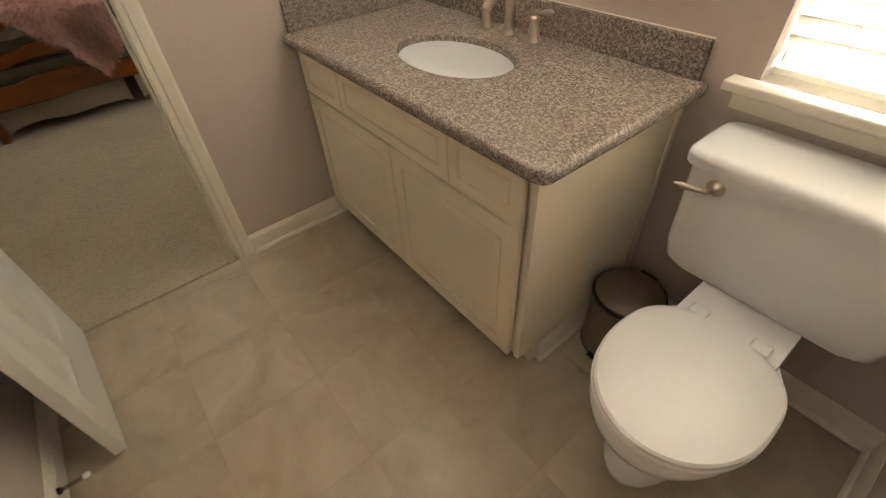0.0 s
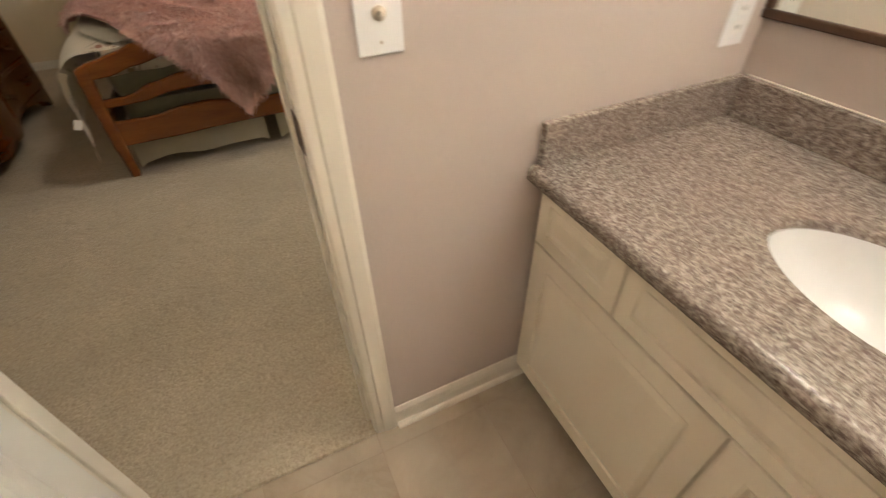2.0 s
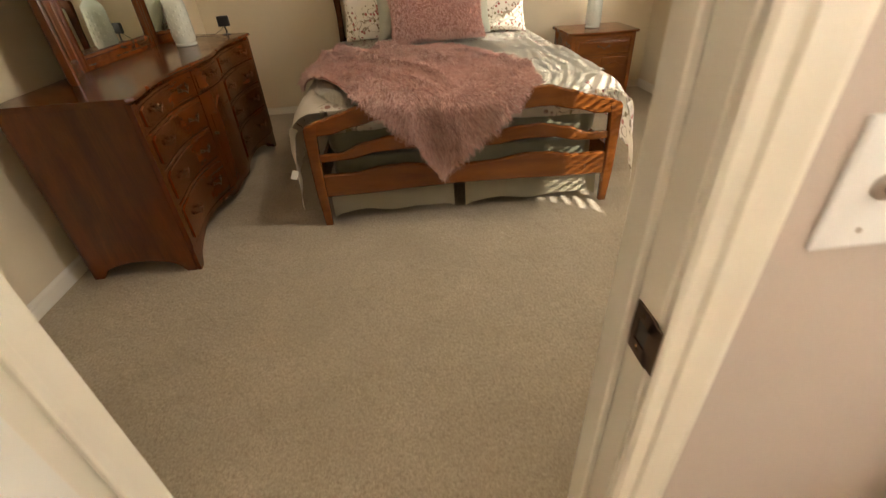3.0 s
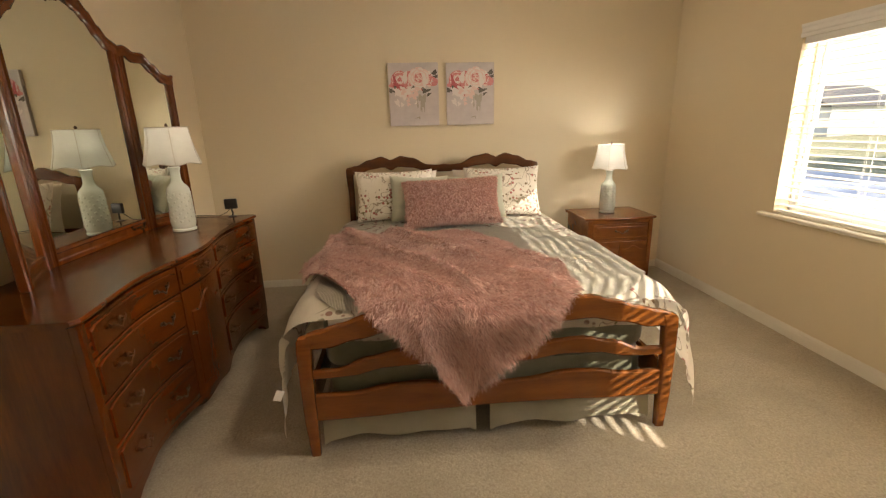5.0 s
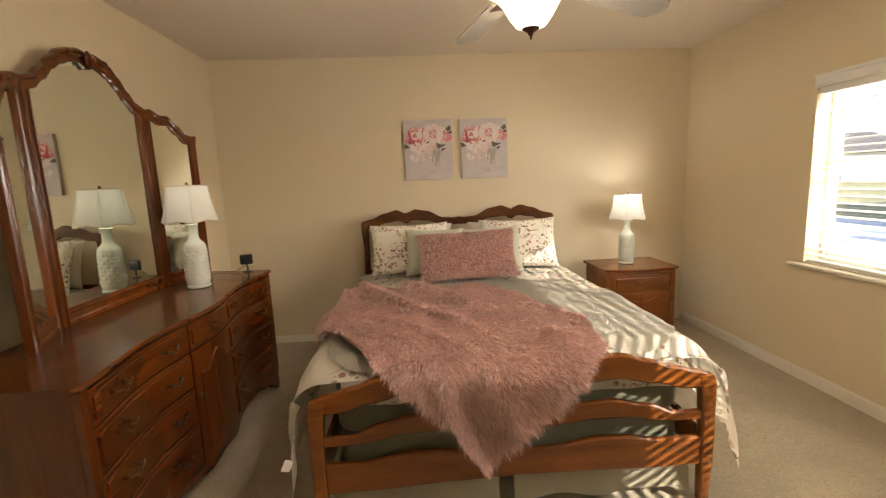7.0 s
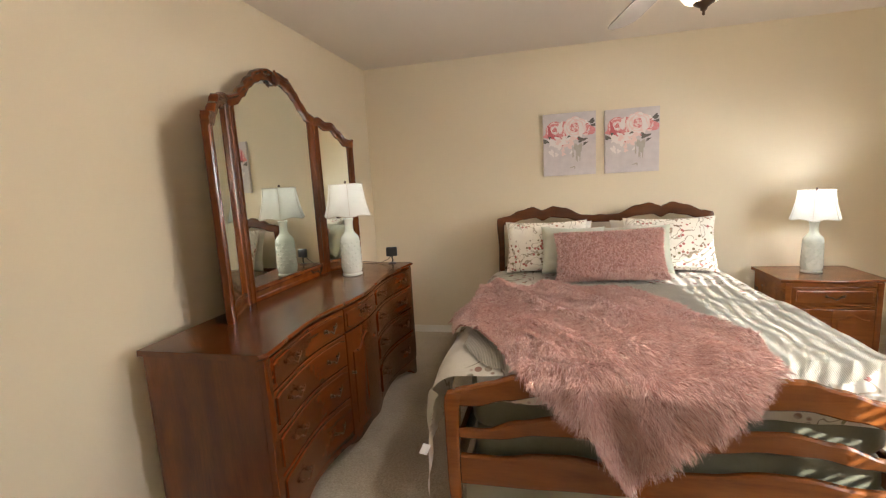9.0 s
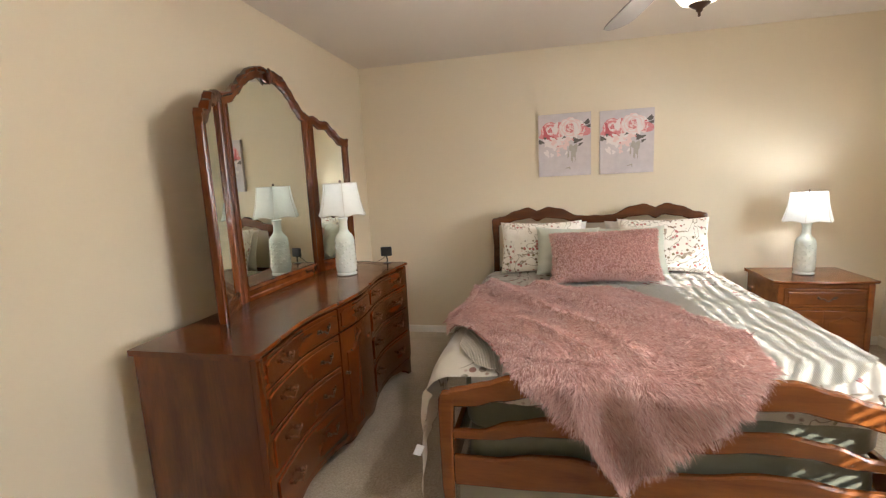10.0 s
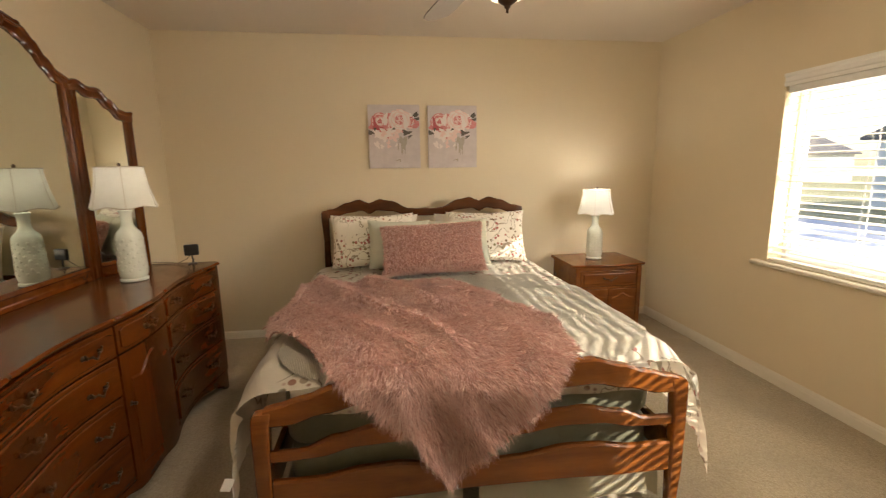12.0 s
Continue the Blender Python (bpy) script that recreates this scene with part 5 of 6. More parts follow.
def table_lamp(at, label):
    t = thing("table_lamp", at, label, "table lamp", "celadon table lamps")
    prof = [(0.064, 0.0), (0.070, 0.004), (0.070, 0.014), (0.062, 0.02), (0.067, 0.03), (0.071, 0.048), (0.071, 0.07), (0.066, 0.24), (0.064, 0.262), (0.056, 0.278), (0.037, 0.299), (0.030, 0.316), (0.028, 0.345), (0.029, 0.376), (0.034, 0.388), (0.036, 0.395), (0.031, 0.400), (0.001, 0.401)]
    bm = bmesh.new()
    lathe(bm, prof, seg=40)
    part("base", bm, M_CELADON, t, smooth=True)
    bm = bmesh.new()
    for row in range(8):
        for k in range(10):
            a = 2 * math.pi * (k + 0.5 * (row % 2)) / 10
            z = 0.068 + row * 0.024
            r = 0.0712 - (z - 0.07) * 0.030
            c = Vector((r * math.cos(a), r * math.sin(a), z))
            m = Matrix.Translation(c) @ Matrix.Rotation(a, 4, "Z")
            vs = bmesh.ops.create_uvsphere(bm, u_segments=8, v_segments=5, radius=1)["verts"]
            for v in vs:
                v.co = m @ Vector((v.co.x * 0.0028, v.co.y * 0.009, v.co.z * 0.0095))
    part("embossed_relief", bm, M_CELADON, t, smooth=True)
    part("neck_cap", lathe(bmesh.new(), [(0.024, 0.4015), (0.024, 0.407), (0.010, 0.409), (0.010, 0.43), (0.001, 0.431)], seg=16), M_BRONZE, t, smooth=True)
    n, z0, z1 = 36, 0.418, 0.632
    rings = []
    for k in range(9):
        u = k / 8
        r = 0.160 + (0.118 - 0.160) * (1 - (1 - u) ** 1.6)
        ring = []
        for j in range(n):
            a = 2 * math.pi * j / n
            facet = math.cos(math.pi / 6) / math.cos((a % (math.pi / 3)) - math.pi / 6)
            rr = r * (0.35 * facet / math.cos(math.pi / 6) * 0.93 + 0.65)
            ring.append((rr * math.cos(a), rr * math.sin(a), z0 + (z1 - z0) * u - 0.006 * math.cos(6 * a) * (1 - u)))
        rings.append(ring)
    bm = bmesh.new()
    ring_loft(bm, rings, caps=False)
    part("shade", bm, M_SHADE, t, "white fabric bell shade", True)
    for j in range(0, n, 6):
        part("shade_rib", tube(bmesh.new(), [Vector(r[j]) * 1.004 - Vector((0, 0, r[j][2] * 0.004)) for r in rings], 0.0018, 5), M_SEAM, t, "grey-beige shade piping")
    for r in (rings[0], rings[-1]):
        part("shade_hem", tube(bmesh.new(), r + [r[0]], 0.003, 5), M_SEAM, t, "grey-beige shade piping")
    bm = bmesh.new()
    tube(bm, [(0, 0, 0.42), (0.045, 0, 0.45), (0.05, 0, 0.55), (0, 0, 0.628)], 0.0018, 5)
    tube(bm, [(0, 0, 0.42), (-0.045, 0, 0.45), (-0.05, 0, 0.55), (0, 0, 0.628)], 0.0018, 5)
    for k in range(3):
        a = 2 * math.pi * k / 3
        tube(bm, [(0, 0, 0.622), (0.117 * math.cos(a), 0.117 * math.sin(a), 0.628)], 0.0015, 5)
    part("harp", bm, M_BRASS, t)
    part("finial", lathe(bmesh.new(), [(0.004, 0.626), (0.004, 0.634), (0.008, 0.638), (0.009, 0.646), (0.004, 0.654), (0.001, 0.656)], seg=12), M_BRONZE, t, smooth=True)
    b = part("bulb", lathe(bmesh.new(), [(0.012, 0.432), (0.013, 0.455), (0.028, 0.49), (0.03, 0.52), (0.022, 0.545), (0.001, 0.552)], seg=16), M_FROST, t, smooth=True)
    b.visible_shadow = False
    return t


def gadget():
    t = thing("security_camera", (-0.86, 7.36, 0.9145), "small black square security camera on a stand", "security camera")
    part("foot", lathe(bmesh.new(), [(0.03, 0), (0.03, 0.004), (0.012, 0.008), (0.001, 0.009)], seg=20), M_BLACK, t, smooth=True)
    part("stem", tube(bmesh.new(), [(0, 0, 0.006), (0.004, 0.004, 0.025), (0, 0, 0.045), (0, 0, 0.06)], 0.006, 8), M_BLACK, t, smooth=True)
    o = part("head", boxm(-0.043, 0.043, -0.014, 0.014, 0.055, 0.128, 0.008, 3), M_BLACK, t, smooth=True)
    o.matrix_local = Matrix.Rotation(radians(14), 4, "Z")
    part("cable", tube(bmesh.new(), [(-0.01, 0.01, 0.06), (-0.04, 0.02, 0.03), (-0.09, 0.0, 0.006), (-0.16, 0.03, 0.005), (-0.25, 0.05, 0.005), (-0.38, 0.06, 0.004)], 0.0025, 6), M_BLACK, t, smooth=True)


def nightstand():
    cx, y0, y1, H = 2.352, 7.80, 8.30, 0.648
    t = thing("nightstand", (cx, (y0 + y1) / 2, 0), "cherry-stained nightstand with a drawer over two carved doors", "nightstand")
    oy = (y0 + y1) / 2
    hw, f, bk = 0.305, y0 - oy, y1 - oy

    def fy(x, out=0.0):
        return f - 0.012 * math.cos(math.pi * x / hw) ** 3 * (1 if abs(x) < hw else 0) - out
    bm = bmesh.new()
    rings = []
    for k in range(33):
        x = -hw - 0.03 + (2 * hw + 0.06) * k / 32
        e = min(1, (min(k, 32 - k)) / 2)
        y = f - 0.030 - 0.014 * math.cos(math.pi * min(1, abs(x) / hw) * 1.0) + 0.014 * (1 - e)
        rings.append([(x, bk, H + 0.001), (x, y + 0.014, H + 0.001), (x, y + 0.004, H + 0.010), (x, y, H + 0.016), (x, y + 0.004, H + 0.025), (x, bk, H + 0.026)])
    ring_loft(bm, rings)
    part("top", bm, M_WOOD_BED, t)
    for s in (-1, 1):
        bm = bmesh.new()
        poly = [(bk, H), (bk, 0), (bk - 0.05, 0), (bk - 0.08, 0.06), (0, 0.09), (f + 0.08, 0.06), (f + 0.05, 0), (f + 0.012, 0), (f + 0.012, H)]
        ring_loft(bm, [[(s * hw, p, q) for p, q in poly], [(s * (hw - 0.018), p, q) for p, q in poly]])
        part("side_panel", bm, M_WOOD_BED, t)
    bm = bmesh.new()
    box(bm, -hw, -hw + 0.04, f - 0.006, f + 0.0115, 0.0, H, 0.004)
    box(bm, hw - 0.04, hw, f - 0.006, f + 0.0115, 0.0, H, 0.004)
    box(bm, -hw + 0.04, hw - 0.04, f + 0.002, f + 0.0115, H - 0.03, H)
    box(bm, -hw + 0.04, hw - 0.04, f + 0.002, f + 0.0115, 0.45, 0.47)
    box(bm, -hw + 0.04, hw - 0.04, f + 0.002, f + 0.0115, 0.07, 0.12)
    part("face_frame", bm, M_WOOD_BED, t)
    part("back_panel", boxm(-hw + 0.018, hw - 0.018, bk - 0.01, bk - 0.001, 0.07, H - 0.001, 0), M_WOOD_BED, t)
    part("bottom_panel", boxm(-hw + 0.018, hw - 0.018, f + 0.0125, bk - 0.0105, 0.10, 0.115, 0), M_WOOD_BED, t)
    bm = bmesh.new()
    box(bm, -hw + 0.045, hw - 0.045, f - 0.004, f + 0.012, 0.477, H - 0.035, 0.002)
    box(bm, -hw + 0.068, hw - 0.068, f - 0.020, f - 0.0035, 0.498, H - 0.056, 0.006, 3)
    d = part("drawer", bm, M_WOOD_BED, t)
    h_ = bail_handle(d, (0, f - 0.018, 0.55), 0.10, radians(-90))
    for s in (-1, 1):
        bm = bmesh.new()
        a, b = (0.002, hw - 0.043)
        x0, x1 = (a, b) if s > 0 else (-b, -a)
        box(bm, x0, x1, f - 0.006, f + 0.012, 0.123, 0.447, 0.003)
        rings = []
        for k in range(17):
            x = x0 + 0.032 + (x1 - x0 - 0.064) * k / 16
            u = (2 * k / 16 - 1)
            top = 0.375 + 0.035 * math.exp(-(u / 0.45) ** 2)
            rings.append([(x, f - 0.0055, 0.155), (x, f - 0.013, 0.163), (x, f - 0.013, top - 0.008), (x, f - 0.0055, top)])
        ring_loft(bm, rings)
        d = part("door", bm, M_WOOD_BED, t)
        o = part("knob", lathe(bmesh.new(), [(0.010, 0), (0.004, 0.005), (0.008, 0.016), (0.001, 0.022)], seg=10), M_BRASS, d, "aged brass knob", True)
        o.matrix_local = Matrix.Translation((s * 0.02, f - 0.006, 0.30)) @ Matrix.Rotation(radians(90), 4, "X")


# bed frame: outer left and right ends of the two boards
BXL, BXR, FY, HY = -0.112, 1.676, 5.88, 8.16


def rail(bm, pts_top, pts_bot, xa, xb, y, th, n=48, bev=0.008):
    rings = []
    for k in range(n + 1):
        x = xa + (xb - xa) * k / n
        t, b = interp(x, pts_top), interp(x, pts_bot)
        rings.append([(x, y - th / 2 + bev, b), (x, y + th / 2 - bev, b), (x, y + th / 2, b + bev), (x, y + th / 2, t - bev), (x, y + th / 2 - bev, t), (x, y - th / 2 + bev, t), (x, y - th / 2, t - bev), (x, y - th / 2, b + bev)])
    ring_loft(bm, rings)
    return bm


def sym(pts):
    c = (BXL + BXR) / 2
    return [(c - d, z) for d, z in pts[::-1]] + [(c + d, z) for d, z in pts if d > 0]


def bed():
    t = thing("bed", (0, 0, 0), "queen bed frame of warm brown wood with a wavy slatted footboard", "bed")
    hx = (BXR - BXL) / 2
    # footboard
    fb = new("footboard")
    fb.parent = t
    for s, x in ((-1, BXL), (1, BXR)):
        bm = bmesh.new()
        rings = []
        for z, a, w, d in ((0.0, 0.012, 0.045, 0.02), (0.10, 0.008, 0.05, 0.024), (0.19, 0.002, 0.058, 0.026), (0.40, 0.0, 0.06, 0.026), (0.56, 0.0, 0.07, 0.026), (0.60, 0.004, 0.075, 0.026), (0.617, 0.014, 0.07, 0.024), (0.622, 0.035, 0.045, 0.018)):
            xo, xi = x - s * a, x - s * (a + w)
            rings.append([(p, FY + q, z) for p, q in rounded_rect(min(xo, xi), max(xo, xi), -d, d, 0.010, 3)])
        ring_loft(bm, rings)
        part("post", bm, M_WOOD_BED, fb, smooth=True)
    x0, x1 = BXL + 0.062, BXR - 0.062
    top = sym([(0.0, 0.705), (0.13, 0.70), (0.30, 0.735), (0.46, 0.738), (0.58, 0.705), (0.70, 0.668), (0.80, 0.642), (hx, 0.618)])
    bot = sym([(0.0, 0.60), (0.25, 0.615), (0.46, 0.625), (0.62, 0.595), (0.76, 0.560), (hx, 0.555)])
    part("top_rail", rail(bmesh.new(), top, bot, x0 - 0.012, x1 + 0.012, FY, 0.044), M_WOOD_BED, fb, smooth=True)
    top = sym([(0.0, 0.50), (0.12, 0.49), (0.30, 0.525), (0.42, 0.53), (0.58, 0.50), (0.72, 0.452), (hx, 0.45)])
    bot = sym([(0.0, 0.42), (0.16, 0.425), (0.34, 0.445), (0.5, 0.44), (0.66, 0.41), (0.76, 0.405), (hx, 0.405)])
    part("middle_rail", rail(bmesh.new(), top, bot, x0 + 0.001, x1 - 0.001, FY, 0.030), M_WOOD_BED, fb, smooth=True)
    top = sym([(0.0, 0.325), (0.15, 0.33), (0.36, 0.357), (0.48, 0.352), (0.66, 0.325), (hx, 0.327)])
    bot = sym([(0.0, 0.205), (0.3, 0.20), (0.6, 0.188), (hx, 0.185)])
    part("lower_rail", rail(bmesh.new(), top, bot, x0 + 0.001, x1 - 0.001, FY, 0.034), M_WOOD_BED, fb, smooth=True)
    # headboard
    hb = new("headboard")
    hb.parent = t
    for s, x in ((-1, BXL), (1, BXR - 0.008)):
        bm = bmesh.new()
        rings = []
        for z, a, w, d in ((0.0, 0.0, 0.05, 0.022), (0.5, 0.0, 0.055, 0.022), (0.92, 0.012, 0.05, 0.022), (1.08, 0.0, 0.062, 0.024), (1.15, 0.0, 0.07, 0.024), (1.168, 0.008, 0.065, 0.022), (1.174, 0.03, 0.045, 0.016)):
            xo, xi = x - s * a, x - s * (a + w)
            rings.append([(p, HY + q, z) for p, q in rounded_rect(min(xo, xi), max(xo, xi), -d, d, 0.010, 3)])
        ring_loft(bm, rings)
        part("post", bm, M_WOOD_HEAD, hb, smooth=True)
    top = sym([(0.0, 1.178), (0.05, 1.172), (0.14, 1.178), (0.30, 1.245), (0.40, 1.262), (0.46, 1.240), (0.485, 1.225), (0.51, 1.240), (0.57, 1.262), (0.68, 1.235), (0.80, 1.185), (hx, 1.172)])
    bot = sym([(0.0, 1.11), (0.14, 1.11), (0.30, 1.155), (0.42, 1.165), (0.485, 1.135), (0.55, 1.165), (0.66, 1.15), (0.78, 1.115), (hx, 1.10)])
    part("top_rail", rail(bmesh.new(), top, bot, x0 - 0.012, x1 + 0.006, HY, 0.044, 72), M_WOOD_HEAD, hb, smooth=True)
    part("lower_panel", boxm(x0, x1, HY - 0.012, HY + 0.012, 0.25, 0.72, 0.003), M_WOOD_HEAD, hb)
    for x in (BXL + 0.03, BXR - 0.055):
        part("side_rail", boxm(x, x + 0.025, FY + 0.027, HY - 0.023, 0.22, 0.36, 0.004), M_WOOD_BED, t)


def soft_box(name, x0, x1, y0, y1, z0, z1, r, material, label, category, seed=0, amp=0.006):
    bm = bmesh.new()
    rings = []
    for d, z in ((r, z0), (r * 0.3, z0 + r * 0.3), (0, z0 + r), (-0.004, (z0 + z1) / 2), (0, z1 - r), (r * 0.3, z1 - r * 0.3), (r, z1)):
        rings.append([(x, y, z) for x, y in rounded_rect(x0 + d, x1 - d, y0 + d, y1 - d, 0.07, 6)])
    ring_loft(bm, rings)
    bmesh.ops.subdivide_edges(bm, edges=[e for e in bm.edges if e.calc_length() > 0.3], cuts=10, use_grid_fill=True)
    for v in bm.verts:
        v.co += Vector((noise.noise(v.co * 5 + Vector((seed, 0, 0))), noise.noise(v.co * 5 + Vector((0, seed, 9))), noise.noise(v.co * 4))) * amp
    ob = part(name, bm, material, smooth=True)
    return tagged(ob, label, category)


MX0, MX1 = -0.01, 1.575
CXB = (MX0 + MX1) / 2


def bed_surface(u, y, lift=0.0):
    """A point of the made bed's skin: u is the arc across from the middle line, y along the bed; it falls over both sides and behind the footboard."""
    flat, r, ang = 0.84, 0.14, radians(66)
    a = abs(u)
    s = 1 if u >= 0 else -1
    top = 0.715 + 0.012 * math.cos(a * 1.8) + 0.010 * noise.noise(Vector((u * 2.2, y * 2.2, 1.0)))
    wr = 0.010 * noise.noise(Vector((u * 5 + 3, y * 4, 5))) + 0.005 * noise.noise(Vector((u * 13, y * 11, 2)))
    if a <= flat:
        x, z, nx, nz = a, top, 0.0, 1.0
    elif a <= flat + r * ang:
        t = (a - flat) / r
        x, z, nx, nz = flat + r * math.sin(t), top - r * (1 - math.cos(t)), math.sin(t), math.cos(t)
    else:
        d = a - flat - r * ang
        fl = 1 - 0.5 * smoothstep(0.0, 0.6, d)
        x = flat + r * math.sin(ang) + d * math.cos(ang) * fl * (0.42 if u > 0 else 0.04)
        z = top - r * (1 - math.cos(ang)) - d * math.sin(ang) * (1 + 0.1 * smoothstep(0.0, 0.6, d))
        nx, nz = math.sin(ang), math.cos(ang)
        fold = smoothstep(0.0, 0.4, d)
        wr += 0.022 * fold * math.sin(y * 13 + s) + 0.012 * fold * noise.noise(Vector((0, y * 6, s * 3)))
    front = smoothstep(6.10, 5.93, y)
    z -= 0.045 * front
    k = lift + wr
    return Vector((CXB + s * (x + nx * k), y, z + nz * k))


def sheet(name, mask, u0, u1, y0, y1, nu, ny, lift, material, label, category, front_drop=0.0, thick=0.012, warp=None):
    """A cloth laid on the bed: grid in (u, y), kept where mask says, with thickness."""
    bm = bmesh.new()
    g = {}
    for i in range(nu + 1):
        for j in range(ny + 1):
            u, y = u0 + (u1 - u0) * i / nu, y0 + (y1 - y0) * j / ny
            if warp:
                u, y = warp(u, y)
            g[i, j] = (u, y)
    vs = {}

    def vert(i, j):
        if (i, j) not in vs:
            u, y = g[i, j]
            vs[i, j] = bm.verts.new(bed_surface(u, y, lift))
        return vs[i, j]
    for i in range(nu):
        for j in range(ny):
            cu, cy = (g[i, j][0] + g[i + 1, j + 1][0]) / 2, (g[i, j][1] + g[i + 1, j + 1][1]) / 2
            if mask(cu, cy):
                bm.faces.new((vert(i, j), vert(i + 1, j), vert(i + 1, j + 1), vert(i, j + 1)))
    if front_drop:
        row = [vs[i, 0] for i in range(nu + 1) if (i, 0) in vs and abs(g[i, 0][0]) < 0.76]
        prev = row
        for k in range(1, 6):
            cur = [bm.verts.new((p.co.x, p.co.y + 0.004 * math.sin(p.co.x * 30 + k) + (0.006 if k > 3 else 0), p.co.z - front_drop / 5)) for p in prev]
            for a in range(len(row) - 1):
                bm.faces.new((prev[a], cur[a], cur[a + 1], prev[a + 1]))
            prev = cur
    r = bmesh.ops.solidify(bm, geom=bm.faces[:], thickness=thick)
    ob = part(name, bm, material, smooth=True)
    return tagged(ob, label, category)


def fur(name, parent, pts, nrm, flow, count, length, seed, width=0.0022, tinsel=0.012, stand=(0.2, 0.7), stray=0.26):
    """Many thin curved hairs on triangle-sampled points; flow is the lay direction."""
    rng = np.random.default_rng(seed)
    pick = rng.integers(0, len(pts), count)
    p = pts[pick]
    nn = nrm[pick]
    q = p * 55.0
    clump = np.stack([np.sin(q[:, 0] + 1.7 * np.sin(q[:, 1] * 0.6)), np.sin(q[:, 1] * 1.1 + 1.3 * np.sin(q[:, 2] + q[:, 0] * 0.7)), np.sin(q[:, 2] * 1.2 + q[:, 0] * 0.5)], 1)
    fl = flow[pick] + rng.normal(0, stray, (count, 3)) + 0.10 * clump
    d = nn * rng.uniform(*stand, (count, 1)) + fl * 0.9
    d /= np.linalg.norm(d, axis=1, keepdims=True)
    side = np.cross(d, rng.normal(0, 1, (count, 3)))
    side /= np.linalg.norm(side, axis=1, keepdims=True)
    ln = rng.uniform(0.5, 1.15, (count, 1)) * length
    droop = np.array([0, 0, -1.0]) * ln * 0.22
    cut = int(count * (1 - tinsel))
    side[cut:] *= 1.7
    ln[cut:] *= 1.15
    a, b = p - side * width / 2 - nn * 0.002, p + side * width / 2 - nn * 0.002
    m1, m2 = p + d * ln * 0.6 - side * width * 0.35, p + d * ln * 0.6 + side * width * 0.35
    tip = p + d * ln + droop
    v = np.stack([a, b, m2, tip, m1], 1).reshape(-1, 3)
    idx = (np.arange(count) * 5)[:, None]
    f = idx + np.array([[0, 1, 2, 3, 4]])
    for nm, s0, s1, mt in ((name, 0, cut, M_FUR), ("tinsel_strand", cut, count, M_TINSEL)):
        me = bpy.data.meshes.new(nm)
        me.from_pydata(v[s0 * 5:s1 * 5].tolist(), [], (f[s0:s1] - s0 * 5).tolist())
        ob = link(nm, me, mt, parent)
        tagged(ob, "dusty pink long fur" if mt is M_FUR else "shiny rose tinsel strands", kind="stuff")


def sample(ob, n, seed, keep=None):
    """Points and normals spread over a mesh, in its own space."""
    me = ob.data
    me.calc_loop_triangles()
    co = np.empty(len(me.vertices) * 3)
    me.vertices.foreach_get("co", co)
    co = co.reshape(-1, 3)
    tri = np.empty(len(me.loop_triangles) * 3, dtype=np.int64)
    me.loop_triangles.foreach_get("vertices", tri)
    a, b, c = (co[tri.reshape(-1, 3)[:, k]] for k in range(3))
    nrm = np.cross(b - a, c - a)
    ar = np.linalg.norm(nrm, axis=1)
    nrm /= np.maximum(ar, 1e-12)[:, None]
    w = ar * (keep(nrm, (a + b + c) / 3) if keep else 1)
    rng = np.random.default_rng(seed)
    k = rng.choice(len(w), n, p=w / w.sum())
    u, v = rng.random((n, 1)), rng.random((n, 1))
    flip = (u + v) > 1
    u, v = np.where(flip, 1 - u, u), np.where(flip, 1 - v, v)
    return a[k] + u * (b[k] - a[k]) + v * (c[k] - a[k]), nrm[k]


def inside(poly, x, y):
    c = False
    for (xa, ya), (xb, yb) in zip(poly, poly[1:] + poly[:1]):
        if (ya > y) != (yb > y) and x < (xb - xa) * (y - ya) / (yb - ya) + xa:
            c = not c
    return c


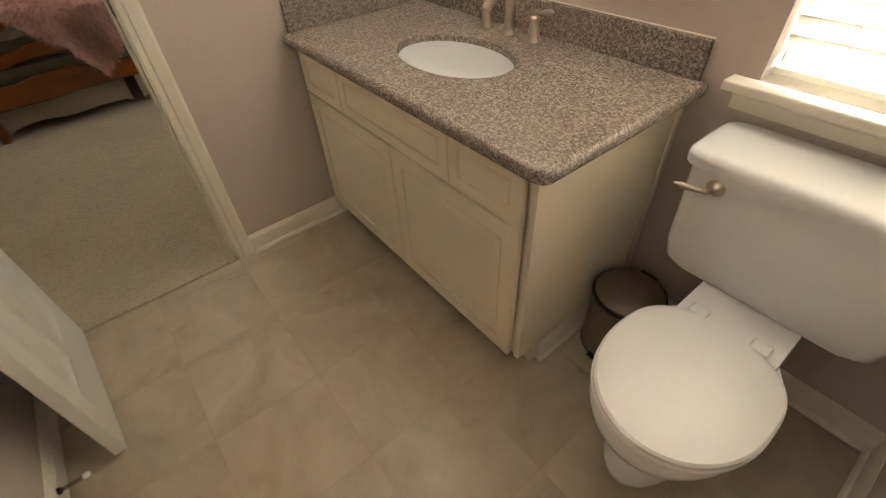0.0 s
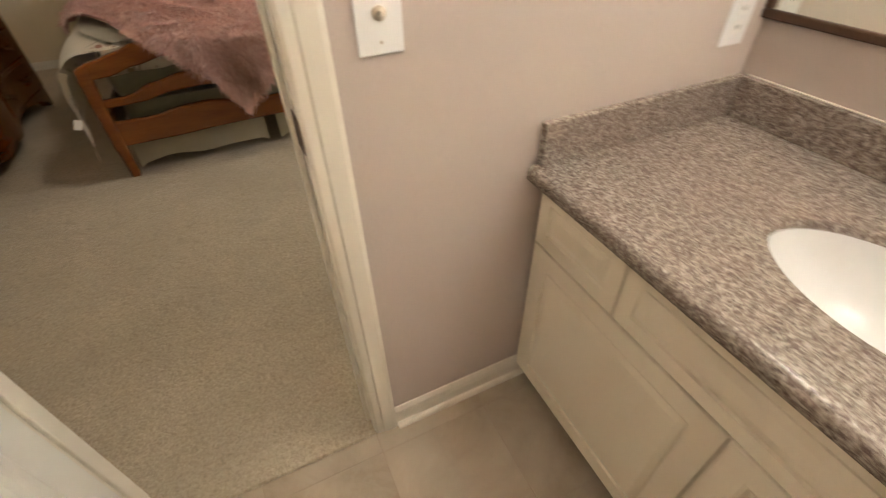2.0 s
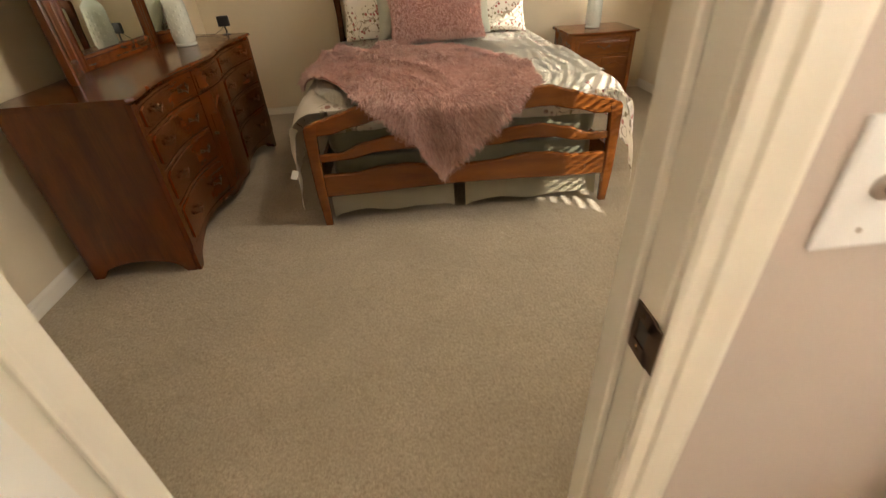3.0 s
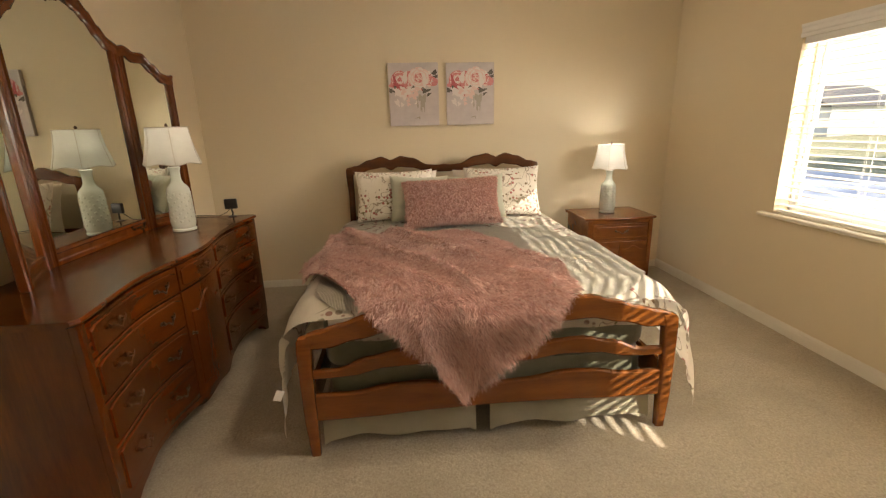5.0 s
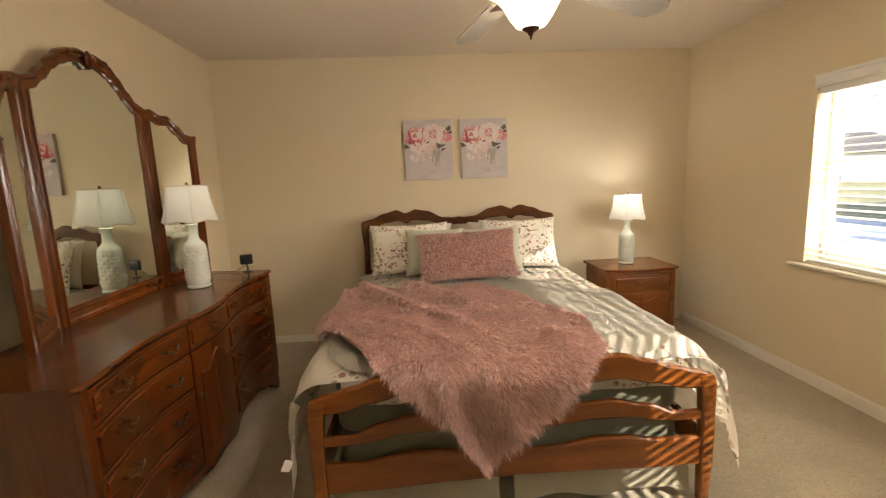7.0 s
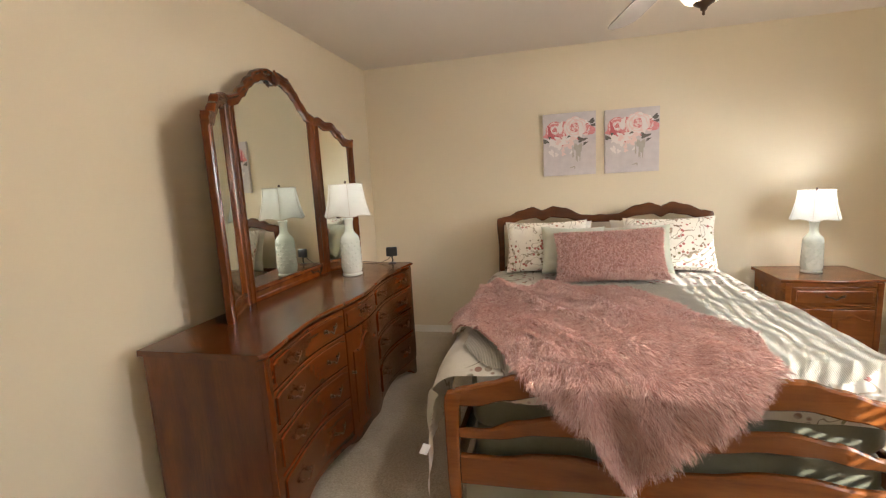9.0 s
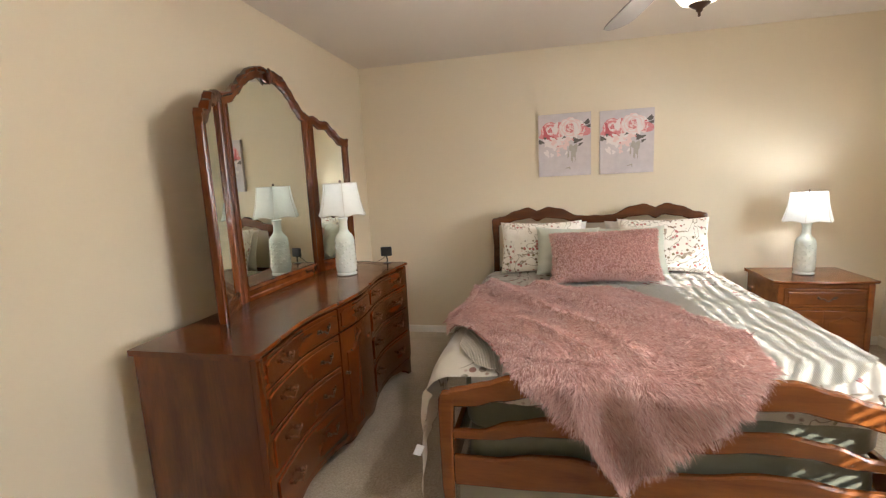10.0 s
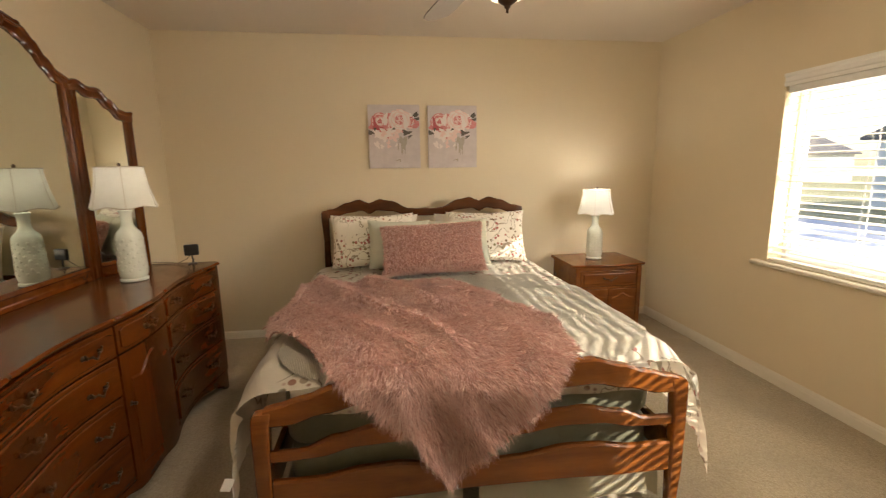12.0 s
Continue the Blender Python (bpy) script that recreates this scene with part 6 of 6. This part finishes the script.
def throw():
    """The fur throw: laid across the bed and hanging over the footboard in a point. s < 5.86 is the hanging length."""
    fold = 5.90
    # outline in (u, s): u across from the middle, s along
    poly = [(-0.165, 5.40), (-0.30, 5.60), (-0.45, 5.75), (-0.56, 5.86), (-0.66, 6.02), (-0.80, 6.25), (-0.95, 6.50), (-1.01, 6.62), (-1.0, 6.80), (-0.93, 7.10), (-0.86, 7.36), (-0.76, 7.42), (-0.55, 7.27),
            (-0.10, 7.22), (0.08, 7.18), (0.26, 6.86), (0.40, 6.48), (0.45, 6.25), (0.43, 5.98), (0.36, 5.87), (0.26, 5.755), (0.16, 5.69), (0.03, 5.585), (-0.08, 5.46)]
    rail_top = sym([(0.0, 0.705), (0.13, 0.70), (0.30, 0.735), (0.46, 0.738), (0.58, 0.705), (0.70, 0.668), (0.80, 0.642), (0.90, 0.618)])

    def place(u, s):
        ridge = 1 - abs(2 * noise.noise(Vector((u * 3.4 + s * 2.3, (s - u) * 0.9, 3))))
        wr = 0.012 * noise.noise(Vector((u * 4, s * 4, 8))) + 0.085 * max(0, ridge - 0.35) ** 1.6
        if s >= fold + 0.10:
            return bed_surface(u, s, 0.028 + wr)
        x = CXB + max(-0.97, min(0.97, u))
        zr = interp(x, rail_top) + 0.024
        if s >= fold:
            b = bed_surface(u, s, 0.028 + wr)
            t = (s - fold) / 0.10
            b.z = zr + (b.z - zr) * t if abs(u) < 0.8 else b.z
            return b
        d = fold - s
        arc = 0.07
        if d < arc:
            t = d / arc * math.pi / 2
            return Vector((x, fold - 0.052 * math.sin(t) - 0.002, zr - 0.035 * (1 - math.cos(t))))
        return Vector((x, FY - 0.036 - wr * 1.2 - 0.012 * math.sin(u * 9), zr - 0.035 - (d - arc)))
    bm = bmesh.new()
    nu, ns = 84, 110
    u0, u1, s0, s1 = -1.05, 0.55, 5.32, 7.44
    vs = {}

    def vert(i, j):
        if (i, j) not in vs:
            vs[i, j] = bm.verts.new(place(u0 + (u1 - u0) * i / nu, s0 + (s1 - s0) * j / ns))
        return vs[i, j]
    for i in range(nu):
        for j in range(ns):
            if inside(poly, u0 + (u1 - u0) * (i + 0.5) / nu, s0 + (s1 - s0) * (j + 0.5) / ns):
                bm.faces.new((vert(i, j), vert(i + 1, j), vert(i + 1, j + 1), vert(i, j + 1)))
    bmesh.ops.recalc_face_normals(bm, faces=bm.faces)
    if sum(f.normal.z for f in bm.faces) < 0:
        bmesh.ops.reverse_faces(bm, faces=bm.faces)
    t = thing("fur_throw", (0, 0, 0), "dusty pink faux-fur throw with tinsel hanging over the footboard", "throw blanket")
    me = bpy.data.meshes.new("backing")
    bm.to_mesh(me)
    bm.free()
    base = link("backing", me, M_FURBASE, t, smooth=True)
    p, nr = sample(base, 60000, 5)
    flow = np.tile(np.array([0.25, -0.8, -0.25]), (len(p), 1))
    flow[:, 0] += 0.30 * np.sin(p[:, 1] * 5 + p[:, 0] * 3) + 0.16 * np.sin(p[:, 0] * 23 + 2.0 * np.sin(p[:, 1] * 9)) + 0.12 * np.sin(p[:, 1] * 31 + p[:, 0] * 17)
    flow[:, 1] += 0.14 * np.sin(p[:, 0] * 19 - p[:, 1] * 13)
    flow -= nr * (flow * nr).sum(1, keepdims=True)
    fur("fur", t, p, nr, flow, 190000, 0.046, 6, 0.0014, 0.014, (0.14, 0.42), 0.15)
    # thicken the backing
    bm = bmesh.new()
    bm.from_mesh(me)
    bmesh.ops.solidify(bm, geom=bm.faces[:], thickness=0.010)
    bm.to_mesh(me)
    bm.free()


def pillow(name, w, h, th, m, material, label, category, seed=1, group="", flange=0.0):
    bm = bmesh.new()
    n = 26
    rng = Vector((seed * 3.1, seed * 1.7, 0))
    for s in (1, -1):
        g = []
        for i in range(n + 1):
            row = []
            for j in range(n + 1):
                u, v = -1 + 2 * i / n, -1 + 2 * j / n
                e = (1 - abs(u) ** 2.6) * (1 - abs(v) ** 2.6)
                prof = max(0.0, e) ** 0.42
                px = u * w / 2 * (1 - 0.075 * (1 - v * v) * abs(u))
                pz = v * h / 2 * (1 - 0.085 * (1 - u * u) * abs(v))
                q = Vector((px, s * th / 2 * prof, pz))
                q += Vector((0, s * prof, 0)) * 0.018 * noise.noise(Vector((u * 1.6, v * 1.6, s)) + rng)
                q += Vector((0, s * prof, 0)) * 0.008 * noise.noise(Vector((u * 5, v * 5, s)) + rng)
                row.append(bm.verts.new(q))
            g.append(row)
        for i in range(n):
            for j in range(n):
                bm.faces.new((g[i][j], g[i + 1][j], g[i + 1][j + 1], g[i][j + 1]))
    bmesh.ops.remove_doubles(bm, verts=bm.verts, dist=0.0008)
    ob = tagged(part(name, bm, material, smooth=True), label, category, group)
    ob.matrix_world = m
    return ob


def lean(x, y, z, back, turn=0.0, roll=0.0):
    return Matrix.Translation((x, y, z)) @ Matrix.Rotation(radians(turn), 4, "Z") @ Matrix.Rotation(radians(-back), 4, "X") @ Matrix.Rotation(radians(roll), 4, "Y")


def bedding():
    soft_box("box_spring", MX0 + 0.01, MX1 - 0.01, 5.942, 8.12, 0.20, 0.40, 0.02, M_MATTRESS, "grey-green satin-covered box spring", "box spring", 3)
    soft_box("mattress", MX0, MX1, 5.952, 8.11, 0.405, 0.675, 0.04, M_MATTRESS, "grey-green satin-covered mattress under the duvet", "mattress", 1)
    # skirt: two front panels with a gap, and the sides
    t = thing("bed_skirt", (0, 0, 0), "pale sage bed skirt with a split at the foot", "bed skirt")

    def panel(xa, ya, xb, yb, n, z1=0.26, out=(0, -1)):
        bm = bmesh.new()
        a, b = [], []
        for k in range(n + 1):
            u = k / n
            x, y = xa + (xb - xa) * u, ya + (yb - ya) * u
            e = min(u, 1 - u)
            w = 0.003 * math.sin(k * 0.35) + 0.006 * noise.noise(Vector((x * 6, y * 6, 0)))
            a.append(bm.verts.new((x, y, z1)))
            hem = 0.045 + 0.012 * math.sin(u * 9) + 0.028 * math.exp(-(e / 0.03) ** 2) * -0.6 + 0.02 * math.sin(math.pi * u)
            b.append((bm.verts.new((x + out[0] * w, y + out[1] * w, 0.15)), bm.verts.new((x + out[0] * (w * 2 + 0.015), y + out[1] * (w * 2 + 0.015), max(0.02, hem)))))
        for k in range(n):
            bm.faces.new((a[k], a[k + 1], b[k + 1][0], b[k][0]))
            bm.faces.new((b[k][0], b[k + 1][0], b[k + 1][1], b[k][1]))
        bmesh.ops.solidify(bm, geom=bm.faces[:], thickness=0.004)
        part("panel", bm, M_SKIRT, t, smooth=True)
    panel(-0.04, 5.915, 0.705, 5.915, 50)
    panel(0.775, 5.915, 1.60, 5.915, 50)
    panel(-0.02, 5.93, -0.02, 8.1, 90, out=(-1, 0))
    panel(1.585, 5.93, 1.585, 8.1, 90, out=(1, 0))

    def duvet_mask(u, y):
        a = abs(u)
        hem = 1.24 + 0.08 * smoothstep(6.3, 5.9, y) + 0.02 * math.sin(y * 5)
        return a < hem
    sheet("duvet", duvet_mask, -1.38, 1.38, 5.928, 7.98, 150, 120, 0.0, M_DUVET, "cream duvet cover with sprigs of flowers, hanging over both sides", "duvet", 0.13)
    # drooping corners outside the posts
    for s in (-1, 1):
        bm = bmesh.new()
        n = 16
        g = []
        for i in range(n + 1):
            row = []
            for j in range(n + 1):
                a, b = i / n, j / n
                u = s * (0.97 + 0.355 * a)
                q = bed_surface(u, 5.93, 0.004)
                out = b * 0.085 * (0.55 + 0.45 * a)
                q.y -= out
                q.z -= 0.13 * b * a * a + 0.02 * b
                q.x += s * (0.012 * math.sin(b * 5 + a * 4) - 0.02 * b)
                row.append(bm.verts.new(q))
            g.append(row)
        for i in range(n):
            for j in range(n):
                bm.faces.new((g[i][j], g[i + 1][j], g[i + 1][j + 1], g[i][j + 1]))
        bmesh.ops.solidify(bm, geom=bm.faces[:], thickness=0.010)
        part("duvet_corner", bm, M_DUVET, bpy.data.objects["duvet"], smooth=True)
    tag = part("care_tag", boxm(-0.018, 0.018, -0.001, 0.001, -0.055, 0.0, 0.0), M_VINYL, bpy.data.objects["duvet"], "white sewn-in care tag")
    tag.matrix_local = Matrix.Translation((-0.19, 5.835, 0.385)) @ Matrix.Rotation(radians(25), 4, "Y") @ Matrix.Rotation(radians(20), 4, "Z")

    def cover_mask(u, y):
        r = 0.42 if u > 0 else 0.26
        x0, x1, y0, y1 = -0.85, 0.93, 5.95, 7.36
        if not (x0 < u < x1 and y0 < y < y1):
            return False
        cx, cy = min(max(u, x0 + r), x1 - r), min(max(y, y0 + r), y1 - 0.2)
        return (u - cx) ** 2 + (y - cy) ** 2 < (r if y < 7 else 0.2) ** 2 or (y > 7 and x0 + 0.2 < u < x1 - 0.2)
    sheet("coverlet", cover_mask, -1.05, 1.05, 5.94, 7.74, 210, 180, 0.015, M_KNIT, "sage woven coverlet with rounded corners spread over the duvet", "coverlet", 0, 0.008)

    g = "pillows on the bed"
    for x, sd in ((0.36, 11), (1.20, 12)):
        pillow("pillow", 0.70, 0.42, 0.16, lean(x, 8.035, 0.925, 14), M_WHITE, "plain white sleeping pillow against the headboard", "pillow", sd, g)
    pillow("pillow", 0.68, 0.45, 0.17, lean(0.325, 7.90, 0.94, 20, 2), M_SHAM, "cream pillow sham with sprigs of flowers", "pillow", 2, g)
    pillow("pillow", 0.68, 0.45, 0.17, lean(1.275, 7.90, 0.94, 20, -3), M_SHAM, "cream pillow sham with sprigs of flowers, striped by sunlight", "pillow", 3, g)
    pillow("pillow", 0.50, 0.40, 0.16, lean(0.535, 7.73, 0.93, 24, 4, 2), M_SAGE, "sage green cushion propped on the shams", "pillow", 4, g)
    pillow("pillow", 0.50, 0.39, 0.16, lean(1.01, 7.74, 0.925, 24, -3, -2), M_SAGE, "sage green cushion propped on the shams", "pillow", 5, g)
    t = thing("fur_pillow", (0.79, 7.5, 0.74), "dusty pink long-pile fur lumbar pillow", "pillow", g)
    b = pillow("cover", 0.775, 0.38, 0.19, lean(0.775, 7.50, 0.93, 28, -3, -2), M_FURBASE, "", "", 6)
    b.name = "cover"
    return t, b


dresser()
dresser_mirror()
table_lamp((-1.0, 6.93, 0.9145), "lit celadon table lamp with white bell shade on the dresser")
table_lamp((2.33, 8.05, 0.6755), "lit celadon table lamp with white bell shade on the nightstand")
gadget()
nightstand()
bed()
ft, fb_ = bedding()
fb_.parent = ft
fb_.location -= ft.location
me_ = fb_.data
p_, n_ = sample(fb_, 16000, 9)
fl_ = np.tile(np.array([0.1, 0.0, -0.9]), (len(p_), 1))
fl_ -= n_ * (fl_ * n_).sum(1, keepdims=True)
fur("fur", fb_, p_, n_, fl_, 46000, 0.021, 10, 0.0034, 0.006, (0.5, 1.2), 0.45)
throw()

# ---- pictures ----


def picture(x0, x1, z0, z1, seed):
    t = thing("canvas_picture", ((x0 + x1) / 2, WY1 - 0.0005, z0), "small canvas print of pink roses in a pale vase", "wall picture", "rose canvases over the bed")
    W, H = x1 - x0, z1 - z0
    part("canvas", boxm(-W / 2, W / 2, -0.034, 0, 0, H, 0.003), M_CANVAS, t)
    rng = random.Random(seed)
    lay = [-0.0345]

    def blob(bm, cx, cz, rx, rz, turn=0.0, rough=0.16):
        lay[0] -= 0.00008
        n = 18
        k1, k2 = rng.uniform(0, 6), rng.uniform(0, 6)
        pts = []
        for k in range(n):
            a = 2 * math.pi * k / n
            r = 1 + rough * math.sin(3 * a + k1) + rough * 0.6 * math.sin(5 * a + k2)
            px, pz = rx * r * math.cos(a), rz * r * math.sin(a)
            c, s = math.cos(turn), math.sin(turn)
            X = min(W / 2 - 0.004, max(-W / 2 + 0.004, (cx - 0.5) * W + px * c - pz * s))
            Z = min(H - 0.004, max(0.004, cz * H + px * s + pz * c))
            pts.append(bm.verts.new((X, lay[0], Z)))
        bm.faces.new(pts)

    def group(name, key, items):
        bm = bmesh.new()
        for it in items:
            blob(bm, *it)
        part(name, bm, M_P[key], t)
    def scatter(name, key, n, cx, cz, sx, sz, r0, r1, stretch=1.0, rough=0.28):
        items = []
        for _ in range(n):
            r = rng.uniform(r0, r1)
            items.append((cx + rng.gauss(0, sx), cz + rng.gauss(0, sz), r, r * rng.uniform(0.5, 0.9) * stretch, rng.uniform(0, 3.1), rough))
        group(name, key, items)
    scatter("white_wash", "white", 3, 0.35, 0.36, 0.10, 0.05, 0.015, 0.03)
    group("olive_wash", "drip", [(0.67, 0.42, 0.035, 0.05, 0.2, 0.3), (0.64, 0.31, 0.008, 0.055, 0.05, 0.3), (0.70, 0.30, 0.006, 0.04, 0, 0.3), (0.57, 0.36, 0.006, 0.05, 0, 0.3), (0.56, 0.13, 0.022, 0.005, 0.3), (0.60, 0.12, 0.006, 0.012)])
    group("leaf", "leaf", [(0.90, 0.83, 0.045, 0.016, 0.5, 0.3), (0.95, 0.78, 0.028, 0.012, 0.2, 0.3), (0.04, 0.57, 0.035, 0.018, -0.4, 0.3), (0.74, 0.56, 0.04, 0.018, 0.1, 0.3), (0.80, 0.50, 0.022, 0.010, 0.6, 0.3)])
    group("side_bloom", "rose", [(0.94, 0.70, 0.03, 0.034, 0, 0.3), (0.90, 0.66, 0.026, 0.018, 0, 0.3)])
    for q, (cx, cz, rad, key) in enumerate([(0.10, 0.66, 0.040, "rose"), (0.40, 0.68, 0.050, "pale"), (0.42, 0.82, 0.040, "rose"), (0.30, 0.58, 0.045, "pale"), (0.16, 0.56, 0.034, "white"), (0.50, 0.60, 0.046, "white"), (0.62, 0.62, 0.038, "pale"), (0.78, 0.68, 0.040, "pale"), (0.84, 0.74, 0.034, "rose"), (0.36, 0.50, 0.034, "pale"), (0.24, 0.50, 0.026, "white"), (0.54, 0.52, 0.028, "pale"), (0.80, 0.82, 0.034, "white")]):
        group("petal_patch", key, [(cx, cz, rad, rad * 0.72, q * 1.3, 0.2)])
        group("petal_fold", ("deep", "rose", "pale")[q % 3], [(cx + 0.03, cz - 0.02, rad * 0.55, rad * 0.16, q * 1.3 + 0.4, 0.25)])
    for cx, cz, R, keys in ((0.23, 0.74, 0.098, ("rose", "pale", "rose", "rose", "pale", "white", "rose", "deep")), (0.61, 0.76, 0.122, ("pale", "white", "pale", "white", "pale", "rose", "pale", "rose"))):
        for q, key in enumerate(keys):
            rad = R * (1 - 0.115 * q)
            m = 7 if q < 3 else 5 if q < 6 else 3
            a0 = q * 0.9 + cx
            items = [(cx + 0.60 * rad / W * math.cos(a0 + k * 6.283 / m), cz + 0.56 * rad / H * math.sin(a0 + k * 6.283 / m), rad * 0.36, rad * 0.21, a0 + k * 6.283 / m + 1.57 + 0.35 * (q % 2), 0.09) for k in range(m)]
            if q == 0:
                items.insert(0, (cx, cz, rad * 0.75, rad * 0.7, 0, 0.08))
            group("rose_petal", key, items)
    group("coral_bloom", "deep", [(0.31, 0.575, 0.034, 0.040, 0.3, 0.2)])
    group("rose_shade", "deep", [(0.13, 0.70, 0.016, 0.060, 0.1, 0.2), (0.19, 0.63, 0.038, 0.013, -0.3, 0.25)])
    group("rose_light", "white", [(0.33, 0.77, 0.022, 0.052, -0.2, 0.2), (0.72, 0.72, 0.020, 0.062, 0.1, 0.2)])
    scatter("coral_bloom", "deep", 3, 0.24, 0.60, 0.04, 0.02, 0.015, 0.028)
    scatter("coral_bloom", "rose", 5, 0.24, 0.60, 0.07, 0.04, 0.012, 0.024)
    scatter("white_bloom", "white", 8, 0.36, 0.52, 0.13, 0.035, 0.018, 0.04)
    scatter("pink_bloom", "pale", 8, 0.42, 0.50, 0.13, 0.06, 0.010, 0.025, 1.5)
    group("leaf", "leaf", [(0.49, 0.62, 0.016, 0.008, 0.4, 0.3), (0.13, 0.62, 0.012, 0.012, 0, 0.3), (0.68, 0.60, 0.012, 0.006)])


picture(0.312, 0.768, 1.525, 2.074, 3)
picture(0.842, 1.286, 1.522, 2.068, 3)

# ---- ceiling fan ----


def ceiling_fan():
    cx, cy = 0.82, 5.71
    t = thing("ceiling_fan", (cx, cy, 1.98), "ceiling fan with grey-white blades and lit alabaster bowl", "ceiling fan")
    dz = CZ - 1.98
    bm = bmesh.new()
    lathe(bm, [(0.002, 0.035), (0.03, 0.036), (0.052, 0.045), (0.075, 0.075), (0.10, 0.12), (0.135, 0.155), (0.16, 0.17), (0.158, 0.174), (0.13, 0.16), (0.095, 0.126), (0.07, 0.082), (0.048, 0.052), (0.002, 0.042)], seg=40, caps=False)
    b = part("bowl", bm, M_BOWL, t, "glowing alabaster glass bowl", True)
    b.visible_shadow = False
    part("finial", lathe(bmesh.new(), [(0.001, 0.0), (0.004, 0.002), (0.004, 0.012), (0.009, 0.016), (0.010, 0.022), (0.022, 0.030), (0.036, 0.040), (0.037, 0.045), (0.001, 0.046)], seg=24), M_BRONZE, t, smooth=True)
    part("stem", tube(bmesh.new(), [(0, 0, 0.046), (0, 0, 0.2)], 0.004, 8), M_BRONZE, t)
    part("motor_housing", lathe(bmesh.new(), [(0.001, 0.178), (0.06, 0.18), (0.075, 0.19), (0.08, 0.215), (0.12, 0.225), (0.125, 0.28), (0.11, 0.31), (0.05, 0.33), (0.02, 0.34), (0.001, 0.34)], seg=36), M_BRONZE, t, smooth=True)
    part("downrod", tube(bmesh.new(), [(0, 0, 0.335), (0, 0, dz - 0.05)], 0.012, 12), M_BRONZE, t, smooth=True)
    part("canopy", lathe(bmesh.new(), [(0.015, dz - 0.06), (0.05, dz - 0.05), (0.065, dz - 0.02), (0.067, dz - 0.001), (0.001, dz - 0.001)], seg=28), M_BRONZE, t, smooth=True)
    for k in range(5):
        a = radians(28.5 + 72 * k)
        m = Matrix.Rotation(a, 4, "Z") @ Matrix.Translation((0.045, 0, 0.212)) @ Matrix.Rotation(radians(-11), 4, "X")
        bm = bmesh.new()
        poly = [(0.20, -0.05), (0.30, -0.058), (0.62, -0.068), (0.68, -0.06), (0.715, -0.03), (0.72, 0.0), (0.715, 0.03), (0.68, 0.06), (0.62, 0.068), (0.30, 0.058), (0.20, 0.05)]
        prism(bm, poly, "z", -0.003, 0.003)
        o = part("blade", bm, M_BLADE, t)
        o.matrix_local = m
        bm = bmesh.new()
        tube(bm, [(0.11, 0, 0.012), (0.16, 0, -0.006), (0.21, 0, -0.007)], [0.012, 0.01, 0.008], 8)
        box(bm, 0.20, 0.27, -0.03, 0.03, -0.0085, -0.0035, 0.002)
        o = part("blade_iron", bm, M_BRONZE, t)
        o.matrix_local = m


ceiling_fan()

# ---- floor tiles ----


def tiles():
    xs = [-0.0595, 0.335, 0.685, 1.035, 1.385, 1.7895]
    ys = [1.7205, 1.95, 2.30, 2.645, 2.995, 3.35, 3.69, 3.7575]
    g, rng = 0.0013, random.Random(2)
    cache = {}
    for i in range(len(xs) - 1):
        for j in range(len(ys) - 1):
            w, h = xs[i + 1] - xs[i] - 2 * g, ys[j + 1] - ys[j] - 2 * g
            key = (round(w, 3), round(h, 3))
            if key not in cache:
                bm = bmesh.new()
                rings = []
                for d, z in ((0, -0.0033), (0, -0.0006), (0.0009, 0.0)):
                    rings.append([(-w / 2 + d, -h / 2 + d, z), (w / 2 - d, -h / 2 + d, z), (w / 2 - d, h / 2 - d, z), (-w / 2 + d, h / 2 - d, z)])
                ring_loft(bm, rings)
                me = bpy.data.meshes.new("tile")
                bmesh.ops.recalc_face_normals(bm, faces=bm.faces)
                bm.to_mesh(me)
                bm.free()
                me.materials.append(M_TILE)
                cache[key] = me
            ob = new("tile", cache[key])
            ob.parent = bath_floor
            ob.location = ((xs[i] + xs[i + 1]) / 2, (ys[j] + ys[j + 1]) / 2, rng.uniform(-0.0003, 0.0003))


tiles()
